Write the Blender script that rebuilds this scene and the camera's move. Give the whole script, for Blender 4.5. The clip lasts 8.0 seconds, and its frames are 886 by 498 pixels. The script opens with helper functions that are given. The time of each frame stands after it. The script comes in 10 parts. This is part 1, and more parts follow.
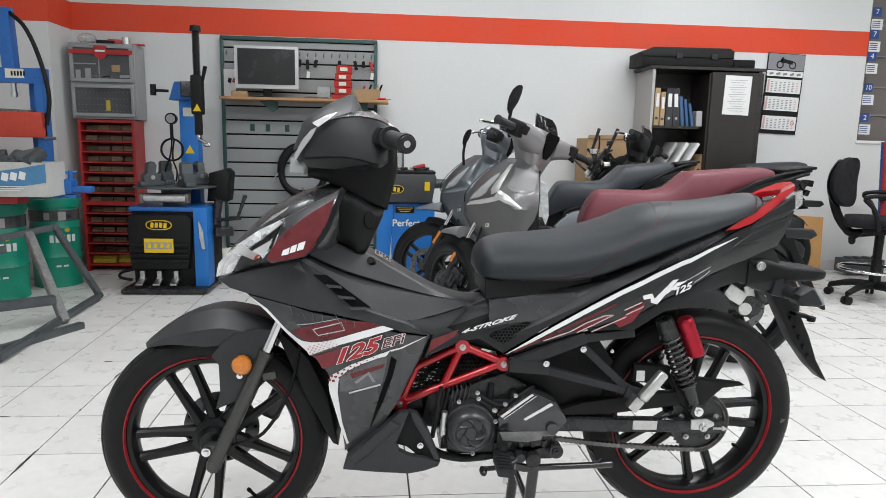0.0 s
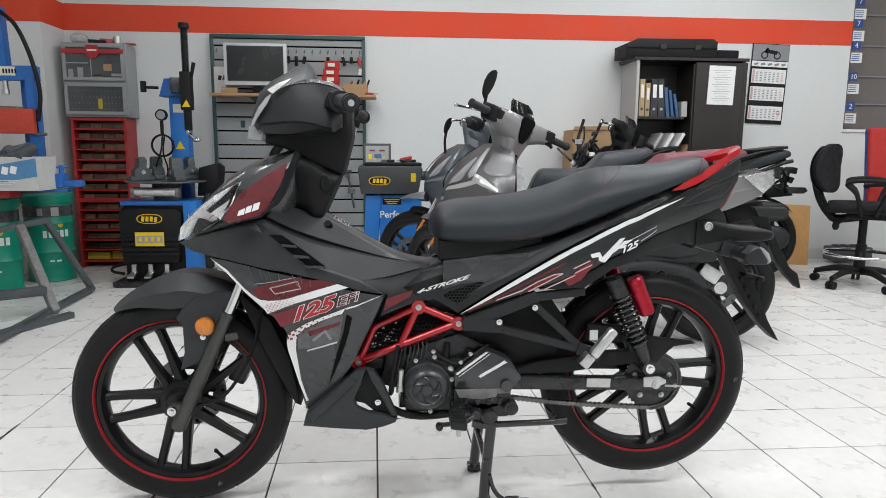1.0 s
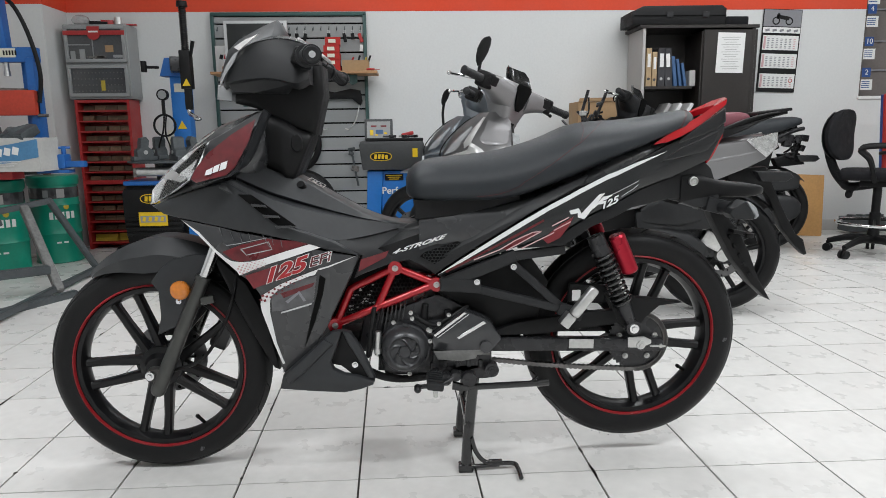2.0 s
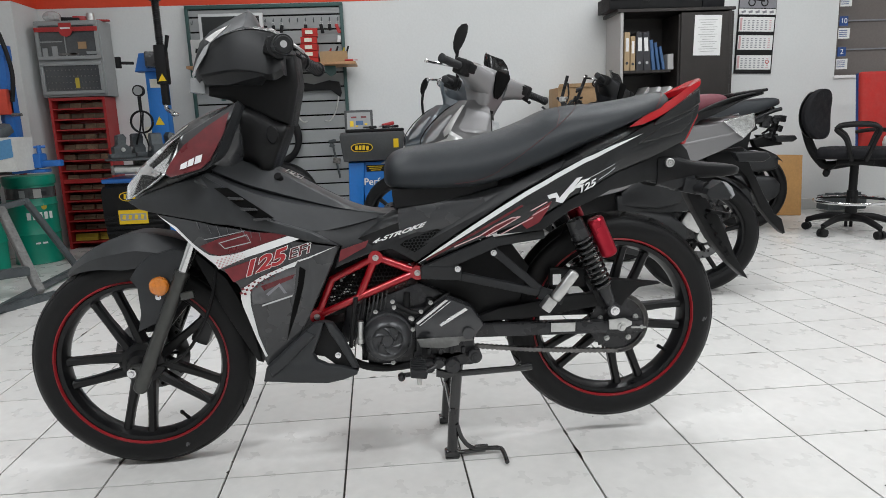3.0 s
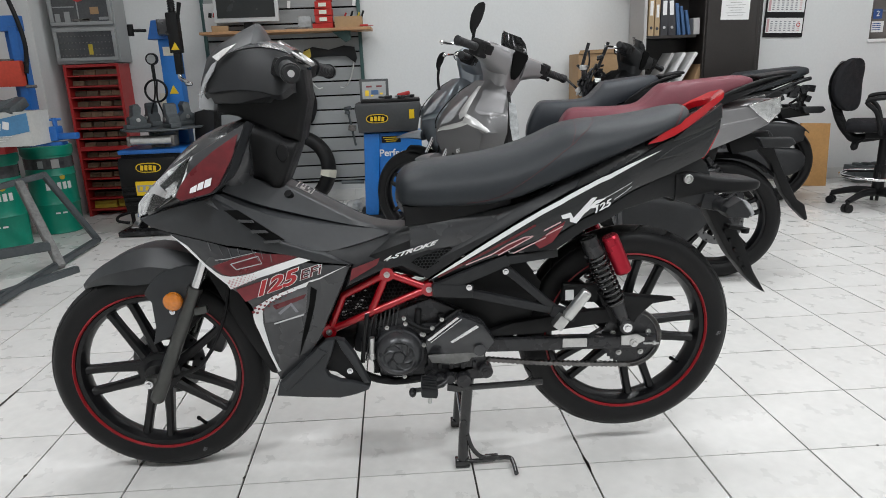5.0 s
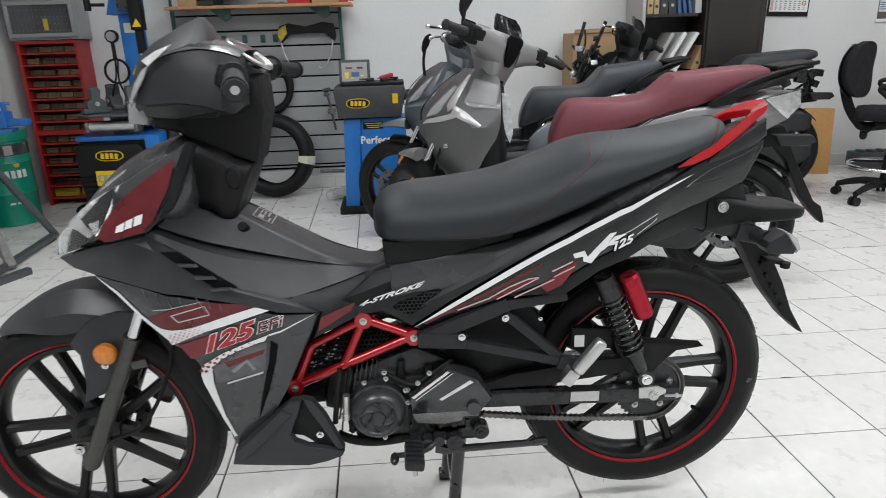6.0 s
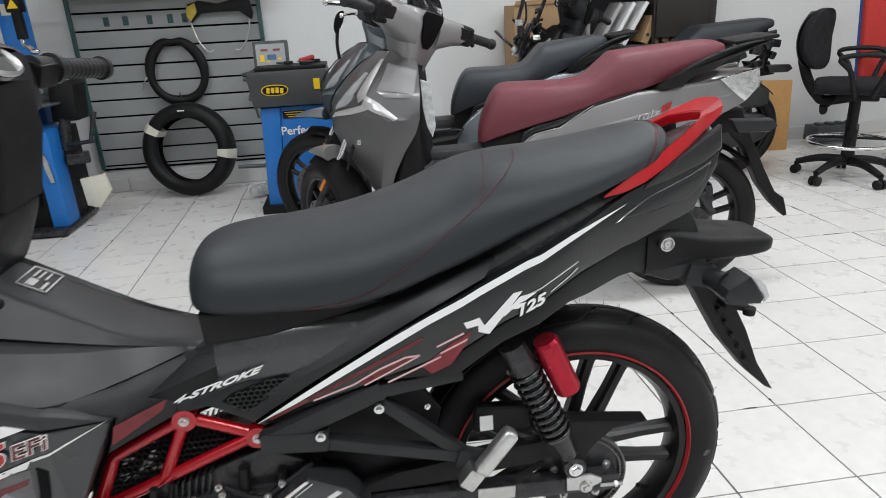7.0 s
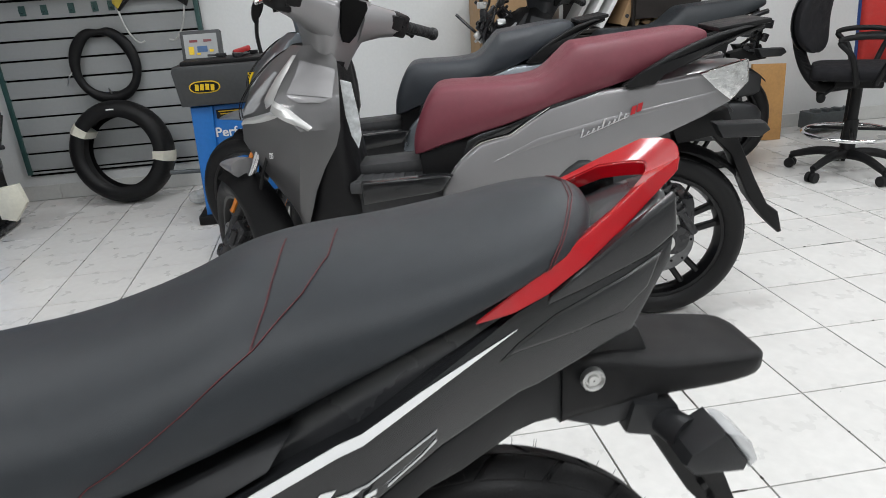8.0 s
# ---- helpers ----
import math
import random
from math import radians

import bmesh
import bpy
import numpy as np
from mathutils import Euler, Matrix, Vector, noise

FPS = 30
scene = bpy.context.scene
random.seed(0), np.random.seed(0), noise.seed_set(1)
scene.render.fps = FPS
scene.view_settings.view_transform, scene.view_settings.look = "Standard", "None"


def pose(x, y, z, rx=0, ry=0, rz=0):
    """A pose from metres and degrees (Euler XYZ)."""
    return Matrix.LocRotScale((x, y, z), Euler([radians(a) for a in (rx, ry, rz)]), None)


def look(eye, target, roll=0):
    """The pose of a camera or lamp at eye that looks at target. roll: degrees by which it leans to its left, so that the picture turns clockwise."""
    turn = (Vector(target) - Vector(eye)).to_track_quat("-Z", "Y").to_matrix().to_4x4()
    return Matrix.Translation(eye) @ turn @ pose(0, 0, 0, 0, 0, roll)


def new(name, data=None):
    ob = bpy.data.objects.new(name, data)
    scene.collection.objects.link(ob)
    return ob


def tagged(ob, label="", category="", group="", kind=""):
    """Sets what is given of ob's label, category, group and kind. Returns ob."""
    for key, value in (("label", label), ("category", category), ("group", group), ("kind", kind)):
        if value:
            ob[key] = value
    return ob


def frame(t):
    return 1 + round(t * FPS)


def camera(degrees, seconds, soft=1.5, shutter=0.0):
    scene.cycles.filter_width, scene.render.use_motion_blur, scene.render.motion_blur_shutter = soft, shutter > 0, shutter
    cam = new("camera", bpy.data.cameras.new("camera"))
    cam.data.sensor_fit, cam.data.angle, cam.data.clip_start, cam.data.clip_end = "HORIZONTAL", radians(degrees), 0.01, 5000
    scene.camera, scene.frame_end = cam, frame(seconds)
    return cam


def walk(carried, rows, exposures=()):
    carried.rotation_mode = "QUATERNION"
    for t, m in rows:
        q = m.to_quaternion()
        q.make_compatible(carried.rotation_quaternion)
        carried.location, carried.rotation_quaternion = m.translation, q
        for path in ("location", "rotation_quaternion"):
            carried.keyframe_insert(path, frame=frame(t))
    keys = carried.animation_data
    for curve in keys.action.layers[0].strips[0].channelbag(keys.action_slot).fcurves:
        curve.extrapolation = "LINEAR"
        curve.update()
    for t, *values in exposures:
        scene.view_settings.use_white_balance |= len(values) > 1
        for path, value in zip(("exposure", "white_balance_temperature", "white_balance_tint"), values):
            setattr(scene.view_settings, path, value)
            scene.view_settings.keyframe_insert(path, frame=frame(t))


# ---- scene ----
# camera and its walk
cam = camera(68.0, 8.0, soft=0.75, shutter=0.25)
PATH = [
    (0, (0.052, 0.156, 1.047), (0.22, 2.122, 0.726), 1.2),
    (0.5, (0.081, 0.087, 1.012), (0.281, 2.053, 0.702), 0.8),
    (1, (0.173, 0.074, 0.951), (0.326, 2.045, 0.647), 0.4),
    (1.5, (0.244, 0.091, 0.9), (0.333, 2.062, 0.573), -0.3),
    (3, (0.295, 0.086, 0.878), (0.432, 2.044, 0.497), -2.2),
    (3.5, (0.297, 0.095, 0.882), (0.431, 2.051, 0.487), -2.6),
    (4, (0.302, 0.096, 0.897), (0.434, 2.05, 0.491), -2.6),
    (4.5, (0.311, 0.099, 0.953), (0.402, 2.049, 0.518), -2.9),
    (4.7, (0.318, 0.101, 0.991), (0.393, 2.04, 0.507), -2.3),
    (5.8, (0.32, 0.374, 1.11), (0.402, 2.284, 0.525), -1.9),
    (6, (0.331, 0.438, 1.11), (0.448, 2.337, 0.493), -1.8),
    (6.5, (0.425, 0.639, 1.112), (0.613, 2.517, 0.451), -2.7),
    (7, (0.542, 0.815, 1.117), (0.757, 2.679, 0.425), -3.0),
    (7.5, (0.673, 1.023, 1.106), (0.911, 2.874, 0.387), -3.7),
    (8, (0.797, 1.205, 1.116), (1.022, 3.048, 0.372), -3.9),
]
walk(cam, [(t, look(eye, target, roll)) for t, eye, target, roll in PATH], [(0, 0.24), (1.5, 0.08), (4, -0.05), (6, 0.0), (8, 0.05)])

# light: unseen rows of fluorescent tubes under the ceiling, and a weak grey surround
world = bpy.data.worlds.new("world")
world.use_nodes = True
world.node_tree.nodes["Background"].inputs[0].default_value = (0.75, 0.8, 0.85, 1)
world.node_tree.nodes["Background"].inputs[1].default_value = 0.15
scene.world = world


def tube_lamp(x, y, length, watts):
    data = bpy.data.lights.new("ceiling_lamp", "AREA")
    data.shape, data.size, data.size_y, data.energy = "RECTANGLE", length, 0.3, watts
    data.color = (0.948, 0.973, 1.0)
    lamp = new("ceiling_lamp", data)
    lamp.matrix_world = pose(x, y, 2.93)
    return lamp


# out of view; the last two are added to brighten the back wall
for lx, ly, watts in ((-0.9, 0.3, 44), (1.6, 0.4, 40), (4.2, 0.8, 28), (-0.9, 2.6, 22), (1.7, 2.9, 34), (4.2, 3.2, 32), (2.4, 4.5, 14), (0.1, 4.5, 12)):
    tube_lamp(lx, ly, 1.25, watts)

# ---- materials
def material(name, colour, rough=0.5, metal=0.0, var=0.12, scale=8.0, bump=0.0, bump_scale=120.0, coat=0.0, spec=0.5, fine=60.0, island=0.0, rnd=0.0, rough_var=0.1):
    m = bpy.data.materials.new(name)
    m.use_nodes = True
    nt = m.node_tree
    b = nt.nodes["Principled BSDF"]
    b.inputs["Metallic"].default_value = metal
    b.inputs["Coat Weight"].default_value = coat
    b.inputs["Coat Roughness"].default_value = 0.08
    b.inputs["Specular IOR Level"].default_value = spec
    tc = nt.nodes.new("ShaderNodeTexCoord")
    n1 = nt.nodes.new("ShaderNodeTexNoise")
    n1.inputs["Scale"].default_value = scale
    n1.inputs["Detail"].default_value = 5
    n2 = nt.nodes.new("ShaderNodeTexNoise")
    n2.inputs["Scale"].default_value = fine
    n2.inputs["Detail"].default_value = 3
    add = nt.nodes.new("ShaderNodeMath")
    add.operation = "ADD"
    nt.links.new(tc.outputs["Object"], n1.inputs["Vector"])
    nt.links.new(tc.outputs["Object"], n2.inputs["Vector"])
    nt.links.new(n1.outputs["Fac"], add.inputs[0])
    nt.links.new(n2.outputs["Fac"], add.inputs[1])
    rng = nt.nodes.new("ShaderNodeMapRange")
    rng.inputs["From Min"].default_value, rng.inputs["From Max"].default_value = 0.6, 1.4
    rng.inputs["To Min"].default_value, rng.inputs["To Max"].default_value = 1 - var, 1 + var
    nt.links.new(add.outputs[0], rng.inputs["Value"])
    last = rng.outputs[0]
    if rnd or island:
        src = nt.nodes.new("ShaderNodeObjectInfo").outputs["Random"] if rnd else nt.nodes.new("ShaderNodeNewGeometry").outputs["Random Per Island"]
        r2 = nt.nodes.new("ShaderNodeMapRange")
        k = rnd or island
        r2.inputs["To Min"].default_value, r2.inputs["To Max"].default_value = 1 - k, 1 + k
        nt.links.new(src, r2.inputs["Value"])
        mul = nt.nodes.new("ShaderNodeMath")
        mul.operation = "MULTIPLY"
        nt.links.new(last, mul.inputs[0])
        nt.links.new(r2.outputs[0], mul.inputs[1])
        last = mul.outputs[0]
    mix = nt.nodes.new("ShaderNodeVectorMath")
    mix.operation = "SCALE"
    mix.inputs[0].default_value = colour
    nt.links.new(last, mix.inputs["Scale"])
    nt.links.new(mix.outputs[0], b.inputs["Base Color"])
    r3 = nt.nodes.new("ShaderNodeMapRange")
    r3.inputs["From Min"].default_value, r3.inputs["From Max"].default_value = 0.3, 0.7
    r3.inputs["To Min"].default_value, r3.inputs["To Max"].default_value = max(0.02, rough - rough_var * rough * 2), min(1, rough + rough_var * rough * 2)
    nt.links.new(n1.outputs["Fac"], r3.inputs["Value"])
    nt.links.new(r3.outputs[0], b.inputs["Roughness"])
    if bump:
        n3 = nt.nodes.new("ShaderNodeTexNoise")
        n3.inputs["Scale"].default_value = bump_scale
        n3.inputs["Detail"].default_value = 4
        nt.links.new(tc.outputs["Object"], n3.inputs["Vector"])
        bp = nt.nodes.new("ShaderNodeBump")
        bp.inputs["Strength"].default_value = bump
        bp.inputs["Distance"].default_value = 0.01
        nt.links.new(n3.outputs["Fac"], bp.inputs["Height"])
        nt.links.new(bp.outputs[0], b.inputs["Normal"])
    return m


def clear(name, tint=(1, 1, 1), rough=0.03):
    m = bpy.data.materials.new(name)
    m.use_nodes = True
    b = m.node_tree.nodes["Principled BSDF"]
    b.inputs["Base Color"].default_value = (*tint, 1)
    b.inputs["Roughness"].default_value = rough
    b.inputs["Transmission Weight"].default_value = 1.0
    b.inputs["IOR"].default_value = 1.45
    return m


M_WALL = material("white_wall_paint", (0.68, 0.69, 0.685), 0.75, var=0.035, scale=1.6, bump=0.08, bump_scale=60, spec=0.3)
M_STRIPE = material("orange_red_wall_paint", (0.70, 0.066, 0.024), 0.7, var=0.06, scale=3, bump=0.05, bump_scale=80)
M_CEIL = material("ceiling_paint", (0.75, 0.75, 0.73), 0.85, var=0.03, scale=2)
M_TILE = material("white_ceramic_tile", (0.70, 0.69, 0.67), 0.30, var=0.07, scale=7, rnd=0.035, fine=28, bump=0.012, bump_scale=9)
M_BASE = material("baseboard_tile", (0.60, 0.60, 0.58), 0.4, var=0.06, scale=6, rnd=0.04)
M_GROUT = material("dark_grout", (0.055, 0.05, 0.045), 0.9, var=0.5, scale=9)
M_CHIP = material("tile_chip_dirt", (0.05, 0.045, 0.04), 0.9, var=0.4, scale=40)
M_MATTE = material("matte_black_paint", (0.0265, 0.0282, 0.0305), 0.40, var=0.15, scale=14, bump=0.03, bump_scale=500, spec=0.40)
M_DARKGREY = material("satin_dark_grey_paint", (0.034, 0.035, 0.0375), 0.27, var=0.1, scale=10, spec=0.5, coat=0.35)
M_GLOSSBLK = material("gloss_black_lacquer", (0.012, 0.012, 0.013), 0.14, var=0.1, coat=0.6)
M_PLASTIC = material("textured_black_plastic", (0.007, 0.007, 0.0075), 0.52, var=0.25, scale=20, bump=0.1, bump_scale=700, spec=0.25)
M_PLASTIC2 = material("grey_black_plastic", (0.0165, 0.0172, 0.0186), 0.48, var=0.2, scale=15, bump=0.08, bump_scale=600, spec=0.38)
# M_DEEP also puts the shade of vents, slots and recesses into the colour
M_DEEP = material("black_inner_plastic_and_shade", (0.005, 0.005, 0.005), 0.8, var=0.2, spec=0.1)
M_SEAT = material("black_seat_vinyl", (0.0215, 0.0250, 0.0290), 0.46, var=0.12, scale=6, bump=0.12, bump_scale=900, spec=0.36)
M_STITCH = material("red_stitching", (0.09, 0.010, 0.014), 0.6, var=0.3, scale=200)
M_RUBBER = material("tyre_rubber", (0.006, 0.006, 0.0065), 0.5, var=0.25, scale=12, bump=0.12, bump_scale=300, spec=0.28)
M_RIM = material("satin_black_alloy", (0.004, 0.004, 0.0047), 0.34, var=0.2, scale=10, spec=0.35)
M_RED = material("metallic_red_lacquer", (0.38, 0.004, 0.011), 0.24, metal=0.4, var=0.12, coat=0.7, scale=8)
M_REDBRIGHT = material("gloss_red_paint", (0.43, 0.004, 0.010), 0.16, var=0.06, coat=0.8)
M_REDANOD = material("red_anodised_metal", (0.40, 0.012, 0.03), 0.3, metal=0.6, var=0.12)
M_DECALRED = material("dark_red_decal", (0.16, 0.012, 0.018), 0.35, var=0.3, scale=25)
M_DECALBRIGHT = material("red_decal", (0.40, 0.015, 0.02), 0.35, var=0.12, scale=25)
M_MAROONDECAL = material("maroon_decal", (0.115, 0.009, 0.013), 0.3, var=0.45, scale=14)
M_DARKDISC = material("dark_brake_disc", (0.14, 0.14, 0.143), 0.36, metal=1.0, var=0.2, scale=30)
M_FIN = material("dark_grey_moulded_plastic", (0.045, 0.046, 0.048), 0.4, var=0.15, scale=20)
M_DECALWHITE = material("white_decal", (0.80, 0.80, 0.80), 0.35, var=0.05)
M_STRIPEWHITE = material("glossy_white_stripe", (0.86, 0.87, 0.88), 0.22, metal=0.15, var=0.03, coat=0.6)
M_TAILGLOSS = material("gloss_dark_grey_tail_paint", (0.0140, 0.0146, 0.0158), 0.21, var=0.12, scale=9, coat=0.3, spec=0.45)
M_TAILLOW = material("fine_textured_black_panel", (0.0135, 0.0139, 0.0148), 0.45, var=0.15, scale=14, bump=0.1, bump_scale=500, spec=0.25)
M_DECALGREY = material("grey_decal", (0.10, 0.10, 0.105), 0.35, var=0.3, scale=30)
M_SILVERDECAL = material("silver_decal", (0.55, 0.56, 0.57), 0.25, metal=0.5, var=0.06)
M_CHROME = material("chrome", (0.75, 0.75, 0.76), 0.09, metal=1.0, var=0.05)
M_STEEL = material("brushed_steel", (0.58, 0.58, 0.57), 0.38, metal=1.0, var=0.15, scale=30)
M_ALU = material("cast_aluminium", (0.62, 0.62, 0.61), 0.36, metal=0.9, var=0.12, scale=30)
M_GUN = material("gunmetal_fork_paint", (0.085, 0.086, 0.082), 0.33, metal=0.75, var=0.12)
M_ENGINE = material("black_engine_casting", (0.027, 0.027, 0.029), 0.28, metal=0.2, var=0.2, scale=25, bump=0.06, bump_scale=300, spec=0.5)
M_CASE = material("dark_polished_engine_cover", (0.038, 0.039, 0.042), 0.16, metal=0.35, var=0.15, scale=18, coat=0.6)
M_COVER = material("dark_satin_cast_cover", (0.050, 0.051, 0.054), 0.30, metal=0.35, var=0.15, scale=25, bump=0.04, bump_scale=300)
M_CHAIN = material("oily_steel_chain", (0.17, 0.165, 0.16), 0.36, metal=0.8, var=0.3, scale=90)
M_ORANGE = material("amber_reflector", (0.62, 0.19, 0.015), 0.15, var=0.15, scale=60, coat=0.8, bump=0.5, bump_scale=90)
M_TAIL = material("red_tail_lens", (0.45, 0.01, 0.015), 0.1, var=0.1, coat=1.0)
M_LENS = clear("clear_lamp_lens")
M_REFL = material("lamp_reflector", (0.9, 0.9, 0.9), 0.16, metal=1.0, var=0.2, scale=25, bump=0.4, bump_scale=50)
M_PALELENS = material("pale_clear_plastic", (0.55, 0.56, 0.57), 0.12, var=0.05)
M_PALELENS.node_tree.nodes["Principled BSDF"].inputs["Alpha"].default_value = 0.55
M_MAT = material("worn_rubber_floor_mat", (0.040, 0.041, 0.043), 0.6, var=0.25, scale=18, bump=0.15, bump_scale=300)
M_CONSOLE = material("dark_grey_console_plastic", (0.045, 0.048, 0.05), 0.5, var=0.15, scale=12, bump=0.06, bump_scale=400)
M_RIMRED = material("dark_red_rim_line", (0.27, 0.011, 0.016), 0.35, var=0.15)
M_LAMPDARK = material("dark_lamp_housing", (0.74, 0.75, 0.75), 0.26, metal=0.45, var=0.35, scale=25, bump=0.5, bump_scale=45)
M_LAMPIN = material("pale_lamp_inside", (0.80, 0.79, 0.78), 0.25, metal=0.2, var=0.25, scale=30, bump=0.15, bump_scale=60)
M_GREY = material("grey_metallic_scooter_paint", (0.238, 0.233, 0.238), 0.38, metal=0.36, var=0.06, scale=6, coat=0.5, fine=400)
M_GREYLT = material("light_silver_trim_and_lit_fold", (0.62, 0.62, 0.61), 0.3, metal=0.6, var=0.06, coat=0.5, fine=400)
M_BLUEGREY = material("pale_blue_grey_scooter_paint", (0.27, 0.30, 0.33), 0.32, metal=0.75, var=0.06, coat=0.5)
M_MAROON = material("maroon_seat_vinyl", (0.150, 0.028, 0.042), 0.5, var=0.1, scale=6, bump=0.15, bump_scale=900)
M_NAVY = material("blue_black_seat_vinyl", (0.024, 0.029, 0.036), 0.45, var=0.12, scale=6, bump=0.15, bump_scale=900)
M_BLUE = material("workshop_blue_paint", (0.016, 0.12, 0.40), 0.4, var=0.14, scale=7, bump=0.06, bump_scale=120)
M_BLUE2 = material("bright_blue_paint", (0.012, 0.155, 0.50), 0.4, var=0.1, scale=6)
M_PRESSRED = material("press_orange_red_paint", (0.50, 0.05, 0.025), 0.5, var=0.15, scale=8, bump=0.1, bump_scale=90)
M_BINRED = material("red_enamel_rack", (0.40, 0.025, 0.025), 0.42, var=0.1, scale=8)
M_BIN = material("dusty_brown_bin", (0.15, 0.10, 0.06), 0.6, var=0.4, scale=18, rnd=0.5)
M_BINYEL = material("yellow_bin", (0.50, 0.38, 0.04), 0.5, var=0.2)
M_PARTS = material("dull_metal_parts", (0.16, 0.15, 0.14), 0.5, metal=0.4, var=0.5, scale=60, bump=0.6, bump_scale=80)
M_CABGREY = material("grey_enamel_cabinet", (0.30, 0.31, 0.31), 0.4, var=0.07, scale=6)
M_CABGLASS = material("tinted_cabinet_window", (0.075, 0.078, 0.08), 0.15, var=0.3, scale=7)
M_TEALDRUM = material("green_drum_paint", (0.005, 0.26, 0.17), 0.35, var=0.1, scale=6)
M_DARKSTEEL = material("dark_grey_steel_frame", (0.075, 0.085, 0.09), 0.5, metal=0.2, var=0.25, scale=14, bump=0.08, bump_scale=150)
M_GREYSTEEL = material("worn_grey_steel", (0.17, 0.17, 0.165), 0.5, metal=0.3, var=0.4, scale=22, bump=0.1, bump_scale=120)
M_GREENTRIM = material("dark_green_trim", (0.03, 0.08, 0.075), 0.45, var=0.12)
M_SLAT = material("white_slatwall_board", (0.310, 0.322, 0.322), 0.55, var=0.04, scale=3, rnd=0.015)
M_WOOD = material("oak_shelf_board", (0.42, 0.23, 0.11), 0.5, var=0.22, scale=14)
M_PLY = material("plywood_board", (0.48, 0.26, 0.09), 0.6, var=0.15, scale=9)
M_CARD = material("brown_cardboard", (0.36, 0.23, 0.12), 0.8, var=0.12, scale=8)
M_BLKWOOD = material("black_brown_cabinet_laminate", (0.022, 0.018, 0.016), 0.4, var=0.2, scale=10)
M_GREYSIDE = material("grey_laminate_side", (0.42, 0.41, 0.40), 0.5, var=0.06)
M_PAPER = material("white_paper", (0.78, 0.78, 0.77), 0.8, var=0.03)
M_BOXWHITE = material("dull_white_carton", (0.50, 0.50, 0.48), 0.75, var=0.1, scale=8)
M_BOXBLUE = material("faded_blue_print", (0.075, 0.22, 0.40), 0.6, var=0.15, scale=8)
M_INK = material("grey_print", (0.25, 0.25, 0.27), 0.8, var=0.1)
M_PINK = material("pink_print", (0.62, 0.40, 0.41), 0.8, var=0.1)
M_BINDER = material("dark_binder_spine", (0.03, 0.03, 0.035), 0.5, var=0.2)
M_TAN = material("tan_binder_spine", (0.42, 0.30, 0.17), 0.6, var=0.15)
M_BOOKBLUE = material("blue_booklet", (0.045, 0.11, 0.24), 0.5, var=0.2)
M_SCREEN = material("dark_monitor_screen", (0.018, 0.02, 0.02), 0.25, var=0.1)
M_BEZEL = material("silver_plastic_bezel", (0.55, 0.56, 0.56), 0.35, var=0.05)
M_YELLOW = material("warning_yellow", (0.75, 0.50, 0.01), 0.45, var=0.08)
M_FABRIC = material("black_office_fabric", (0.014, 0.014, 0.016), 0.85, var=0.2, scale=20, bump=0.3, bump_scale=600, spec=0.2)
M_REDFAB = material("red_chair_fabric", (0.42, 0.025, 0.02), 0.8, var=0.12, scale=20, bump=0.2, bump_scale=500)
M_TAPE = material("cream_paper_tape", (0.68, 0.66, 0.56), 0.6, var=0.08, scale=20)
M_TAGBLUE = material("blue_tag", (0.02, 0.07, 0.25), 0.5, var=0.1)
M_TAUPE = material("taupe_blind", (0.17, 0.15, 0.14), 0.7, var=0.12, scale=4)
M_SLEEVE = material("crumpled_clear_sleeve", (0.60, 0.62, 0.63), 0.25, var=0.25, scale=30, bump=0.5, bump_scale=35)
M_BAG = material("translucent_plastic_bag", (0.55, 0.57, 0.57), 0.3, var=0.2, scale=20)
M_BAG.node_tree.nodes["Principled BSDF"].inputs["Alpha"].default_value = 0.45

# ---- building helpers
def part(name, bm, mat, parent=None, label="", smooth=0.0):
    me = bpy.data.meshes.new(name)
    bmesh.ops.recalc_face_normals(bm, faces=bm.faces)
    bm.to_mesh(me)
    bm.free()
    mats = mat if isinstance(mat, (list, tuple)) else [mat]
    for one in mats:
        me.materials.append(one)
    if smooth:
        me.polygons.foreach_set("use_smooth", [True] * len(me.polygons))
        me.set_sharp_from_angle(angle=radians(smooth))
    ob = new(name, me)
    if parent is not None:
        ob.parent = parent
    if label:
        ob["label"] = label
    return ob


def thing(name, label, category, m=None, group="", kind=""):
    ob = new(name)
    ob.empty_display_size = 0.1
    if m is not None:
        ob.matrix_basis = m
    return tagged(ob, label, category, group, kind)


def B():
    return bmesh.new()


def box(bm, c, s, rot=(0, 0, 0), bevel=0.0, seg=2):
    m = pose(c[0], c[1], c[2], *rot) @ Matrix.Diagonal((s[0], s[1], s[2], 1))
    r = bmesh.ops.create_cube(bm, size=1, matrix=m)
    if bevel:
        edges = list({e for v in r["verts"] for e in v.link_edges})
        bmesh.ops.bevel(bm, geom=edges, offset=bevel, segments=seg, affect="EDGES", profile=0.6)
    return bm


def rod(bm, p, q, r0, r1=None, seg=14, caps=True):
    p, q = Vector(p), Vector(q)
    d = q - p
    m = Matrix.Translation((p + q) / 2) @ d.to_track_quat("Z", "Y").to_matrix().to_4x4()
    bmesh.ops.create_cone(bm, cap_ends=caps, segments=seg, radius1=r0, radius2=r0 if r1 is None else r1, depth=d.length, matrix=m)
    return bm


def ball(bm, c, r, s=(1, 1, 1), seg=14, rot=(0, 0, 0)):
    bmesh.ops.create_uvsphere(bm, u_segments=seg, v_segments=max(6, seg * 2 // 3), radius=r, matrix=pose(*c, *rot) @ Matrix.Diagonal((*s, 1)))
    return bm


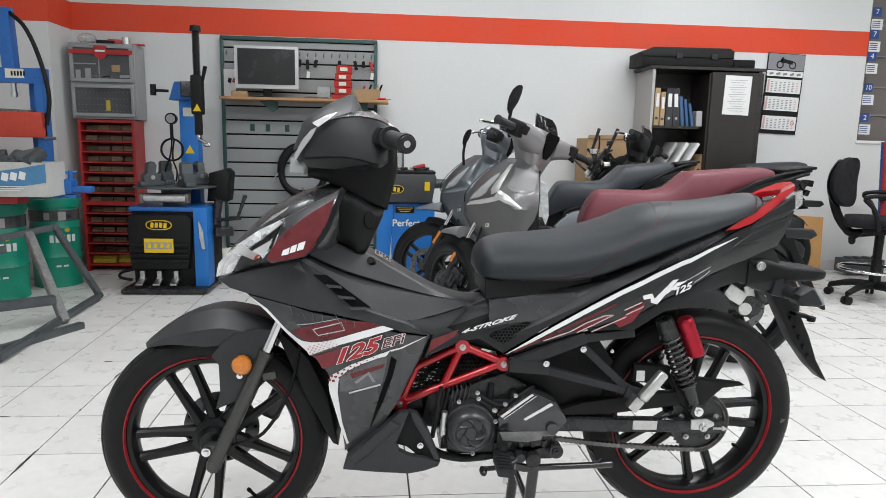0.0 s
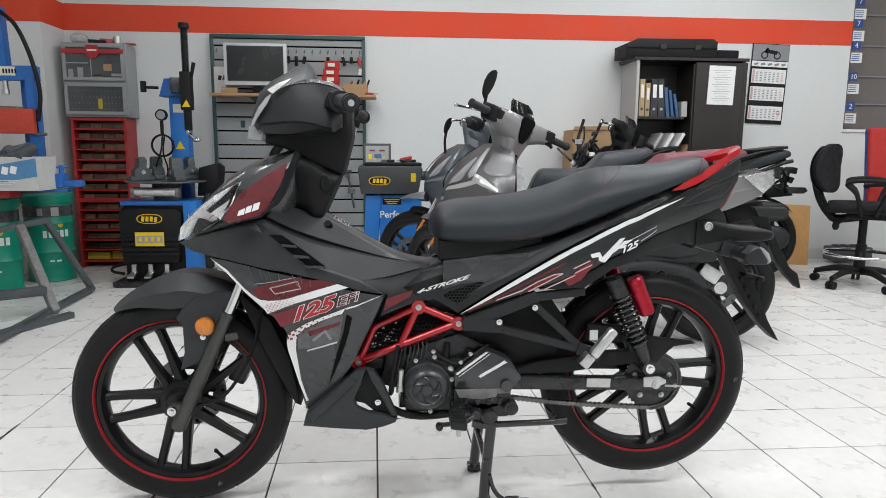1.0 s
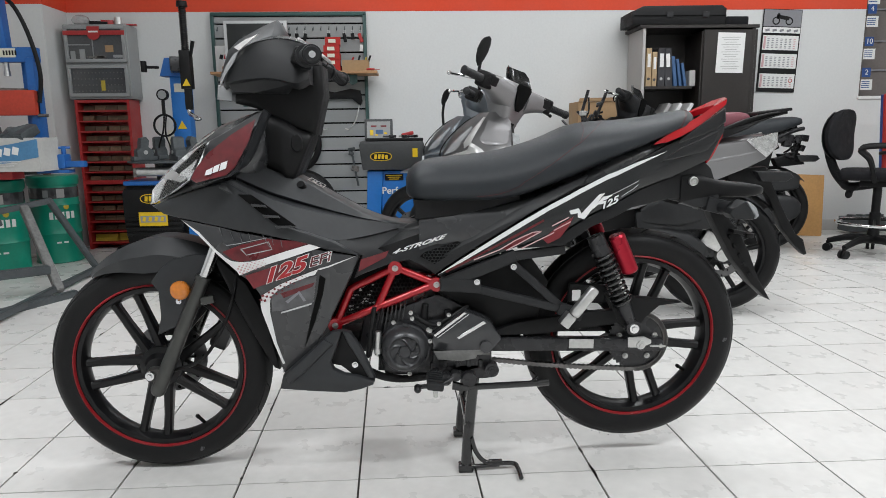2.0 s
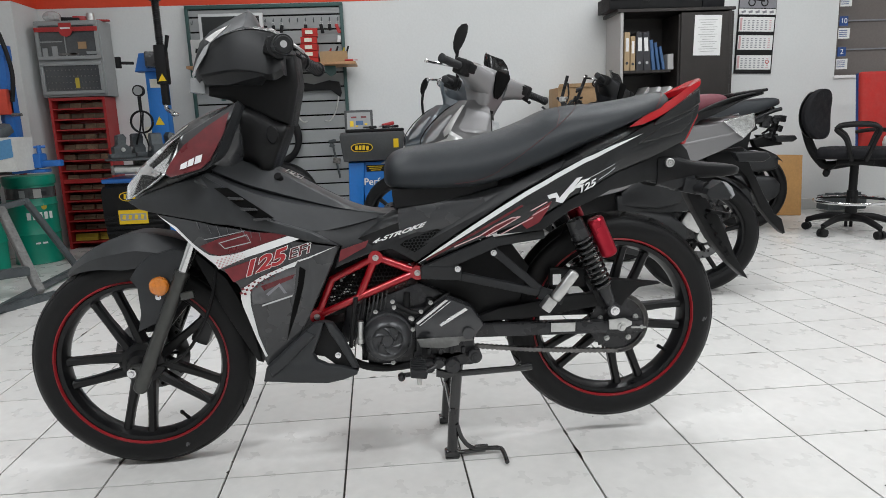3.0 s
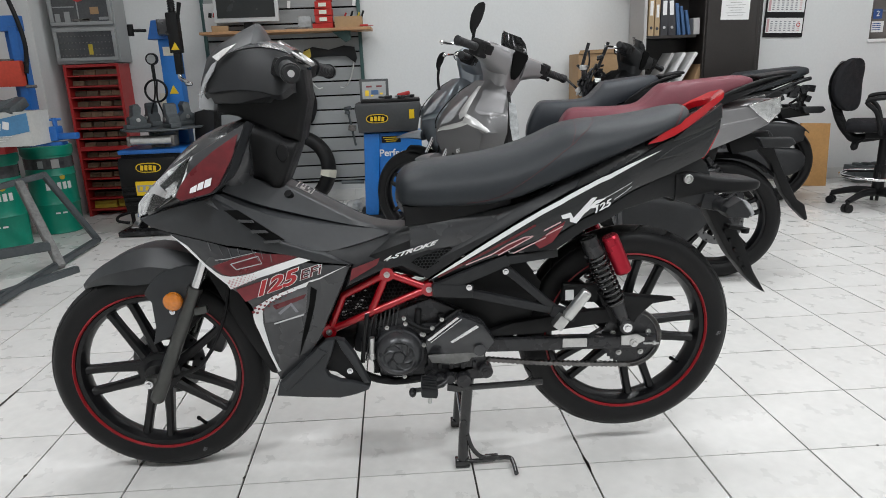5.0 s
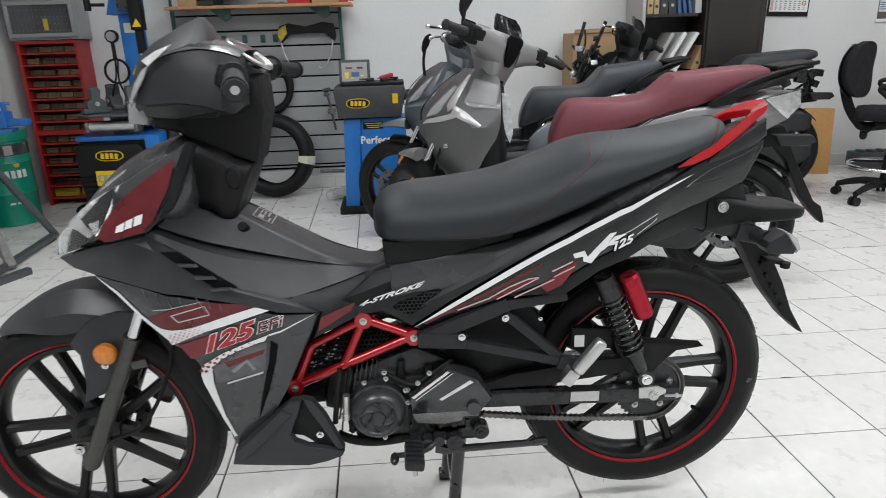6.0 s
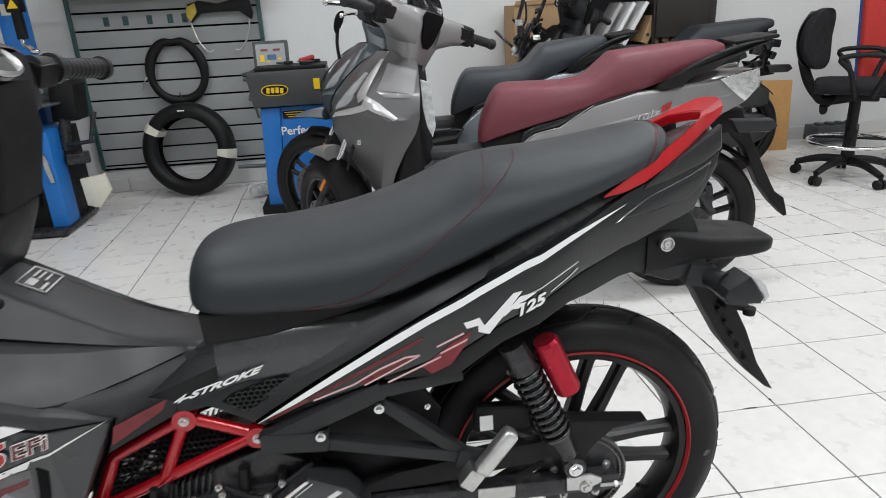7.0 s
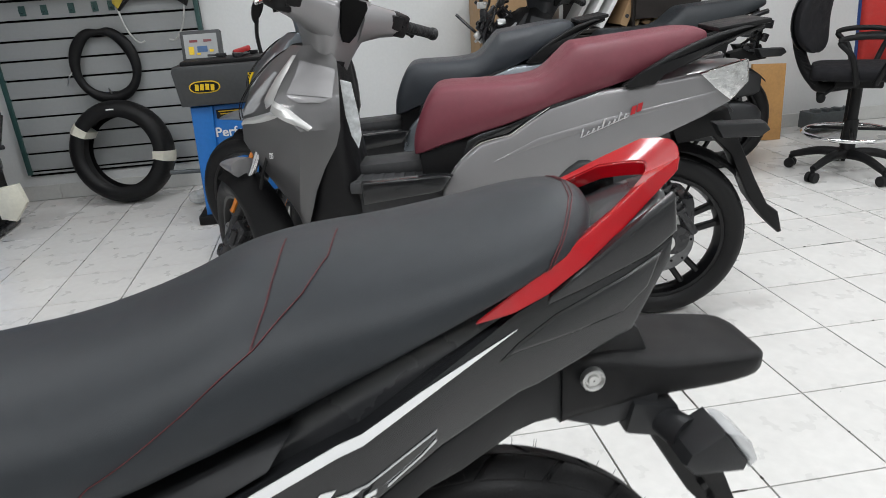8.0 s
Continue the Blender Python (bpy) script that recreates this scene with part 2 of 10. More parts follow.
def smooth_path(pts, n=6):
    pts = [Vector(p) for p in pts]
    out = []
    for i in range(len(pts) - 1):
        p0, p1, p2, p3 = pts[max(i - 1, 0)], pts[i], pts[i + 1], pts[min(i + 2, len(pts) - 1)]
        for k in range(n):
            t = k / n
            out.append(0.5 * ((2 * p1) + (p2 - p0) * t + (2 * p0 - 5 * p1 + 4 * p2 - p3) * t * t + (3 * p1 - p0 - 3 * p2 + p3) * t ** 3))
    out.append(pts[-1])
    return out


def pipe(bm, pts, r, seg=10, n=6, radii=None):
    path = smooth_path(pts, n) if n > 1 else [Vector(p) for p in pts]
    rings, up = [], Vector((0.13, 0.31, 0.94))
    for i, p in enumerate(path):
        d = (path[min(i + 1, len(path) - 1)] - path[max(i - 1, 0)]).normalized()
        a = d.cross(up)
        if a.length < 1e-3:
            a = d.cross(Vector((1, 0, 0)))
        a.normalize()
        b = d.cross(a)
        rr = r if radii is None else radii[0] + (radii[1] - radii[0]) * i / (len(path) - 1)
        rings.append([bm.verts.new(p + (a * math.cos(2 * math.pi * k / seg) + b * math.sin(2 * math.pi * k / seg)) * rr) for k in range(seg)])
    skin(bm, rings)
    return bm


def skin(bm, rings, closed=True, caps=True):
    n = len(rings[0])
    for a, b in zip(rings, rings[1:]):
        for k in range(n if closed else n - 1):
            bm.faces.new((a[k], a[(k + 1) % n], b[(k + 1) % n], b[k]))
    if caps and closed:
        bm.faces.new(rings[0][::-1])
        bm.faces.new(rings[-1])
    return bm


def lathe(bm, profile, seg=48, centre=(0, 0, 0), axis="Y", closed=False):
    """Turns a profile of (radius, along) round an axis."""
    rings = []
    for k in range(seg):
        a = 2 * math.pi * k / seg
        ring = []
        for r, h in profile:
            u, v = r * math.cos(a), r * math.sin(a)
            p = (u, h, v) if axis == "Y" else (u, v, h) if axis == "Z" else (h, u, v)
            ring.append(bm.verts.new(Vector(centre) + Vector(p)))
        rings.append(ring)
    n = len(profile)
    for i in range(seg):
        a, b = rings[i], rings[(i + 1) % seg]
        for k in range(n if closed else n - 1):
            q = (a[k], a[(k + 1) % n], b[(k + 1) % n], b[k])
            bm.faces.new(q)
    return bm


def loft(bm, stations, seg=20, power=2.6):
    """Stations (x, y, z_low, z_high, half_width[, power]) along x; rounded sections."""
    rings = []
    for s in stations:
        x, y, z0, z1, w = s[:5]
        pw = s[5] if len(s) > 5 else power
        ring = []
        for k in range(seg):
            a = 2 * math.pi * (k + 0.5) / seg
            ca, sa = math.cos(a), math.sin(a)
            ring.append(bm.verts.new((x, y + w * math.copysign(abs(ca) ** (2 / pw), ca), (z0 + z1) / 2 + (z1 - z0) / 2 * math.copysign(abs(sa) ** (2 / pw), sa))))
        rings.append(ring)
    return skin(bm, rings)


def fine(stations, n=5):
    """More stations between the given ones, along smooth curves."""
    rows = [tuple(s) for s in stations]
    out = []
    for i in range(len(rows) - 1):
        p0, p1, p2, p3 = rows[max(i - 1, 0)], rows[i], rows[i + 1], rows[min(i + 2, len(rows) - 1)]
        for k in range(n):
            t = k / n
            out.append(tuple(0.5 * ((2 * b) + (c - a) * t + (2 * a - 5 * b + 4 * c - d) * t * t + (3 * b - a - 3 * c + d) * t ** 3) for a, b, c, d in zip(p0, p1, p2, p3)))
    out.append(rows[-1])
    return out


FOLDS = {}


def plate(bm, outline, depth=0.012, bevel=0.004, flat=None, seg=2, lift=0.0):
    """A panel with the outline (x, z) or (x, z, y); flat gives y by place; depth goes to +y; lift to -y."""
    bent = callable(flat)
    tmp = bmesh.new()
    front, back = [], []
    for p in outline:
        y = (p[2] if len(p) > 2 else 0.0 if bent else (flat or 0.0)) - lift
        front.append(tmp.verts.new((p[0], y, p[1])))
        back.append(tmp.verts.new((p[0], y + depth, p[1])))
    n = len(front)
    f = tmp.faces.new(front)
    faces = [f, tmp.faces.new(back[::-1])]
    for i in range(n):
        faces.append(tmp.faces.new((front[i], back[i], back[(i + 1) % n], front[(i + 1) % n])))
    bmesh.ops.recalc_face_normals(tmp, faces=faces)
    if bevel:
        bmesh.ops.bevel(tmp, geom=list(f.edges), offset=bevel, segments=seg, affect="EDGES", profile=0.5, clamp_overlap=True)
    if bent:
        for co, no in FOLDS.get(flat, ()):
            bmesh.ops.bisect_plane(tmp, geom=tmp.verts[:] + tmp.edges[:] + tmp.faces[:], plane_co=co, plane_no=no)
        for v in tmp.verts:
            v.co.y += flat(v.co.x, v.co.z)
    bmesh.ops.triangulate(tmp, faces=[q for q in tmp.faces if len(q.verts) > 4], ngon_method="EAR_CLIP")
    me = bpy.data.meshes.new("panel")
    tmp.to_mesh(me)
    tmp.free()
    bm.from_mesh(me)
    bpy.data.meshes.remove(me)
    return bm


def mirrored(bm):
    """The same panel on the other side of the y = 0 plane."""
    out = bm.copy()
    for v in out.verts:
        v.co.y = -v.co.y
    bmesh.ops.reverse_faces(out, faces=out.faces)
    return out


def both(name, bm, mat, parent, label="", smooth=30.0):
    other = mirrored(bm)
    a = part(name, bm, mat, parent, label, smooth)
    part(name, other, mat, parent, label, smooth)
    return a


def letters(name, text, size, m, mat, parent=None, label="", shear=0.0, thick=0.0006, bold=0.0):
    cu = bpy.data.curves.new(name, "FONT")
    cu.body, cu.size, cu.shear, cu.extrude, cu.offset = text, size, shear, thick, bold
    cu.align_x, cu.align_y = "CENTER", "CENTER"
    tmp = new(name, cu)
    me = bpy.data.meshes.new_from_object(tmp.evaluated_get(bpy.context.evaluated_depsgraph_get()))
    bpy.data.objects.remove(tmp)
    bpy.data.curves.remove(cu)
    me.materials.clear()
    me.materials.append(mat)
    ob = new(name, me)
    ob.matrix_basis = m
    if parent is not None:
        ob.parent = parent
    if label:
        ob["label"] = label
    return ob


# ---- the room
ROOM_X0, ROOM_X1, ROOM_Y0, BACK, CEIL = -3.4, 5.6, -2.6, 5.58, 3.0
WIN_X, WIN_Z = 4.07, 1.13


def slab(name, lo, hi, mat, label, category="wall", parent=None):
    bm = B()
    box(bm, [(a + b) / 2 for a, b in zip(lo, hi)], [b - a for a, b in zip(lo, hi)])
    ob = part(name, bm, mat, parent)
    return tagged(ob, label, category, kind="structure") if parent is None else ob


floor = slab("floor", (ROOM_X0, ROOM_Y0, -0.15), (ROOM_X1, 6.4, -0.006), M_GROUT, "white square ceramic tiles with dark worn joints", "floor")
wn = slab("wall_north", (ROOM_X0, BACK, -0.1), (WIN_X, BACK + 0.2, 1.835), M_WALL, "white painted back wall with a broad red stripe", "wall")
slab("wall", (ROOM_X0, BACK, 2.035), (WIN_X, BACK + 0.2, CEIL), M_WALL, "", parent=wn)
slab("red_stripe", (ROOM_X0, BACK - 0.002, 1.835), (WIN_X, BACK + 0.2, 2.035), M_STRIPE, "", parent=wn)
slab("wall", (WIN_X, BACK, -0.1), (ROOM_X1, BACK + 0.2, WIN_Z), M_WALL, "", parent=wn)
slab("wall", (WIN_X, BACK, 2.62), (ROOM_X1, BACK + 0.2, CEIL), M_WALL, "", parent=wn)
pl = slab("wall_pillar", (ROOM_X0, 5.23, -0.1), (-2.36, BACK, 1.835), M_WALL, "white corner pillar with the red stripe round it", "pillar")
slab("pillar_top", (ROOM_X0, 5.23, 2.035), (-2.36, BACK, CEIL), M_WALL, "", parent=pl)
slab("red_stripe", (ROOM_X0, 5.228, 1.835), (-2.358, BACK - 0.003, 2.035), M_STRIPE, "", parent=pl)
slab("wall_west", (ROOM_X0 - 0.2, ROOM_Y0, -0.1), (ROOM_X0, 6.4, CEIL), M_WALL, "plain white painted side wall")
slab("wall_east", (ROOM_X1, ROOM_Y0, -0.1), (ROOM_X1 + 0.2, 6.4, CEIL), M_WALL, "plain white painted side wall")
slab("wall_south", (ROOM_X0, ROOM_Y0 - 0.2, -0.1), (ROOM_X1, ROOM_Y0, CEIL), M_WALL, "plain white painted wall")
slab("ceiling", (ROOM_X0, ROOM_Y0, CEIL), (ROOM_X1, 6.4, CEIL + 0.1), M_CEIL, "plain white painted ceiling", "ceiling")

# the opening beside the calendar, with a taupe blind behind its glass
win = tagged(new("window_1"), "interior window with a drawn taupe blind and hanging tags", "window", kind="structure")
bm = B()
box(bm, (4.84, 5.76, 1.875), (1.54, 0.012, 1.49))
part("blind", bm, M_TAUPE, win)
for z in (1.36, 1.60, 1.86, 2.12):
    bm = B()
    box(bm, (4.84, 5.745, z), (1.53, 0.02, 0.012))
    part("blind_rail", bm, M_INK, win)
bm = B()
box(bm, (4.84, 5.63, 1.123), (1.56, 0.13, 0.025), bevel=0.004)
part("window_sill", bm, M_PAPER, win)
bm = B()
box(bm, (4.0775, 5.68, 1.875), (0.014, 0.10, 1.49))
part("window_frame", bm, M_CABGREY, win)

# ---- the motorcycle in front
def leg(x, z):
    return -0.188 + 0.45 * max(0, -0.12 - x) + 0.15 * max(0, 0.6 - z) + 0.65 * max(0, x - 0.085)


def tail(x, z):
    return -0.152 + 0.172 * max(0, 0.66 - x) + 0.40 * max(0, x - 0.775) - 0.30 * max(0, x - 0.92) + 0.40 * max(0, z - 0.563 - 0.542 * (x - 0.34))


def tail_low(x, z):
    return tail(x, z) + 0.17 * max(0, x - 0.86)


FOLDS[leg] = (((-0.12, 0, 0), (1, 0, 0)), ((0.085, 0, 0), (1, 0, 0)), ((0, 0, 0.6), (0, 0, 1)))
FOLDS[tail] = (((0.66, 0, 0), (1, 0, 0)), ((0.775, 0, 0), (1, 0, 0)), ((0.92, 0, 0), (1, 0, 0)), ((0.34, 0, 0.563), (-0.542, 0, 1)))
FOLDS[tail_low] = FOLDS[tail] + (((0.86, 0, 0), (1, 0, 0)),)


def tyre_profile(rim, outer, half):
    h = outer - rim
    g = 0.0042
    return [(rim, -half * 0.62), (rim + 0.12 * h, -half * 0.82), (rim + 0.45 * h, -half), (rim + 0.70 * h, -half * 0.88), (rim + 0.84 * h - g * 0.3, -half * 0.68), (rim + 0.90 * h - g, -half * 0.55),
            (outer - 0.012 * h - g, -half * 0.25), (outer - g, 0), (outer - 0.012 * h - g, half * 0.25), (rim + 0.90 * h - g, half * 0.55), (rim + 0.84 * h - g * 0.3, half * 0.68), (rim + 0.70 * h, half * 0.88),
            (rim + 0.45 * h, half), (rim + 0.12 * h, half * 0.82), (rim, half * 0.62)]


def tread(bm, outer, half, count, lean=0.05):
    """Broad raised blocks of tread on both shoulders, narrow slanted grooves between them."""
    pitch = 2 * math.pi / count
    for k in range(count):
        a = pitch * k
        for side in (-1, 1):
            rows = []
            for hy, drop in ((0.06, 0.012), (0.36, 0.040), (0.66, 0.150)):
                r = outer - (outer - 0.214) * drop
                row = []
                for k2 in range(6):
                    aa = a + pitch * 0.90 * k2 / 5 + lean * hy / 0.66 + (pitch * 0.5 if side > 0 else 0)
                    row.append((r, aa, side * half * hy))
                rows.append(row)
            top = [[bm.verts.new((r * math.cos(t), y, r * math.sin(t))) for r, t, y in row] for row in rows]
            low = [[bm.verts.new(((r - 0.005) * math.cos(t), y, (r - 0.005) * math.sin(t))) for r, t, y in row] for row in rows]
            skin(bm, top, closed=False)
            rim_t = top[0] + [top[1][5]] + top[2][::-1] + [top[1][0]]
            rim_l = low[0] + [low[1][5]] + low[2][::-1] + [low[1][0]]
            for i in range(len(rim_t)):
                n = (i + 1) % len(rim_t)
                bm.faces.new((rim_t[i], rim_l[i], rim_l[n], rim_t[n]))


def moto_wheel(parent, name, centre, outer, half, first, stripe=True, disc_side=1, spoke_mat=None, disc=True, pairs=5, count=44, disc_r=0.098):
    spoke_mat = spoke_mat or M_RIM
    bm = B()
    lathe(bm, [(0.204, -half * 0.66), (0.214, -half * 0.72), (0.219, -half * 0.66), (0.213, -half * 0.6), (0.209, -half * 0.42), (0.203, -half * 0.3), (0.201, 0),
               (0.203, half * 0.3), (0.209, half * 0.42), (0.213, half * 0.6), (0.219, half * 0.66), (0.214, half * 0.72), (0.204, half * 0.66), (0.197, half * 0.3), (0.195, 0), (0.197, -half * 0.3)], 72, closed=True)
    wheel = part(name, bm, M_RIM, parent, smooth=35)
    wheel.location = centre
    bm = B()
    lathe(bm, tyre_profile(0.214, outer, half), 80)
    tyre_ob = part("tyre", bm, M_RUBBER, wheel, "black road tyre with slanted tread", 40)
    bm = B()
    tread(bm, outer, half, count // 2, 0.10)
    lathe(bm, [(outer - 0.004, -half * 0.045), (outer, -half * 0.04), (outer, half * 0.04), (outer - 0.004, half * 0.045)], 80)
    random.seed(8)
    for k in range(40):
        a = random.uniform(0, 2 * math.pi)
        for sy in (-0.62, 0.62):
            r0 = outer - 0.012
            rod(bm, (r0 * math.cos(a), half * sy, r0 * math.sin(a)), ((r0 + 0.011) * math.cos(a + 0.008), half * sy * 1.05, (r0 + 0.011) * math.sin(a + 0.008)), 0.00035, seg=3, caps=False)
    tagged(part("tread", bm, M_RUBBER, wheel, "", 30), kind="stuff")
    if stripe:
        for s in (-1, 1):
            bm = B()
            lathe(bm, [(0.2168, s * half * 0.715), (0.2204, s * (half * 0.665 + 0.003)), (0.2230, s * (half * 0.75 + 0.0036)), (0.2195, s * (half * 0.78 + 0.004))], 80, closed=True)
            part("rim_stripe", bm, M_RIMRED, wheel, "thin red rim stripe", 40)
    bm = B()
    lathe(bm, [(0.001, -0.048), (0.030, -0.048), (0.034, -0.042), (0.040, -0.032), (0.054, -0.026), (0.056, 0.024), (0.036, 0.03), (0.034, 0.048), (0.001, 0.048)], 32)
    part("hub", bm, spoke_mat, wheel, "", 35)
    for k in range(pairs):
        a = radians(first + k * 360 / pairs)
        for s in (-1, 1):
            bm = B()
            rings = []
            for r, off, w, d in ((0.036, 0.017, 0.0145, 0.018), (0.075, 0.0215, 0.0125, 0.016), (0.14, 0.028, 0.0105, 0.013), (0.185, 0.0315, 0.0105, 0.013), (0.200, 0.033, 0.013, 0.015)):
                c = Vector((r * math.cos(a) - s * off * math.sin(a), 0, r * math.sin(a) + s * off * math.cos(a)))
                t = Vector((-math.sin(a), 0, math.cos(a)))
                rings.append([bm.verts.new(c + t * w * u + Vector((0, d * v, 0))) for u, v in ((-1, -0.6), (-0.55, -1), (0.55, -1), (1, -0.6), (1, 0.6), (0.55, 1), (-0.55, 1), (-1, 0.6))])
            skin(bm, rings)
            part("spoke", bm, spoke_mat, wheel, "", 40)
    bm = B()
    va = radians(first + 0.55 * 360 / pairs)
    c, s_ = math.cos(va), math.sin(va)
    rod(bm, (0.198 * c, 0, 0.198 * s_), (0.172 * c, -0.012, 0.172 * s_), 0.005, 0.004, 8)
    rod(bm, (0.172 * c, -0.012, 0.172 * s_), (0.164 * c, -0.016, 0.164 * s_), 0.0055, 0.005, 8)
    part("valve", bm, M_PLASTIC, wheel)
    if disc:
        bm = B()
        y = disc_side * 0.052
        lathe(bm, [(disc_r - 0.036, y - 0.002), (disc_r, y - 0.002), (disc_r, y + 0.002), (disc_r - 0.036, y + 0.002)], 40, closed=True)
        # drill holes: short studs coloured black for their shade
        for k in range(18):
            a = 2 * math.pi * k / 18
            rod(bm, ((disc_r - 0.018 + 0.008 * (-1) ** k) * math.cos(a), y - 0.0028, (disc_r - 0.018 + 0.008 * (-1) ** k) * math.sin(a)), ((disc_r - 0.018 + 0.008 * (-1) ** k) * math.cos(a), y + 0.0028, (disc_r - 0.018 + 0.008 * (-1) ** k) * math.sin(a)), 0.0045, seg=8)
        for f in bm.faces:
            if len(f.verts) == 8 or (len(f.verts) == 4 and f.calc_area() < 3e-5):
                f.material_index = 1
        part("brake_disc", bm, [M_DARKDISC, M_DEEP], wheel, "drilled steel brake disc", 30)
        for k in range(5):
            bm = B()
            a = 2 * math.pi * k / 5
            rod(bm, (0.035 * math.cos(a), y, 0.035 * math.sin(a)), ((disc_r - 0.03) * math.cos(a), y, (disc_r - 0.03) * math.sin(a)), 0.006, seg=6)
            part("disc_carrier", bm, M_RIM, wheel)
    return wheel


def bolt(bm, x, y, z, r=0.008, n=6):
    rod(bm, (x, y, z), (x, y - 0.004, z), r, r * 0.9, 14)
    rod(bm, (x, y - 0.003, z), (x, y - 0.009, z), r * 0.62, r * 0.5, n)


moto = thing("motorcycle", "matte black underbone motorcycle with red trim on its centre stand", "motorcycle", pose(0, 1.80, 0))

# wheels, fork, front mudguard
moto_wheel(moto, "front_wheel", (-0.385, 0, 0.286), 0.286, 0.040, -101, disc_side=1)
moto_wheel(moto, "rear_wheel", (0.869, 0, 0.334), 0.291, 0.046, -74, disc=False)
for s in (-1, 1):
    y = s * 0.083
    bm = B()
    rod(bm, (-0.374, y, 0.244), (-0.243, y, 0.527), 0.0185, 0.0165, 20)
    rod(bm, (-0.243, y, 0.527), (-0.238, y, 0.538), 0.019, 0.018, 20)
    ball(bm, (-0.374, y, 0.244), 0.0185, seg=16)
    box(bm, (-0.379, y * 0.93, 0.284), (0.036, 0.03, 0.036), bevel=0.008)
    if s < 0:
        box(bm, (-0.232, y - 0.004, 0.478), (0.034, 0.012, 0.02), (0, -10, 0), 0.004)
    leg_ob = part("fork_leg", bm, M_GUN, moto, "gunmetal painted fork lower leg", 40)
    bm = B()
    rod(bm, (-0.243, y, 0.527), (-0.195, y, 0.635), 0.0125, seg=18)
    part("fork_tube", bm, M_CHROME, leg_ob, "chromed fork tube", 40)
    bm = B()
    bolt(bm, -0.387, y - 0.012 if s < 0 else y + 0.02, 0.286, 0.0125)
    part("axle_nut", bm, M_CHROME, leg_ob, "bright axle nut", 30)
bm = B()
rings = []
for k in range(17):
    u = k / 16
    a = radians(123 - 64 * u)
    r = 0.300 + 0.044 * min(1, u * 1.7) + 0.006 * u
    w = 0.010 + 0.062 * min(1, u * 2.6) ** 0.8
    drop = 0.004 + 0.075 * min(1, u * 1.9)
    cx, cz = -0.385, 0.286
    ring = []
    for q, f in ((-0.96, 1.0), (-1.0, 0.45), (-0.52, 0.0), (0.52, 0.0), (1.0, 0.45), (0.96, 1.0)):
        rr = r - drop * f - 0.010 * (1 - u) * abs(q)
        ring.append(bm.verts.new((cx + rr * math.cos(a), w * q, cz + rr * math.sin(a))))
    rings.append(ring)
skin(bm, rings, closed=False)
bmesh.ops.recalc_face_normals(bm, faces=bm.faces)
bmesh.ops.solidify(bm, geom=bm.faces[:], thickness=-0.004)
guard = part("front_mudguard", bm, M_MATTE, moto, "matte black pointed front mudguard", 22)
bm = B()
plate(bm, [(-0.371, 0.524), (-0.347, 0.556), (-0.314, 0.582), (-0.261, 0.593), (-0.201, 0.586), (-0.237, 0.528), (-0.258, 0.508), (-0.305, 0.413), (-0.366, 0.387), (-0.354, 0.434), (-0.355, 0.5)], 0.006, 0.003, -0.078)
other = mirrored(bm)
part("mudguard_side", bm, M_MATTE, guard, "", 30)
part("mudguard_side", other, M_MATTE, guard, "", 30)
bm = B()
plate(bm, [(-0.227, 0.595), (-0.208, 0.579), (-0.14, 0.509), (-0.094, 0.409), (-0.069, 0.279), (-0.083, 0.285), (-0.15, 0.413), (-0.203, 0.538)], 0.12, 0.004, -0.06)
part("inner_mudguard", bm, M_PLASTIC, moto, "", 30)
for s in (-1, 1):
    bm = B()
    ball(bm, (-0.297, s * 0.094, 0.505), 0.0225, (1, 0.32, 1), 20)
    rod(bm, (-0.297, s * 0.084, 0.505), (-0.297, s * 0.092, 0.505), 0.024, seg=24)
    part("side_reflector", bm, M_ORANGE, guard, "round amber reflector", 40)
    bm = B()
    bolt(bm, -0.304, s * 0.082 - 0.0, 0.476, 0.008)
    part("bolt", bm, M_CHROME, guard)
bm = B()
pipe(bm, [(-0.235, 0.09, 0.62), (-0.19, 0.085, 0.50), (-0.19, 0.08, 0.42), (-0.24, 0.08, 0.36)], 0.005)
pipe(bm, [(-0.16, -0.05, 0.56), (-0.185, -0.075, 0.44), (-0.25, -0.088, 0.33), (-0.335, -0.07, 0.29)], 0.0045)
part("brake_hose", bm, M_PLASTIC, moto, "", 60)
bm = B()
box(bm, (-0.245, 0.075, 0.345), (0.05, 0.045, 0.09), (0, 25, 0), 0.012)
box(bm, (-0.225, 0.06, 0.38), (0.03, 0.03, 0.04), (0, 25, 0), 0.008)
part("brake_caliper", bm, M_ENGINE, moto, "", 30)

# nose, headlight, leg shield
bm = B()
loft(bm, fine([(-0.352, 0, 0.714, 0.727, 0.018), (-0.342, 0, 0.706, 0.762, 0.045), (-0.312, 0, 0.695, 0.802, 0.072), (-0.23, 0, 0.69, 0.880, 0.112), (-0.165, 0, 0.70, 0.917, 0.135), (-0.10, 0, 0.74, 0.938, 0.132), (-0.062, 0, 0.80, 0.942, 0.11)], 4), 28, 2.3)
cowl = part("front_cowl", bm, M_DARKGREY, moto, "dark grey front cowl", 50)
bm = B()
plate(bm, [(-0.355, 0.719, -0.06), (-0.347, 0.753, -0.06), (-0.308, 0.794, -0.08), (-0.244, 0.838, -0.115), (-0.179, 0.871, -0.15), (-0.198, 0.815, -0.18), (-0.224, 0.783, -0.175), (-0.282, 0.75, -0.13)], 0.02, 0.003, lift=0.002)
both("headlight_bowl", bm, M_LAMPDARK, moto, "bright lamp bowl")
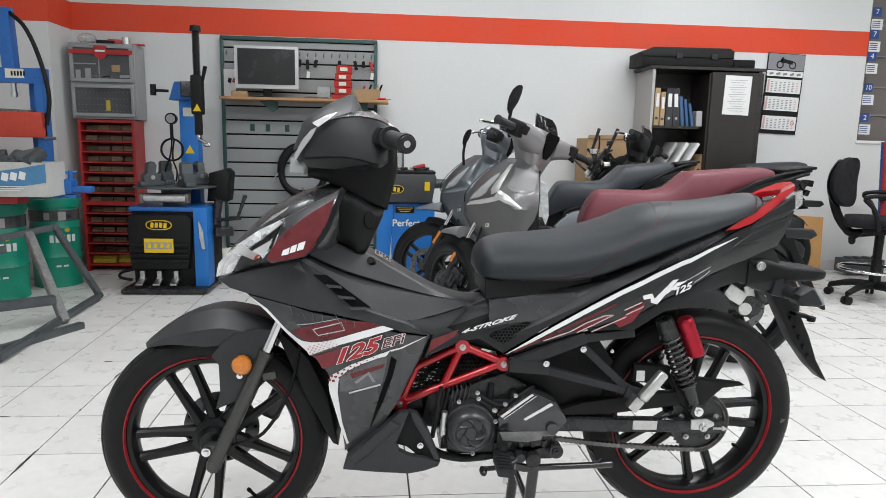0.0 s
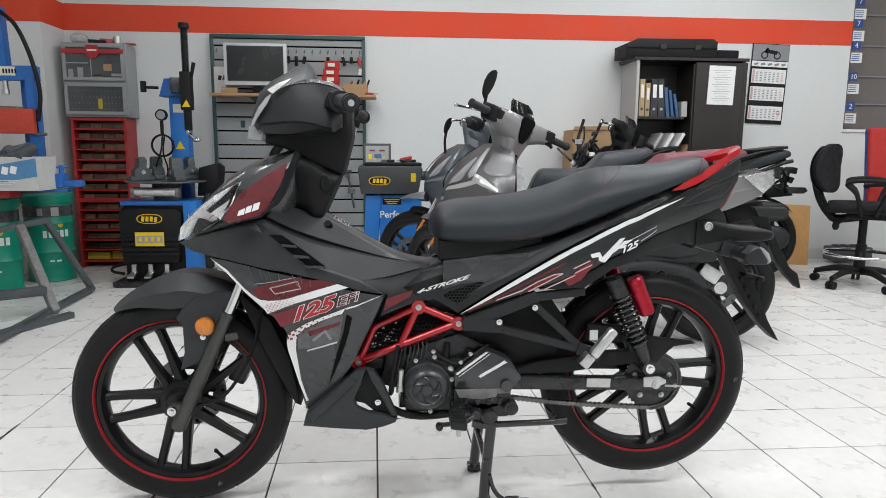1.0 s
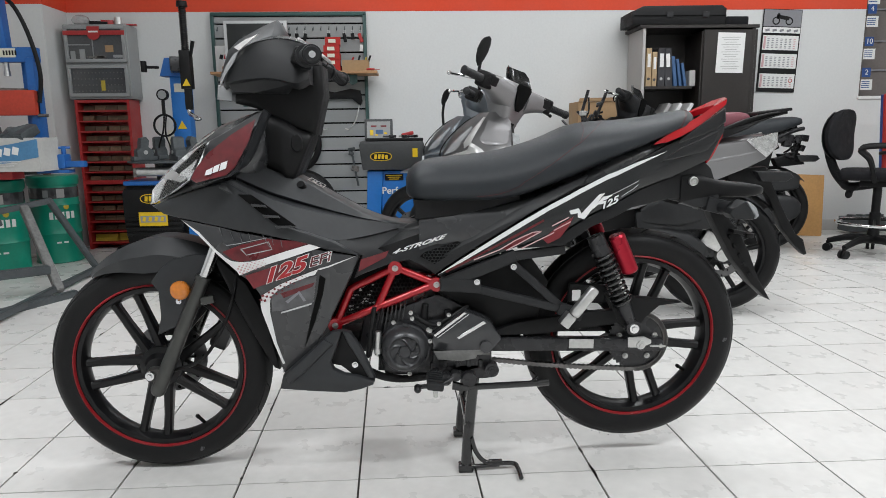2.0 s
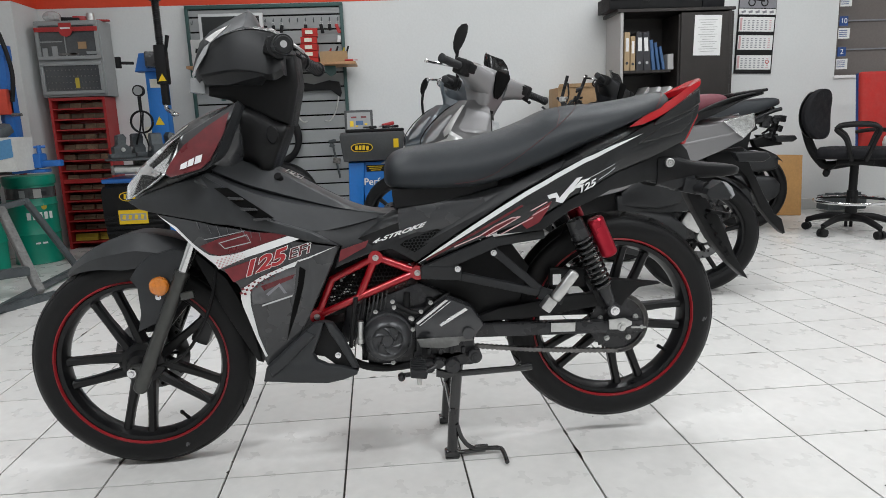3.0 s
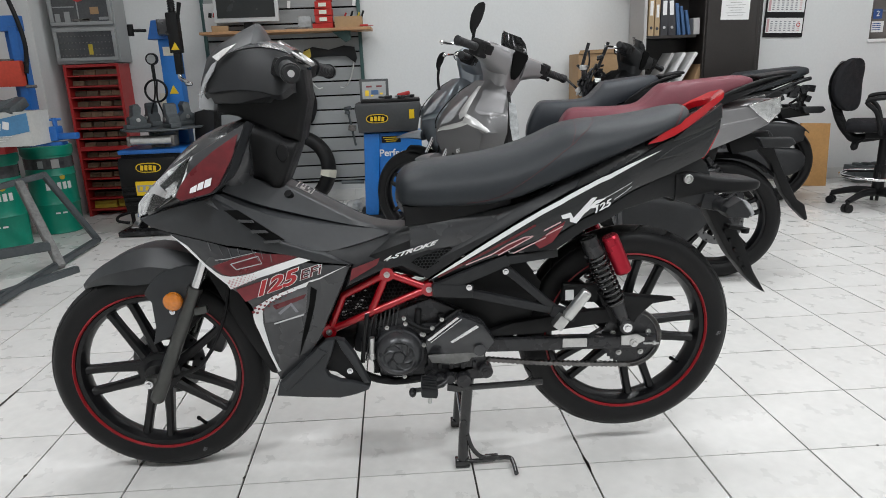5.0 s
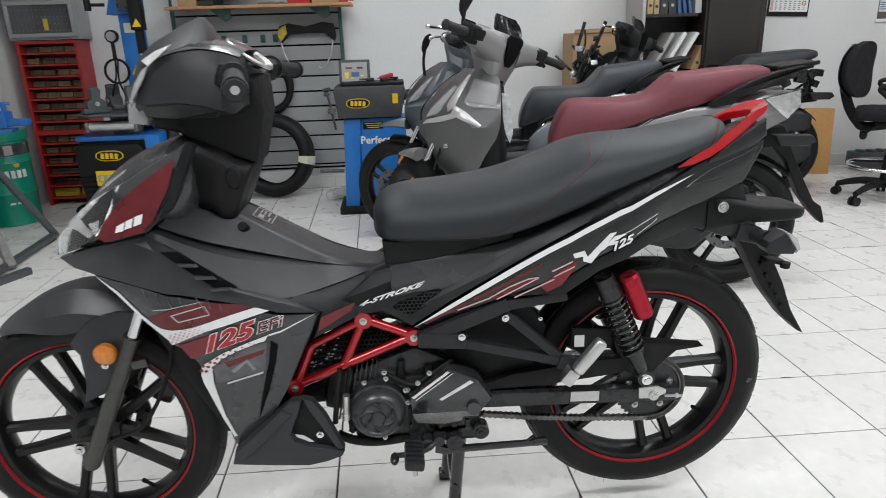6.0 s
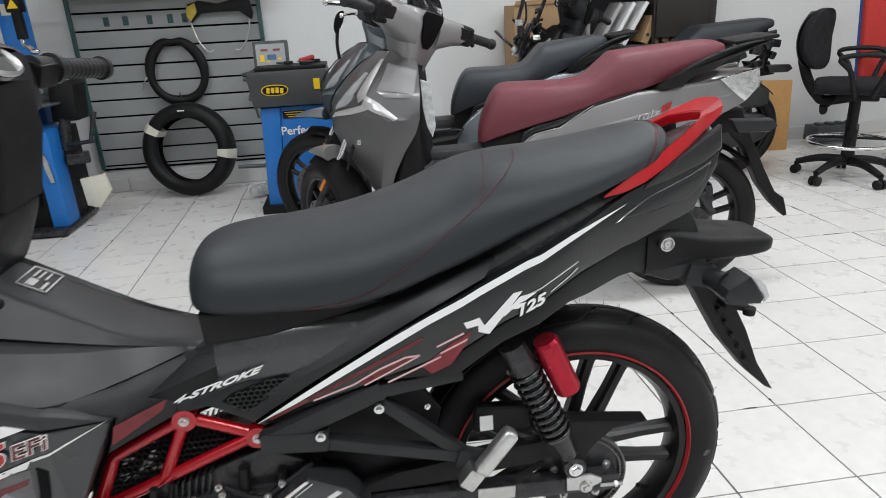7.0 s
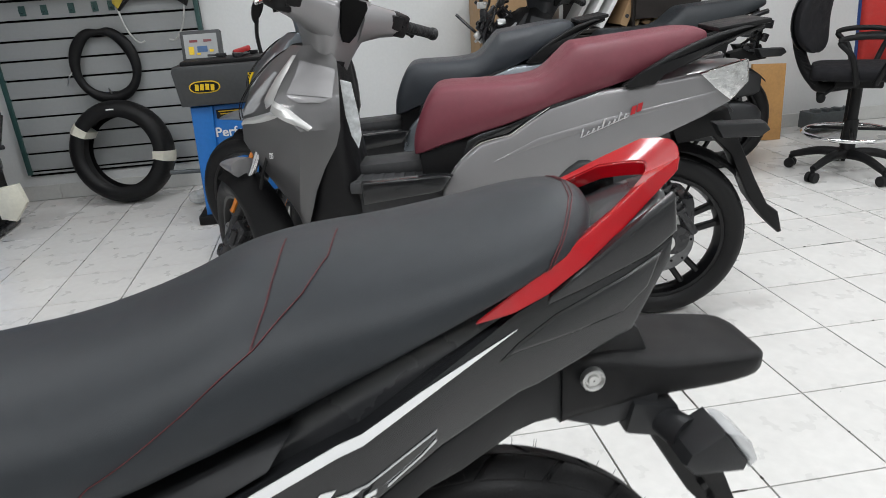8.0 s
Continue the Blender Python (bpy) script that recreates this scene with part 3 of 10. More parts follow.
for pts in ([(-0.339, 0.731, -0.073), (-0.328, 0.76, -0.076), (-0.304, 0.787, -0.088), (-0.296, 0.779, -0.093), (-0.311, 0.75, -0.087), (-0.325, 0.731, -0.08)], [(-0.316, 0.736, -0.085), (-0.297, 0.769, -0.093), (-0.283, 0.798, -0.099), (-0.258, 0.819, -0.112), (-0.253, 0.808, -0.116), (-0.273, 0.774, -0.107), (-0.293, 0.75, -0.097)], [(-0.281, 0.763, -0.103), (-0.257, 0.798, -0.114), (-0.237, 0.826, -0.126), (-0.218, 0.839, -0.14), (-0.224, 0.819, -0.137), (-0.249, 0.782, -0.12)], [(-0.213, 0.819, -0.146), (-0.196, 0.847, -0.157), (-0.18, 0.862, -0.169), (-0.19, 0.839, -0.163), (-0.207, 0.811, -0.151)]):
    bm = B()
    plate(bm, pts, 0.012, 0.004, lift=0.009)
    both("lamp_reflector", bm, M_REFL, moto, "bright faceted reflector")
for k in range(7):
    bm = B()
    rib = [(-0.291, 0.762, -0.097), (-0.257, 0.773, -0.116), (-0.258, 0.769, -0.116), (-0.292, 0.758, -0.097)]
    plate(bm, [(x + 0.0036 * k, z + 0.0072 * k, y - 0.0006 * k) for x, z, y in rib], 0.006, 0.001, lift=0.012)
    both("lamp_rib", bm, M_LAMPIN, moto)
bm = B()
plate(bm, [(-0.29, 0.75, -0.099), (-0.243, 0.778, -0.126), (-0.235, 0.789, -0.131), (-0.227, 0.793, -0.137), (-0.237, 0.78, -0.13), (-0.283, 0.751, -0.103)], 0.008, 0.002, lift=0.010)
both("amber_strip", bm, M_ORANGE, moto, "amber lamp strip")
bm = B()
plate(bm, [(-0.355, 0.719, -0.06), (-0.347, 0.753, -0.06), (-0.308, 0.794, -0.08), (-0.244, 0.838, -0.115), (-0.179, 0.871, -0.15), (-0.198, 0.815, -0.18), (-0.224, 0.783, -0.175), (-0.282, 0.75, -0.13)], 0.002, 0.0005, lift=0.017)
hl_ = both("headlight", bm, M_LENS, moto, "clear slanted headlight")
hl_.visible_shadow = False
bm = B()
plate(bm, [(-0.242, 0.846, -0.105), (-0.216, 0.87, -0.11), (-0.173, 0.895, -0.115), (-0.177, 0.888, -0.12), (-0.211, 0.864, -0.12)], 0.006, 0.002, lift=0.006)
both("cowl_lamp", bm, M_REFL, moto, "narrow bright lamp slit on the cowl")
bm = B()
plate(bm, [(-0.179, 0.871, -0.15), (-0.144, 0.89, -0.15), (-0.052, 0.941, -0.150), (-0.068, 0.9, -0.172), (-0.109, 0.809, -0.19), (-0.129, 0.79, -0.195), (-0.202, 0.773, -0.19), (-0.223, 0.784, -0.18)], 0.02, 0.005, lift=0.004)
both("cowl_side", bm, M_DARKGREY, moto)
bm = B()
plate(bm, [(-0.200, 0.812, -0.186), (-0.172, 0.846, -0.178), (-0.120, 0.885, -0.172), (-0.066, 0.918, -0.168), (-0.080, 0.87, -0.182), (-0.112, 0.812, -0.196), (-0.132, 0.795, -0.2), (-0.199, 0.779, -0.198), (-0.212, 0.787, -0.192)], 0.002, 0.0, lift=0.010)
both("cowl_decal", bm, M_MAROONDECAL, moto, "dark red decal")
bm = B()
plate(bm, [(-0.052, 0.941, -0.150), (-0.046, 0.931, -0.12), (-0.083, 0.84, -0.14), (-0.098, 0.816, -0.15), (-0.131, 0.79, -0.19), (-0.11, 0.809, -0.185), (-0.071, 0.9, -0.16)], 0.02, 0.004, lift=0.002)
both("cowl_edge", bm, M_MATTE, moto)
for pts in ([(-0.176, 0.806, -0.191), (-0.161, 0.813, -0.191), (-0.164, 0.798, -0.195), (-0.179, 0.795, -0.194)], [(-0.158, 0.815, -0.191), (-0.145, 0.820, -0.191), (-0.149, 0.804, -0.195), (-0.162, 0.800, -0.194)], [(-0.142, 0.822, -0.191), (-0.127, 0.827, -0.191), (-0.131, 0.810, -0.195), (-0.146, 0.805, -0.195)]):
    bm = B()
    plate(bm, pts, 0.001, 0, lift=0.0130)
    both("badge_stroke", bm, M_DECALWHITE, moto, "white slanted badge stroke")
bm = B()
plate(bm, [(-0.3495, 0.7162), (-0.2664, 0.7456), (-0.1428, 0.7791), (-0.0824, 0.7399), (-0.0005, 0.6701), (0.0929, 0.6367), (0.1567, 0.5909), (0.0339, 0.6316), (-0.0905, 0.6610), (-0.2755, 0.6889), (-0.3181, 0.6970)], 0.02, 0.006, leg)
both("upper_wing_panel", bm, M_MATTE, moto, "matte black upper leg shield panel")
bm = B()
plate(bm, [(-0.2755, 0.6879), (-0.1580, 0.6707), (-0.0288, 0.6428), (0.1557, 0.5900), (0.1295, 0.5359), (0.0763, 0.4302), (0.0328, 0.3574), (-0.0390, 0.2926), (-0.0481, 0.3169), (-0.0633, 0.4403), (-0.0846, 0.5121), (-0.1058, 0.5445), (-0.1430, 0.5732), (-0.1752, 0.5997), (-0.2208, 0.6453)], 0.02, 0.004, leg, lift=-0.004)
shield = both("leg_shield", bm, M_DARKGREY, moto, "dark grey leg shield with red and white graphics")


def foil(pts, flat, mat, lift):
    """A thin decal laid on both sides of the body."""
    bm = B()
    plate(bm, pts, 0.001, 0, flat, lift=lift)
    return both("decal", bm, mat, moto)


foil([(-0.165, 0.613), (-0.14, 0.596), (-0.119, 0.592), (-0.079, 0.597), (-0.019, 0.614), (0.038, 0.631), (0.032, 0.637), (-0.04, 0.643), (-0.054, 0.646), (-0.116, 0.632)], leg, M_MAROONDECAL, -0.0026)
foil([(-0.268, 0.684), (-0.224, 0.658), (-0.18, 0.616), (-0.156, 0.599), (-0.142, 0.592), (-0.119, 0.591), (-0.096, 0.592), (-0.074, 0.596), (-0.019, 0.613), (0.041, 0.63), (0.075, 0.624), (0.028, 0.61), (-0.016, 0.596), (-0.055, 0.585), (-0.083, 0.575), (-0.125, 0.558), (-0.131, 0.568), (-0.149, 0.583), (-0.181, 0.609), (-0.226, 0.651)], leg, M_DECALWHITE, -0.0018)
foil([(-0.112, 0.557), (-0.057, 0.574), (0.033, 0.602), (0.025, 0.567), (-0.023, 0.55), (-0.075, 0.532), (-0.095, 0.524)], leg, M_DECALRED, -0.0024)
foil([(-0.078, 0.507), (-0.059, 0.518), (-0.032, 0.534), (0.015, 0.553), (0.06, 0.570), (0.051, 0.556), (0.036, 0.552), (-0.004, 0.537), (-0.039, 0.519), (-0.055, 0.505), (-0.060, 0.492)], leg, M_DECALWHITE, -0.0012)
foil([(-0.083, 0.484), (-0.078, 0.507), (-0.060, 0.492), (-0.062, 0.463), (-0.059, 0.435), (-0.053, 0.384), (-0.041, 0.338), (-0.037, 0.327), (-0.043, 0.325), (-0.059, 0.377), (-0.071, 0.426), (-0.081, 0.464)], leg, M_DECALWHITE, -0.002)
foil([(0.058, 0.57), (0.106, 0.583), (0.151, 0.594), (0.106, 0.58), (0.062, 0.567)], leg, M_DECALWHITE, -0.0022)
foil([(-0.055, 0.507), (-0.033, 0.52), (0.024, 0.548), (0.054, 0.553), (0.042, 0.486), (-0.036, 0.466), (-0.058, 0.465)], leg, M_DECALGREY, -0.003)
foil([(-0.034, 0.511), (0.049, 0.537), (0.043, 0.526), (-0.027, 0.499)], leg, M_MAROONDECAL, -0.0026)
foil([(-0.036, 0.463), (0.039, 0.485), (0.037, 0.48), (-0.036, 0.459)], leg, M_SILVERDECAL, -0.0024)
foil([(-0.024, 0.49), (0.011, 0.516), (0.026, 0.49), (0.019, 0.489), (0.009, 0.508), (-0.018, 0.485)], leg, M_INK, -0.0024)
foil([(-0.153, 0.63), (-0.054, 0.648), (-0.054, 0.647), (-0.154, 0.628)], leg, M_SILVERDECAL, -0.0016)
foil([(-0.115, 0.623), (-0.051, 0.639), (-0.05, 0.637), (-0.115, 0.621)], leg, M_SILVERDECAL, -0.0016)
foil([(-0.115, 0.623), (-0.103, 0.608), (-0.104, 0.607), (-0.117, 0.622)], leg, M_SILVERDECAL, -0.0016)
foil([(-0.104, 0.609), (-0.044, 0.621), (-0.044, 0.619), (-0.104, 0.607)], leg, M_SILVERDECAL, -0.0016)
foil([(-0.051, 0.639), (-0.044, 0.621), (-0.045, 0.62), (-0.052, 0.638)], leg, M_SILVERDECAL, -0.0016)
foil([(-0.064, 0.656), (-0.049, 0.626), (-0.05, 0.625), (-0.065, 0.655)], leg, M_DECALGREY, -0.0014)
foil([(-0.044, 0.657), (-0.04, 0.63), (-0.041, 0.63), (-0.045, 0.656)], leg, M_DECALGREY, -0.0014)
foil([(-0.14, 0.664), (-0.132, 0.643), (-0.133, 0.643), (-0.141, 0.663)], leg, M_DECALGREY, -0.0014)
foil([(-0.117, 0.662), (-0.111, 0.639), (-0.112, 0.638), (-0.118, 0.662)], leg, M_DECALGREY, -0.0014)
foil([(-0.095, 0.659), (-0.092, 0.642), (-0.093, 0.641), (-0.096, 0.659)], leg, M_DECALGREY, -0.0014)
foil([(-0.022, 0.642), (-0.02, 0.624), (-0.021, 0.623), (-0.024, 0.642)], leg, M_DECALGREY, -0.0014)
foil([(-0.167, 0.671), (-0.161, 0.651), (-0.163, 0.651), (-0.169, 0.671)], leg, M_DECALGREY, -0.0014)
for first, count, rows, step, rise, size, mat in (((-0.131, 0.580), 13, 5, 0.0052, 0.0016, 0.0042, M_PINK), ((-0.086, 0.504), 16, 3, 0.0074, 0.0040, 0.0062, M_DECALRED)):
    bm = B()
    for i in range(count):
        for j in range(rows):
            if (i + j) % 2:
                k = size * (1.0 - 0.045 * i)
                x, z = first[0] + i * step + j * 0.0018, first[1] + i * rise - j * size
                plate(bm, [(x, z), (x + k, z + 0.3 * k), (x + 1.25 * k, z - 0.55 * k), (x + 0.25 * k, z - 0.85 * k)], 0.001, 0, leg, lift=-0.0005)
    tagged(both("checker_decal", bm, mat, moto), kind="stuff")
SHIELD = Matrix(((1, 0, 0, 0), (0, 0, -1, 0), (0, 1, 0, 0), (0, 0, 0, 1)))
letters("number_decal", "125", 0.046, pose(-0.026, -0.1834, 0.5655, 8.6) @ SHIELD @ pose(0, 0, 0, 0, 0, 19) @ Matrix.Diagonal((1.58, 1, 1, 1)), M_DECALWHITE, moto, "", 0.50, bold=0.0026)
letters("number_decal", "125", 0.046, pose(-0.026, -0.1841, 0.5655, 8.6) @ SHIELD @ pose(0, 0, 0, 0, 0, 19) @ Matrix.Diagonal((1.58, 1, 1, 1)), M_DECALBRIGHT, moto, "", 0.50, bold=0.0014)
letters("letter_decal", "EFi", 0.032, pose(0.061, -0.1872, 0.5915, 8.6) @ SHIELD @ pose(0, 0, 0, 0, 0, 17) @ Matrix.Diagonal((1.45, 1, 1, 1)), M_DECALWHITE, moto, "", 0.42, bold=0.0013)
letters("letter_decal", "EFi", 0.032, pose(0.061, -0.1880, 0.5915, 8.6) @ SHIELD @ pose(0, 0, 0, 0, 0, 17) @ Matrix.Diagonal((1.45, 1, 1, 1)), M_MAROONDECAL, moto, "", 0.42, bold=0.0002)
# slot shade, laid on the shield as a flat black shape
bm = B()
plate(bm, [(0.062, 0.555), (0.075, 0.545), (0.066, 0.504), (0.045, 0.44), (0.012, 0.362), (0.027, 0.421), (0.041, 0.47), (0.053, 0.509)], 0.004, 0.0, leg, lift=-0.002)
both("shield_slot", bm, M_DEEP, moto, "recessed slot, its shade drawn in flat black")
KNEE_TOP = [(-0.1, -0.09, 0.816), (0.0, -0.066, 0.776), (0.06, -0.064, 0.742), (0.12, -0.064, 0.707), (0.18, -0.062, 0.675), (0.252, -0.053, 0.654)]
KNEE_MID = [(-0.125, -0.15, 0.788), (-0.057, -0.13, 0.752), (0.028, -0.105, 0.719), (0.132, -0.08, 0.684), (0.2, -0.066, 0.666), (0.256, -0.053, 0.651)]
KNEE_LOW = [(-0.155, -0.186, 0.769), (-0.075, -0.184, 0.718), (0.005, -0.176, 0.671), (0.084, -0.156, 0.634), (0.166, -0.11, 0.635), (0.257, -0.054, 0.648)]
bm = B()
rows = []
top_, mid_, low_ = smooth_path(KNEE_TOP, 4), smooth_path(KNEE_MID, 4), smooth_path(KNEE_LOW, 4)
groove = [max(0.0, min(1.0, (0.215 - p.x) / 0.22)) for p in mid_]
rows.append([bm.verts.new(p) for p in top_])
rows.append([bm.verts.new(p) for p in mid_])
rows.append([bm.verts.new(p + Vector((0, 0.010 * g, -0.008 * g - 0.0004))) for p, g in zip(mid_, groove)])
rows.append([bm.verts.new(p + (q - p) * (0.30 * g + 0.02) + Vector((0, -0.002 * g, 0.001 * g))) for p, q, g in zip(mid_, low_, groove)])
rows.append([bm.verts.new(p) for p in low_])
skin(bm, rows, closed=False)
bmesh.ops.recalc_face_normals(bm, faces=bm.faces)
bmesh.ops.solidify(bm, geom=bm.faces[:], thickness=0.008)
both("knee_panel", bm, M_MATTE, moto, "matte black creased knee panel", 14)
# vent: a flat black shape put in for the shade of the opening
bm = B()
plate(bm, [(-0.1137, 0.7500), (-0.0834, 0.7490), (-0.0349, 0.7126), (0.0157, 0.6741), (-0.0207, 0.6711), (-0.0662, 0.7085)], 0.004, 0, leg, lift=0.003)
both("vent", bm, M_DEEP, moto, "vent opening, its shade drawn in flat black")
for pts in ([(-0.0844, 0.7277), (-0.0531, 0.7247), (-0.0490, 0.7196), (-0.0804, 0.7217)], [(-0.0591, 0.7024), (-0.0247, 0.6994), (-0.0197, 0.6944), (-0.0551, 0.6954)], [(-0.0328, 0.6761), (0.0036, 0.6761), (0.0096, 0.6721), (-0.0278, 0.6701)]):
    bm = B()
    plate(bm, pts, 0.012, 0.001, leg, lift=0.010)
    both("vent_fin", bm, M_FIN, moto)
bm = B()
loft(bm, fine([(-0.12, 0, 0.66, 0.835, 0.070), (-0.05, 0, 0.62, 0.808, 0.066), (0.02, 0, 0.60, 0.769, 0.066), (0.10, 0, 0.58, 0.722, 0.066), (0.18, 0, 0.56, 0.679, 0.065), (0.25, 0, 0.54, 0.660, 0.062), (0.33, 0, 0.52, 0.660, 0.075)], 4), 32, 5.0)
part("centre_tunnel", bm, M_MATTE, moto, "", 50)
bm = B()
rod(bm, (0.0150, -0.068, 0.752), (0.0115, -0.0805, 0.7635), 0.0110, 0.0095, 22)
part("screw_cap", bm, M_PLASTIC, moto)
bm = B()
for x, y, w, d in ((0.022, 0.010, 0.0025, 0.066), (0.058, 0.010, 0.0025, 0.066), (0.040, -0.023, 0.038, 0.0025), (0.040, 0.043, 0.038, 0.0025), (0.031, 0.024, 0.003, 0.026), (0.038, 0.024, 0.003, 0.026), (0.046, 0.024, 0.003, 0.026), (0.035, -0.006, 0.012, 0.022), (0.051, -0.006, 0.004, 0.024)):
    box(bm, (x, y, 0.7695 - (x - 0.022) * 0.56), (w, d, 0.0012), (0, 29, 0))
part("warning_sticker", bm, M_STEEL, moto, "small silver sticker, text unreadable")

# middle panels, belly
bm = B()
plate(bm, [(0.0831, 0.6318, -0.1646), (0.1572, 0.6365, -0.1000), (0.2509, 0.6435, -0.0600), (0.2864, 0.6627, -0.0600), (0.3686, 0.6739, -0.0750), (0.5081, 0.7045, -0.1050), (0.5841, 0.7244, -0.1180), (0.7152, 0.7763, -0.1280), (0.6958, 0.7570, -0.1488), (0.5723, 0.6888, -0.1421), (0.4328, 0.5975, -0.1140), (0.3389, 0.5336, -0.1000), (0.3080, 0.5532, -0.1000), (0.2781, 0.5709, -0.1000), (0.2290, 0.5639, -0.1000), (0.1605, 0.5446, -0.1345), (0.1401, 0.5370, -0.1421), (0.1595, 0.5904, -0.1340)], 0.025, 0.004)
both("middle_panel", bm, M_PLASTIC2, moto, "matte black middle side panel")
bm = B()
plate(bm, [(0.1572, 0.5831, -0.1405), (0.2243, 0.5976, -0.1060), (0.2161, 0.5811, -0.1085), (0.1510, 0.5542, -0.1430)], 0.001, 0, lift=0.003)
both("decal", bm, M_DECALRED, moto)
letters("letter_decal", "4-STROKE", 0.0125, pose(0.2945, -0.1090, 0.6095) @ SHIELD @ pose(0, 0, 0, 0, 0, 16.5) @ Matrix.Diagonal((2.4, 1, 1, 1)), M_DECALWHITE, moto, "white slanted lettering", 0.6, bold=0.0004)
# flat black backing, its colour standing for the dark hole behind the honeycomb
bm = B()
plate(bm, [(0.3142, 0.5914), (0.3957, 0.6172), (0.4122, 0.6069), (0.3369, 0.5604), (0.3007, 0.5811)], 0.004, 0, -0.1065)
gr_ = part("side_grille", bm, M_DEEP, moto, "black honeycomb grille")
bm = B()
edge = [(p[0], p[1]) for p in ([(0.3142, 0.5914), (0.3957, 0.6172), (0.4122, 0.6069), (0.3369, 0.5604), (0.3007, 0.5811)])]


def within(x, z):
    n = 0
    for (x0, z0), (x1, z1) in zip(edge, edge[1:] + edge[:1]):
        if (z0 > z) != (z1 > z) and x < x0 + (x1 - x0) * (z - z0) / (z1 - z0):
            n += 1
    return n % 2 == 1


x_lo, z_lo = min(p[0] for p in edge), min(p[1] for p in edge)
for r in range(14):
    for c in range(18):
        x, z = x_lo + c * 0.0088 + (r % 2) * 0.0044, z_lo + r * 0.0076
        if all(within(x + dx, z + dz) for dx, dz in ((-0.004, 0), (0.004, 0), (0, -0.003), (0, 0.003))):
            for k in range(6):
                a, b = math.pi / 3 * k + 0.52, math.pi / 3 * (k + 1) + 0.52
                rod(bm, (x + 0.005 * math.cos(a), -0.108, z + 0.005 * math.sin(a)), (x + 0.005 * math.cos(b), -0.108, z + 0.005 * math.sin(b)), 0.0009, seg=4, caps=False)
tagged(part("grille_mesh", bm, M_PLASTIC2, gr_), kind="stuff")
bm = B()
plate(bm, [(-0.036, 0.301), (0.062, 0.392), (0.085, 0.378), (0.007, 0.303), (-0.027, 0.277)], 0.012, 0.006, -0.166)
both("belly_rib", bm, M_MATTE, moto)
bm = B()
plate(bm, [(-0.051, 0.265), (-0.042, 0.299), (0.043, 0.375), (0.082, 0.408), (0.106, 0.410), (0.094, 0.372), (0.076, 0.330), (0.084, 0.311), (0.110, 0.297), (0.140, 0.293), (0.183, 0.279), (0.178, 0.268), (0.146, 0.257), (0.106, 0.250), (0.03, 0.256)], 0.02, 0.006, -0.16)
both("belly_panel", bm, M_MATTE, moto, "matte black lower belly panel")
bm = B()
plate(bm, [(0.106, 0.410), (0.126, 0.404), (0.150, 0.366), (0.184, 0.284), (0.168, 0.284), (0.140, 0.340), (0.118, 0.378)], 0.02, 0.005, -0.157)
both("belly_strut", bm, M_MATTE, moto)
bm = B()
plate(bm, [(0.068, 0.330), (0.092, 0.380), (0.106, 0.408), (0.120, 0.390), (0.142, 0.345), (0.172, 0.280), (0.136, 0.284), (0.116, 0.303), (0.100, 0.316), (0.076, 0.322)], 0.012, 0.003, -0.146)
both("belly_recess", bm, M_PLASTIC, moto)
bm = B()
bolt(bm, 0.1345, -0.148, 0.320, 0.0085)
part("bolt", bm, M_CHROME, moto)
bm = B()
plate(bm, [(-0.05, 0.29), (0.03, 0.37), (0.12, 0.52), (0.14, 0.60), (-0.10, 0.66), (-0.19, 0.60), (-0.10, 0.52), (-0.05, 0.40)], 0.22, 0, -0.11)
part("radiator_shroud", bm, M_DEEP, moto)

# red side guard and what is behind it
bm = B()
GA, GB, GC, GD, GE = (0.085, -0.097, 0.409), (0.238, -0.086, 0.550), (0.341, -0.088, 0.506), (0.126, -0.094, 0.500), (0.190, -0.092, 0.447)
corners = [Vector(p) for p in (GA, GD, GB, GC, GA)]
loop = []
for p, q in zip(corners, corners[1:]):
    loop += [p + (q - p) * f for f in (0.0, 0.04, 0.5, 0.96)]
pipe(bm, loop + [corners[0] + (corners[1] - corners[0]) * 0.02], 0.0098, 14, 1)
other = mirrored(bm)
guard_r = part("side_guard", bm, M_RED, moto, "metallic red tubular side guard", 50)
guard_l = part("side_guard", other, M_RED, moto, "metallic red tubular side guard", 50)
for side, owner in ((1, guard_r), (-1, guard_l)):
    bm = B()
    rod(bm, (GB[0], side * GB[1], GB[2]), (GE[0], side * GE[1], GE[2]), 0.0098, seg=14)
    part("brace", bm, M_RED, owner, "", 50)
    for p in (GA, GB, GC):
        bm = B()
        rod(bm, (p[0], side * (p[1] + 0.012), p[2]), (p[0], side * (p[1] - 0.012), p[2]), 0.0195, 0.018, 22)
        part("mounting_eye", bm, M_RED, owner, "", 50)
for p in (GA, GB, GC):
    bm = B()
    bolt(bm, p[0], p[1] - 0.011, p[2], 0.0085)
    part("bolt", bm, M_STEEL, guard_r)
bm = B()
plate(bm, [(0.10, 0.425), (0.13, 0.50), (0.236, 0.55), (0.335, 0.505), (0.20, 0.455)], 0.006, 0, -0.098)
bmesh.ops.translate(bm, vec=(-0.002, 0.030, -0.007), verts=bm.verts)
part("guard_backing", bm, M_DEEP, moto)
bm = B()
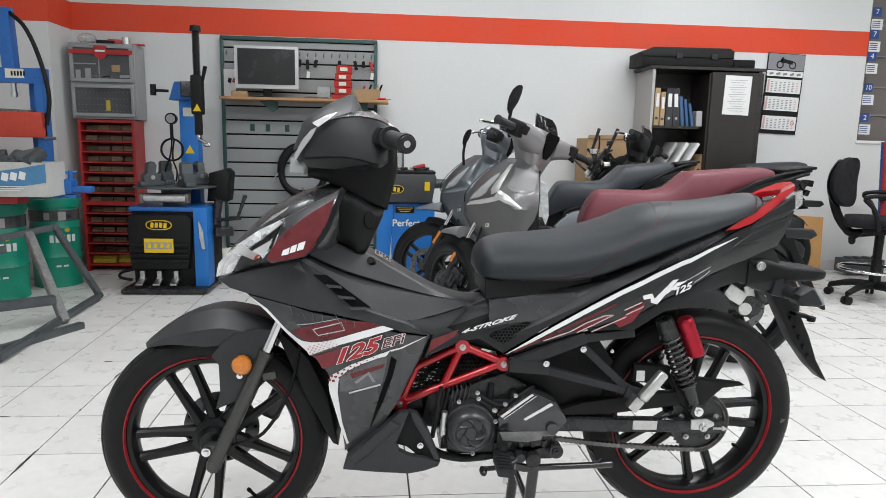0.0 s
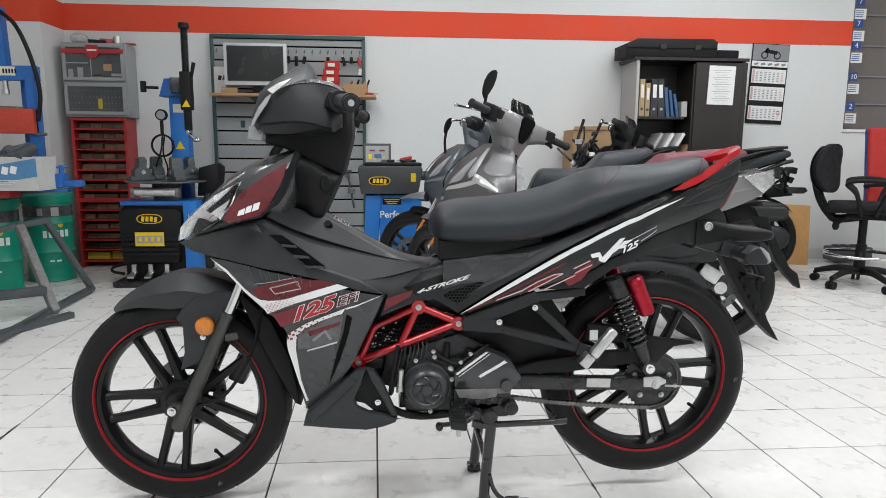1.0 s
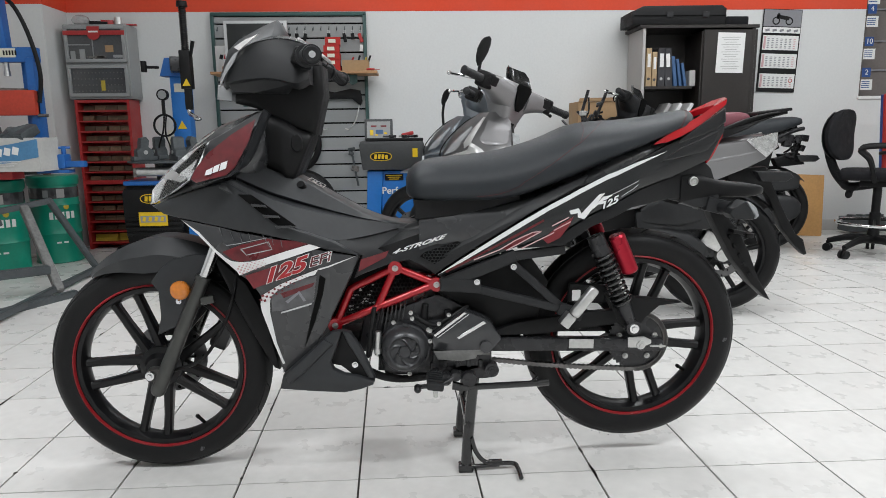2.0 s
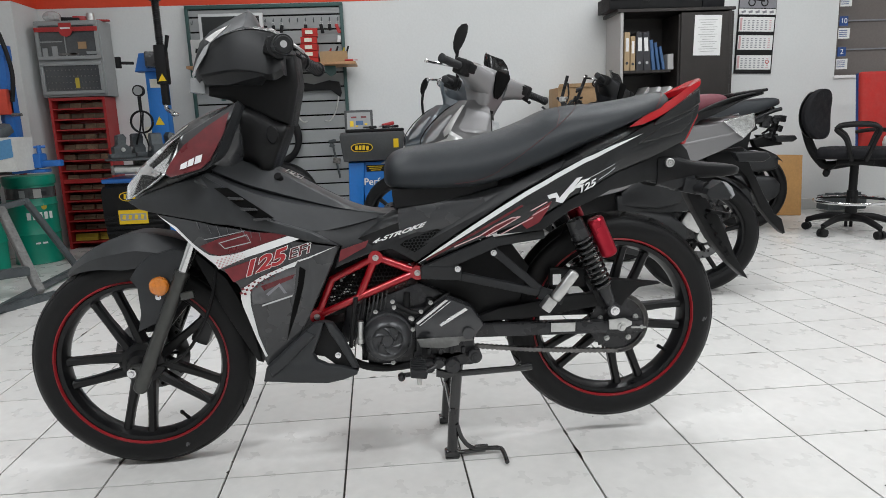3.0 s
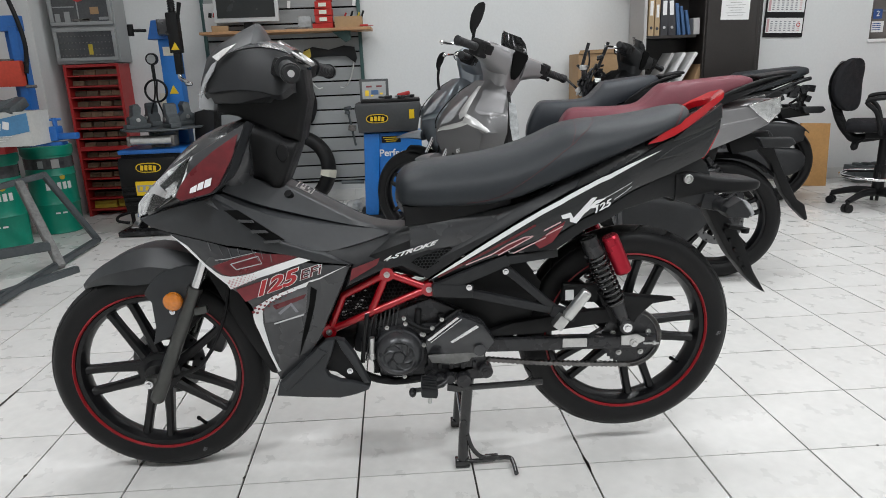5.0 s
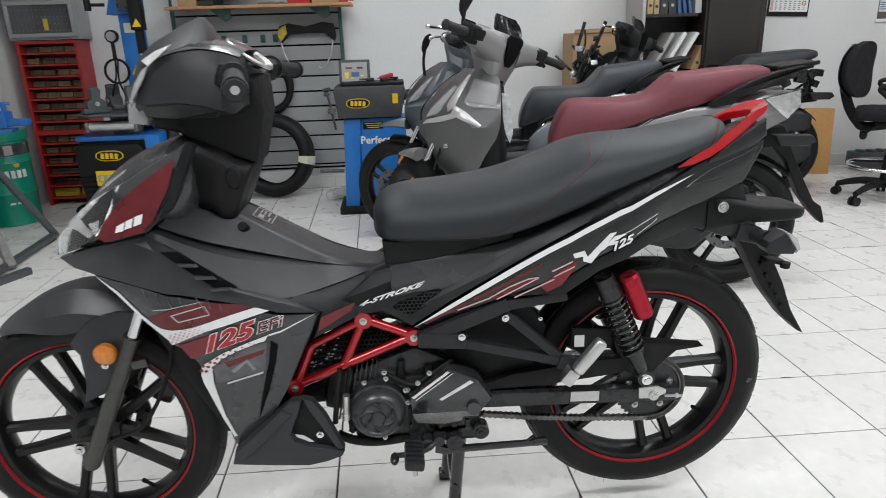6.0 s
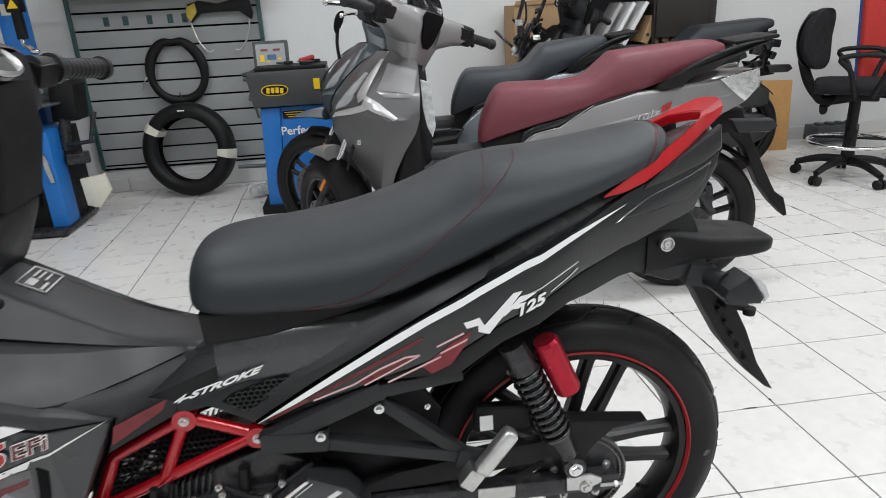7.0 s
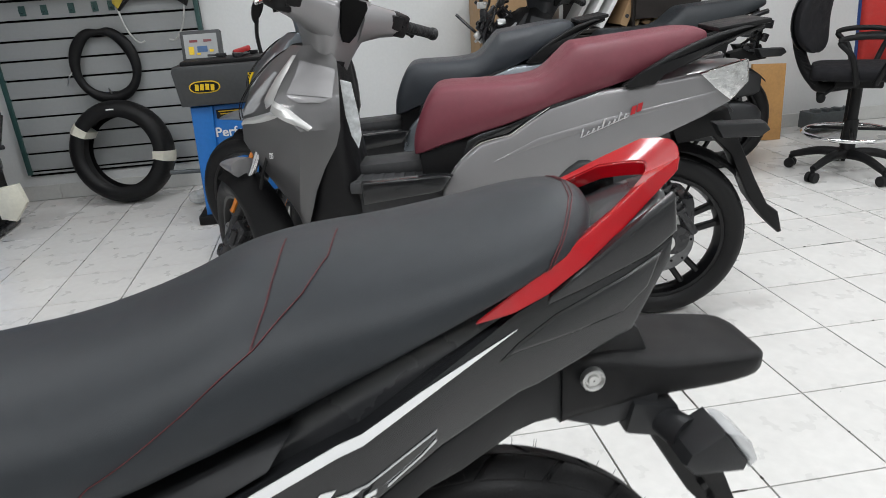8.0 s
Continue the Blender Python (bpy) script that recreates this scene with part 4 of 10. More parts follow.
for r in range(12):
    for c in range(26):
        x, z = 0.10 + c * 0.0092 + (r % 2) * 0.0046, 0.425 + r * 0.0105
        lo = 0.418 + (x - 0.09) * 0.385
        hi = min(0.43 + (x - 0.10) * 2.4, 0.50 + (x - 0.13) * 0.47, 0.553 - (x - 0.236) * 0.46)
        if lo + 0.004 < z < hi - 0.003:
            for k in range(6):
                a, b = math.pi / 3 * k + 0.52, math.pi / 3 * (k + 1) + 0.52
                rod(bm, (x + 0.0052 * math.cos(a), -0.105, z + 0.006 * math.sin(a)), (x + 0.0052 * math.cos(b), -0.105, z + 0.006 * math.sin(b)), 0.0011, seg=4, caps=False)
bmesh.ops.translate(bm, vec=(-0.002, 0.028, -0.007), verts=bm.verts)
part("guard_mesh", bm, M_PLASTIC, moto, "black wire mesh")
# pale floor seen through the mesh, put in as bright metal specks
bm = B()
random.seed(7)
for k in range(34):
    x = 0.118 + random.random() * 0.075
    z = 0.44 + random.random() * 0.075
    if z < 0.43 + (x - 0.10) * 2.0 and z > 0.425 + (x - 0.09) * 0.385:
        ball(bm, (x, -0.101, z), 0.0038, (1.3, 0.3, 0.7), 8)
bmesh.ops.translate(bm, vec=(-0.002, 0.029, -0.007), verts=bm.verts)
part("floor_specks", bm, M_ALU, moto, "bright specks for the pale floor seen through the mesh")

# tail
bm = B()
plate(bm, [(0.3390, 0.5297), (0.4329, 0.5880), (0.5732, 0.6850), (0.7088, 0.7561), (0.8575, 0.8187), (0.9561, 0.8621), (1.0699, 0.8958), (1.0682, 0.8733), (1.0336, 0.8069), (0.9399, 0.7668), (0.8422, 0.7396), (0.7215, 0.6863), (0.6528, 0.6451), (0.5437, 0.6053), (0.4319, 0.5593), (0.3534, 0.5242)], 0.02, 0.005, tail)
both("tail_panel", bm, M_TAILGLOSS, moto, "satin dark grey tail panel with a white stripe")
bm = B()
plate(bm, [(1.0336, 0.8050), (1.0587, 0.7820), (1.0759, 0.7414), (1.0742, 0.6955), (0.9408, 0.7087), (0.8259, 0.6946), (0.7215, 0.6524), (0.6519, 0.6061), (0.5437, 0.5982), (0.5437, 0.6043), (0.6519, 0.6401), (0.7215, 0.6823), (0.8422, 0.7356), (0.9399, 0.7628)], 0.02, 0.004, tail_low, lift=-0.006)
both("tail_lower_panel", bm, M_TAILLOW, moto, "black textured lower tail panel")
bm = B()
plate(bm, [(0.950, 0.858), (0.990, 0.884), (1.050, 0.922), (1.068, 0.934), (1.072, 0.900), (1.046, 0.880), (0.985, 0.858), (0.945, 0.846)], 0.012, 0.004, tail, 3, lift=0.002)
both("tail_crease", bm, M_TAILGLOSS, moto, "raised crease below the grab rail")
bm = B()
plate(bm, [(0.955, 0.838), (1.020, 0.864), (1.058, 0.884), (1.046, 0.850), (1.022, 0.828), (0.975, 0.816), (0.900, 0.803)], 0.010, 0.004, tail, 3, lift=0.003)
both("tail_crease", bm, M_TAILGLOSS, moto)
foil([(0.344, 0.531), (0.407, 0.574), (0.478, 0.621), (0.548, 0.666), (0.618, 0.708), (0.686, 0.745), (0.755, 0.779), (0.827, 0.804), (0.919, 0.830), (0.827, 0.795), (0.754, 0.767), (0.684, 0.732), (0.615, 0.694), (0.547, 0.652), (0.478, 0.609), (0.406, 0.565)], tail, M_STRIPEWHITE, 0.002)
foil([(0.363, 0.541), (0.477, 0.602), (0.547, 0.641), (0.602, 0.672), (0.604, 0.668), (0.55, 0.636), (0.477, 0.596), (0.366, 0.536)], tail, M_MAROONDECAL, 0.0012)
foil([(0.600, 0.624), (0.625, 0.645), (0.644, 0.661), (0.673, 0.679), (0.664, 0.659), (0.642, 0.627), (0.613, 0.612)], tail, M_DECALRED, 0.0009)
foil([(0.500, 0.598), (0.537, 0.620), (0.577, 0.639), (0.594, 0.641), (0.552, 0.618), (0.515, 0.597)], tail, M_MAROONDECAL, 0.0009)
for line in ([(0.434, 0.570), (0.498, 0.597)], [(0.498, 0.597), (0.536, 0.621)], [(0.536, 0.621), (0.576, 0.640)], [(0.576, 0.640), (0.597, 0.643)], [(0.513, 0.595), (0.552, 0.617)], [(0.552, 0.617), (0.597, 0.643)], [(0.548, 0.599), (0.627, 0.640)], [(0.622, 0.656), (0.661, 0.677)], [(0.626, 0.645), (0.666, 0.667)]):
    (xa, za), (xb, zb) = line
    foil([(xa, za + 0.0012), (xb, zb + 0.0012), (xb + 0.001, zb - 0.0012), (xa + 0.001, za - 0.0012)], tail, M_PINK, 0.0014)
foil([(0.662, 0.693), (0.685, 0.699), (0.692, 0.686), (0.735, 0.732), (0.748, 0.734), (0.699, 0.672), (0.683, 0.677), (0.683, 0.687), (0.666, 0.684)], tail, M_DECALWHITE, 0.0018)
foil([(0.719, 0.7), (0.745, 0.726), (0.768, 0.73), (0.752, 0.719), (0.741, 0.715), (0.754, 0.716), (0.743, 0.708), (0.732, 0.707), (0.721, 0.697)], tail, M_DECALWHITE, 0.0020)
foil([(0.746, 0.724), (0.811, 0.75), (0.838, 0.761), (0.838, 0.759), (0.811, 0.748), (0.746, 0.722)], tail, M_SILVERDECAL, 0.0014)
foil([(0.791, 0.726), (0.823, 0.742), (0.837, 0.752), (0.837, 0.749), (0.823, 0.74), (0.791, 0.724)], tail, M_SILVERDECAL, 0.0014)
letters("number_decal", "125", 0.0205, pose(0.757, -0.1546, 0.709) @ SHIELD @ pose(0, 0, 0, 0, 0, 25) @ Matrix.Diagonal((1.5, 1, 1, 1)), M_DECALWHITE, moto, "", 0.45, bold=0.0006)
bm = B()
loft(bm, fine([(0.30, 0, 0.56, 0.70, 0.10), (0.50, 0, 0.60, 0.715, 0.115), (0.65, 0, 0.66, 0.76, 0.115), (0.80, 0, 0.72, 0.835, 0.11), (0.92, 0, 0.77, 0.868, 0.09), (1.0, 0, 0.80, 0.893, 0.070), (1.05, 0, 0.83, 0.915, 0.052), (1.078, 0, 0.865, 0.925, 0.036), (1.088, 0, 0.885, 0.920, 0.02)], 4), 24, 3.2)
part("tail_body", bm, M_DARKGREY, moto, "", 50)
bm = B()
plate(bm, [(1.060, 0.893), (1.078, 0.884), (1.077, 0.866), (1.054, 0.815), (1.040, 0.797), (1.034, 0.803)], 0.058, 0.004, -0.058)
both("tail_lamp", bm, M_TAIL, moto, "red tail lamp lens")
bm = B()
plate(bm, [(0.287, 0.721), (0.29, 0.672), (0.382, 0.678), (0.552, 0.713), (0.552, 0.73), (0.384, 0.722)], 0.20, 0.004, -0.10)
part("seat_base", bm, M_PLASTIC, moto)

SEAT = [(0.270, 0, 0.734, 0.768, 0.045), (0.279, 0, 0.723, 0.790, 0.084), (0.300, 0, 0.717, 0.808, 0.108), (0.345, 0, 0.714, 0.820, 0.122), (0.42, 0, 0.714, 0.826, 0.132), (0.50, 0, 0.716, 0.836, 0.139), (0.57, 0, 0.731, 0.853, 0.142), (0.625, 0, 0.750, 0.872, 0.141), (0.68, 0, 0.769, 0.895, 0.138),
        (0.74, 0, 0.793, 0.906, 0.133), (0.82, 0, 0.827, 0.910, 0.126), (0.90, 0, 0.860, 0.919, 0.114), (0.955, 0, 0.880, 0.929, 0.095), (0.990, 0, 0.890, 0.932, 0.068), (1.005, 0, 0.898, 0.926, 0.040)]
SEATF = fine(SEAT, 5)


def seat_point(z0, z1, w, a):
    """A crowned section: a square lower edge and an evenly rounded top."""
    ca, sa = math.cos(a), math.sin(a)
    zc, p = z0 + 0.3 * (z1 - z0), 1.0 if sa > 0 else 0.5
    rise = (z1 - zc) if sa > 0 else (zc - z0)
    return w * math.copysign(abs(ca) ** p, ca), zc + rise * math.copysign(abs(sa) ** p, sa)


bm = B()
rings = []
for x, y0, z0, z1, w in SEATF:
    rings.append([bm.verts.new((x, *seat_point(z0, z1, w, 2 * math.pi * (k + 0.5) / 44))) for k in range(44)])
skin(bm, rings)
seat = part("seat", bm, M_SEAT, moto, "black vinyl dual seat with red stitching", 60)


def on_seat(x, ang, grow=0.0008):
    i = min(range(len(SEATF)), key=lambda k: abs(SEATF[k][0] - x))
    j = min(i + 1, len(SEATF) - 1) if SEATF[i][0] <= x else max(i - 1, 0)
    a, b = SEATF[i], SEATF[j]
    t = 0 if a[0] == b[0] else (x - a[0]) / (b[0] - a[0])
    z0, z1, w = (a[k] + (b[k] - a[k]) * t for k in (2, 3, 4))
    y, z = seat_point(z0 - grow, z1 + grow, w + grow, radians(ang))
    return Vector((x, y, z))


def stitch(name, keys):
    bm = B()
    n = 60
    path = []
    for k in range(n + 1):
        u = k / n * (len(keys) - 1)
        i = min(int(u), len(keys) - 2)
        f = u - i
        path.append(on_seat(keys[i][0] + (keys[i + 1][0] - keys[i][0]) * f, keys[i][1] + (keys[i + 1][1] - keys[i][1]) * f))
    pipe(bm, path, 0.0006, 6, 1)
    part(name, bm, M_STITCH, seat, "red seam stitching", 60)


stitch("seam", [(0.770, 90), (0.762, 112), (0.738, 132), (0.698, 150), (0.640, 163), (0.566, 178), (0.486, 192), (0.440, 198)])
stitch("seam", [(0.722, 90), (0.716, 112), (0.708, 132), (0.694, 151)])
stitch("seam", [(0.985, 60), (0.990, 90), (0.985, 120), (0.968, 150), (0.950, 180), (0.945, 196)])
stitch("seam", [(0.989, 62), (0.994, 90), (0.989, 120), (0.972, 150), (0.954, 180), (0.949, 196)])

# grab rail
# arm: lower outer edge, upper outer edge, depth inwards
ARM = [((0.879, -0.108, 0.846), (0.880, -0.108, 0.849), 0.004), ((0.913, -0.1075, 0.852), (0.908, -0.1065, 0.867), 0.012), ((0.945, -0.103, 0.8635), (0.934, -0.101, 0.882), 0.015), ((0.987, -0.086, 0.8815), (0.973, -0.083, 0.8985), 0.015), ((1.022, -0.072, 0.902), (1.013, -0.066, 0.918), 0.014)]
# rear corner and middle: lower outer, upper outer, upper inner, lower inner
CORNER = [((1.055, -0.057, 0.9235), (1.046, -0.053, 0.9375), (1.043, -0.043, 0.932), (1.047, -0.042, 0.917)), ((1.087, -0.042, 0.943), (1.088, -0.043, 0.957), (1.057, -0.029, 0.937), (1.060, -0.028, 0.922)),
          ((1.097, -0.020, 0.949), (1.097, -0.020, 0.962), (1.068, -0.016, 0.941), (1.070, -0.014, 0.926)), ((1.100, -0.004, 0.951), (1.100, -0.004, 0.964), (1.073, -0.004, 0.943), (1.074, -0.004, 0.928))]
half = []
for lo, hi, w in ARM:
    half.append([Vector(lo), Vector(hi), Vector(hi) + Vector((0.6 * w, 0.9 * w, 0.1 * w)), Vector(lo) + Vector((0.4 * w, 0.9 * w, 0.15 * w))])
half += [[Vector(p) for p in row] for row in CORNER]
bm = B()
rings = [[bm.verts.new(p) for p in row] for row in half + [[Vector((p.x, -p.y, p.z)) for p in row] for row in half[::-1]]]
skin(bm, rings)
bmesh.ops.bevel(bm, geom=[e for e in bm.edges if e.calc_length() > 0.0005], offset=0.0016, segments=2, affect="EDGES", clamp_overlap=True)
bmesh.ops.recalc_face_normals(bm, faces=bm.faces[:])
rail = part("grab_rail", bm, M_REDBRIGHT, moto, "gloss red pillion grab rail", 28)
for s in (-1, 1):
    for x, z in ((0.925, 0.862), (0.955, 0.878)):
        bm = B()
        rod(bm, (x, s * 0.068, z - 0.018), (x, s * 0.082, z - 0.002), 0.007, seg=8)
        part("rail_bracket", bm, M_PLASTIC, moto)

# rear mudguard, plate holder, turn signals
bm = B()
plate(bm, [(0.953, 0.705), (0.982, 0.738), (1.027, 0.739), (1.075, 0.722), (1.076, 0.693), (1.016, 0.682)], 0.124, 0.006, -0.062)
rear_guard = part("rear_mudguard", bm, M_PLASTIC2, moto, "textured black rear mudguard", 30)
bm = B()
loft(bm, fine([(0.97, 0, 0.690, 0.778, 0.068), (1.02, 0, 0.700, 0.770, 0.066), (1.08, 0, 0.706, 0.752, 0.062), (1.15, 0, 0.706, 0.743, 0.056), (1.188, 0, 0.710, 0.738, 0.050), (1.203, 0, 0.716, 0.732, 0.036)], 3), 20, 5)
part("plate_arm", bm, M_PLASTIC, rear_guard, "", 50)
bm = B()
plate(bm, [(1.064, 0.690), (1.098, 0.694), (1.130, 0.645), (1.163, 0.601), (1.190, 0.550), (1.218, 0.482), (1.257, 0.419), (1.240, 0.428), (1.198, 0.467), (1.143, 0.536), (1.103, 0.605), (1.076, 0.655)], 0.040, 0.006, -0.018)
for k in range(5):
    t = k / 4
    box(bm, (1.128 + 0.060 * t, -0.004, 0.600 - 0.105 * t), (0.012, 0.044, 0.008), (0, 60, 0), 0.002)
part("mud_flap", bm, M_PLASTIC, rear_guard, "ribbed pointed black mud flap", 30)
bm = B()
box(bm, (1.150, -0.028, 0.612), (0.05, 0.035, 0.010), (0, 12, 0), 0.003)
rod(bm, (1.168, -0.048, 0.612), (1.168, -0.048, 0.600), 0.011, 0.010, 12)
part("plate_bracket", bm, M_PLASTIC, rear_guard)
for s in (-1, 1):
    bm = B()
    box(bm, (1.066, s * 0.052, 0.688), (0.052, 0.034, 0.038), (0, 14, 0), 0.006)
    rod(bm, (1.078, s * 0.058, 0.684), (1.092, s * 0.090, 0.682), 0.016, 0.019, 14)
    sig = part("turn_signal", bm, M_PLASTIC2, moto, "black turn signal with a clear lens", 35)
    bm = B()
    plate(bm, [(1.073, 0.674), (1.079, 0.687), (1.112, 0.706), (1.140, 0.668), (1.136, 0.657), (1.085, 0.660)], 0.046, 0.006, -0.126)
    if s > 0:
        b2 = mirrored(bm)
        bm.free()
        bm = b2
    part("signal_body", bm, M_PLASTIC2, sig, "", 30)
    bm = B()
    plate(bm, [(1.114, 0.705), (1.126, 0.702), (1.142, 0.688), (1.150, 0.668), (1.142, 0.659), (1.140, 0.668)], 0.042, 0.003, -0.124)
    if s > 0:
        b2 = mirrored(bm)
        bm.free()
        bm = b2
    ln = part("signal_lens", bm, M_PALELENS, sig, "clear lens", 30)
    ln.visible_shadow = False
    bm = B()
    plate(bm, [(1.1155, 0.7025), (1.119, 0.703), (1.145, 0.668), (1.142, 0.664)], 0.034, 0.001, -0.120)
    if s > 0:
        b2 = mirrored(bm)
        bm.free()
        bm = b2
    part("signal_reflector", bm, M_CONSOLE, sig, "", 30)
for s in (-1, 1):
    bm = B()
    lathe(bm, [(0.001, -0.003), (0.005, -0.003), (0.006, -0.0005), (0.008, -0.0005), (0.0095, -0.004), (0.0115, -0.003), (0.012, 0.004)], 24, (0.998, 0, 0.753))
    for v in bm.verts:
        v.co.y = s * (0.0755 - v.co.y) if s > 0 else -0.0755 + v.co.y
    part("bolt", bm, M_STEEL, rear_guard, "", 30)

# rear suspension, swing arm, chain
for s in (-1, 1):
    y = s * 0.10
    top, low = Vector((0.742, y, 0.622)), Vector((0.846, y, 0.381))
    d = (low - top).normalized()
    bm = B()
    rod(bm, top, top + d * 0.05, 0.021, 0.024, 18)
    rod(bm, top + d * 0.04, low - d * 0.045, 0.011, seg=12)
    rod(bm, low - d * 0.075, low - d * 0.018, 0.020, 0.014, 18)
    rod(bm, low + Vector((0, 0.016, 0)), low - Vector((0, 0.014, 0)), 0.019, seg=20)
    shock = part("shock_absorber", bm, M_ENGINE, moto, "black rear shock absorber with a red reservoir", 40)
    bm = B()
    helix = []
    n = Vector((0, 1, 0)).cross(d).normalized()
    for k in range(10 * 14 + 1):
        a = 2 * math.pi * k / 14
        helix.append(top + d * (0.045 + 0.145 * k / 140) + (n * math.cos(a) + Vector((0, 1, 0)) * math.sin(a)) * 0.0235)
    pipe(bm, helix, 0.0042, 8, 1)
    part("spring", bm, M_GLOSSBLK, shock, "black coil spring", 60)
    bm = B()
    c0 = Vector((0.797, y - s * 0.0, 0.618))
    rod(bm, c0, c0 + d * 0.095, 0.0215, seg=24)
    rod(bm, c0 - d * 0.006, c0, 0.018, 0.0215, 24)
    rod(bm, c0 + d * 0.095, c0 + d * 0.1, 0.0215, 0.017, 24)
    part("reservoir", bm, M_REDANOD, shock, "red anodised gas reservoir", 40)
    bm = B()
    bolt(bm, low.x, y - 0.014, low.z, 0.0135)
    part("bolt", bm, M_CHROME, shock)
    bm = B()
    ya = s * 0.085
    plate(bm, [(0.44, 0.362), (0.80, 0.350), (0.93, 0.345), (0.935, 0.312), (0.80, 0.316), (0.44, 0.326)], 0.026, 0.005, ya - 0.013)
    arm = part("swing_arm", bm, M_ENGINE, moto, "black box-section swing arm", 30)
    if s < 0:
        bm = B()
        box(bm, (0.714, -0.0995, 0.340), (0.064, 0.002, 0.024), (0, 2, 0))
        part("rating_plate", bm, M_STEEL, arm, "worn metal plate, text unreadable")
        bm = B()
        plate(bm, [(0.835, 0.354), (0.877, 0.356), (0.897, 0.345), (0.897, 0.336), (0.87, 0.325), (0.836, 0.327)], 0.004, 0.001, -0.103)
        rod(bm, (0.895, -0.101, 0.329), (0.935, -0.101, 0.327), 0.003, seg=8)
        rod(bm, (0.920, -0.101, 0.328), (0.926, -0.101, 0.328), 0.006, seg=6)
        bolt(bm, 0.869, -0.103, 0.333, 0.012)
        part("chain_adjuster", bm, M_ALU, arm, "bright chain adjuster", 30)
# small unreadable marks on the tyre walls
for cx, cz, rr, a, yy in ((-0.385, 0.286, 0.247, -68, 0.0395), (0.869, 0.334, 0.250, -3, 0.0455)):
    bm = B()
    a = radians(a)
    box(bm, (cx + rr * math.cos(a), -yy, cz + rr * math.sin(a)), (0.006, 0.001, 0.012), (0, 20, 0), 0.0003)
    box(bm, (cx + rr * math.cos(a) + 0.006, -yy, cz + rr * math.sin(a) + 0.001), (0.002, 0.001, 0.009), (0, 20, 0), 0.0003)
    part("tyre_mark", bm, M_DECALGREY, moto, "small pale mark, text unreadable")
SP = Vector((0.869, -0.068, 0.334))
bm = B()
rings = []
N = 40
for k in range(N * 2):
    a = math.pi * k / N
    r = 0.079 if k % 2 else 0.073
    rings.append((r * math.cos(a), r * math.sin(a)))
lo = [bm.verts.new((SP.x + a, SP.y - 0.002, SP.z + b)) for a, b in rings]
hi = [bm.verts.new((SP.x + a, SP.y + 0.002, SP.z + b)) for a, b in rings]
bm.faces.new(lo)
bm.faces.new(hi[::-1])
for k in range(N * 2):
    bm.faces.new((lo[k], hi[k], hi[(k + 1) % (2 * N)], lo[(k + 1) % (2 * N)]))
part("sprocket", bm, M_ENGINE, moto, "black rear sprocket")
for k in range(5):
    bm = B()
    a = 2 * math.pi * k / 5 + 0.3
    bolt(bm, SP.x + 0.05 * math.cos(a), -0.071, SP.z + 0.05 * math.sin(a), 0.008)
    part("sprocket_bolt", bm, M_STEEL, moto)
run = [Vector((0.43, -0.07, 0.302)) + (Vector((0.869, -0.07, 0.2575)) - Vector((0.43, -0.07, 0.302))) * (k / 35) - Vector((0, 0, 0.006 * math.sin(math.pi * k / 35))) for k in range(36)]
arc = [SP + Vector((0.0765 * math.cos(t), -0.002, 0.0765 * math.sin(t))) for t in [radians(-90 + 5.2 * k) for k in range(1, 38)]]
arc = [Vector((p.x, -0.07, p.z)) for p in arc]
back_run = [arc[-1] + (Vector((0.43, -0.07, 0.362)) - arc[-1]) * (k / 36) for k in range(1, 37)]
links = run + arc + back_run
bm = B()
for i in range(len(links) - 1):
    p, q = links[i], links[i + 1]
    m, d = (p + q) / 2, q - p
    a = -math.degrees(math.atan2(d.z, d.x))
    yy = 0.0055 if i % 2 else 0.0040
    for s in (-1, 1):
        box(bm, (m.x, m.y + s * yy, m.z), (d.length * 1.15, 0.0014, 0.0088), (0, a, 0))
    rod(bm, (p.x, p.y - 0.0065, p.z), (p.x, p.y + 0.0068, p.z), 0.0064, seg=8)
part("drive_chain", bm, M_CHAIN, moto, "oily steel drive chain")
bm = B()
plate(bm, [(0.776, 0.468), (0.98, 0.44), (0.919, 0.433), (0.882, 0.4), (0.867, 0.375), (0.814, 0.386)], 0.03, 0.003, -0.09)
plate(bm, [(0.45, 0.363), (0.62, 0.366), (0.80, 0.386), (0.86, 0.405), (0.82, 0.425), (0.70, 0.418), (0.55, 0.398)], 0.02, 0.003, -0.0885)
part("chain_guard", bm, M_PLASTIC, moto, "", 30)

# foot rest hanger
def bar(p, q, w, y, side, parent=None):
    d = 0.022
    v = Vector((q[0] - p[0], 0, q[1] - p[1]))
    bm = B()
    box(bm, ((p[0] + q[0]) / 2, y + d / 2, (p[1] + q[1]) / 2), (v.length + w * 0.6, d, w), (0, -math.degrees(math.atan2(v.z, v.x)), 0), 0.004)
    if side > 0:
        flipped = mirrored(bm)
        bm.free()
        bm = flipped
    if parent is None:
        return part("foot_rest_hanger", bm, M_PLASTIC2, moto, "black triangulated foot rest hanger", 30)
    return part("hanger_bar", bm, M_PLASTIC2, parent, "", 30)


for side in (1, -1):
    hang = bar((0.36, 0.512), (0.53, 0.578), 0.030, -0.1280, side)
    for p, q, w, y in (((0.53, 0.578), (0.655, 0.592), 0.022, -0.1262), ((0.43, 0.500), (0.655, 0.440), 0.020, -0.1244), ((0.535, 0.555), (0.660, 0.440), 0.020, -0.1226), ((0.655, 0.440), (0.70, 0.425), 0.030, -0.1295), ((0.36, 0.512), (0.44, 0.505), 0.034, -0.1305)):
        bar(p, q, w, y, side, hang)
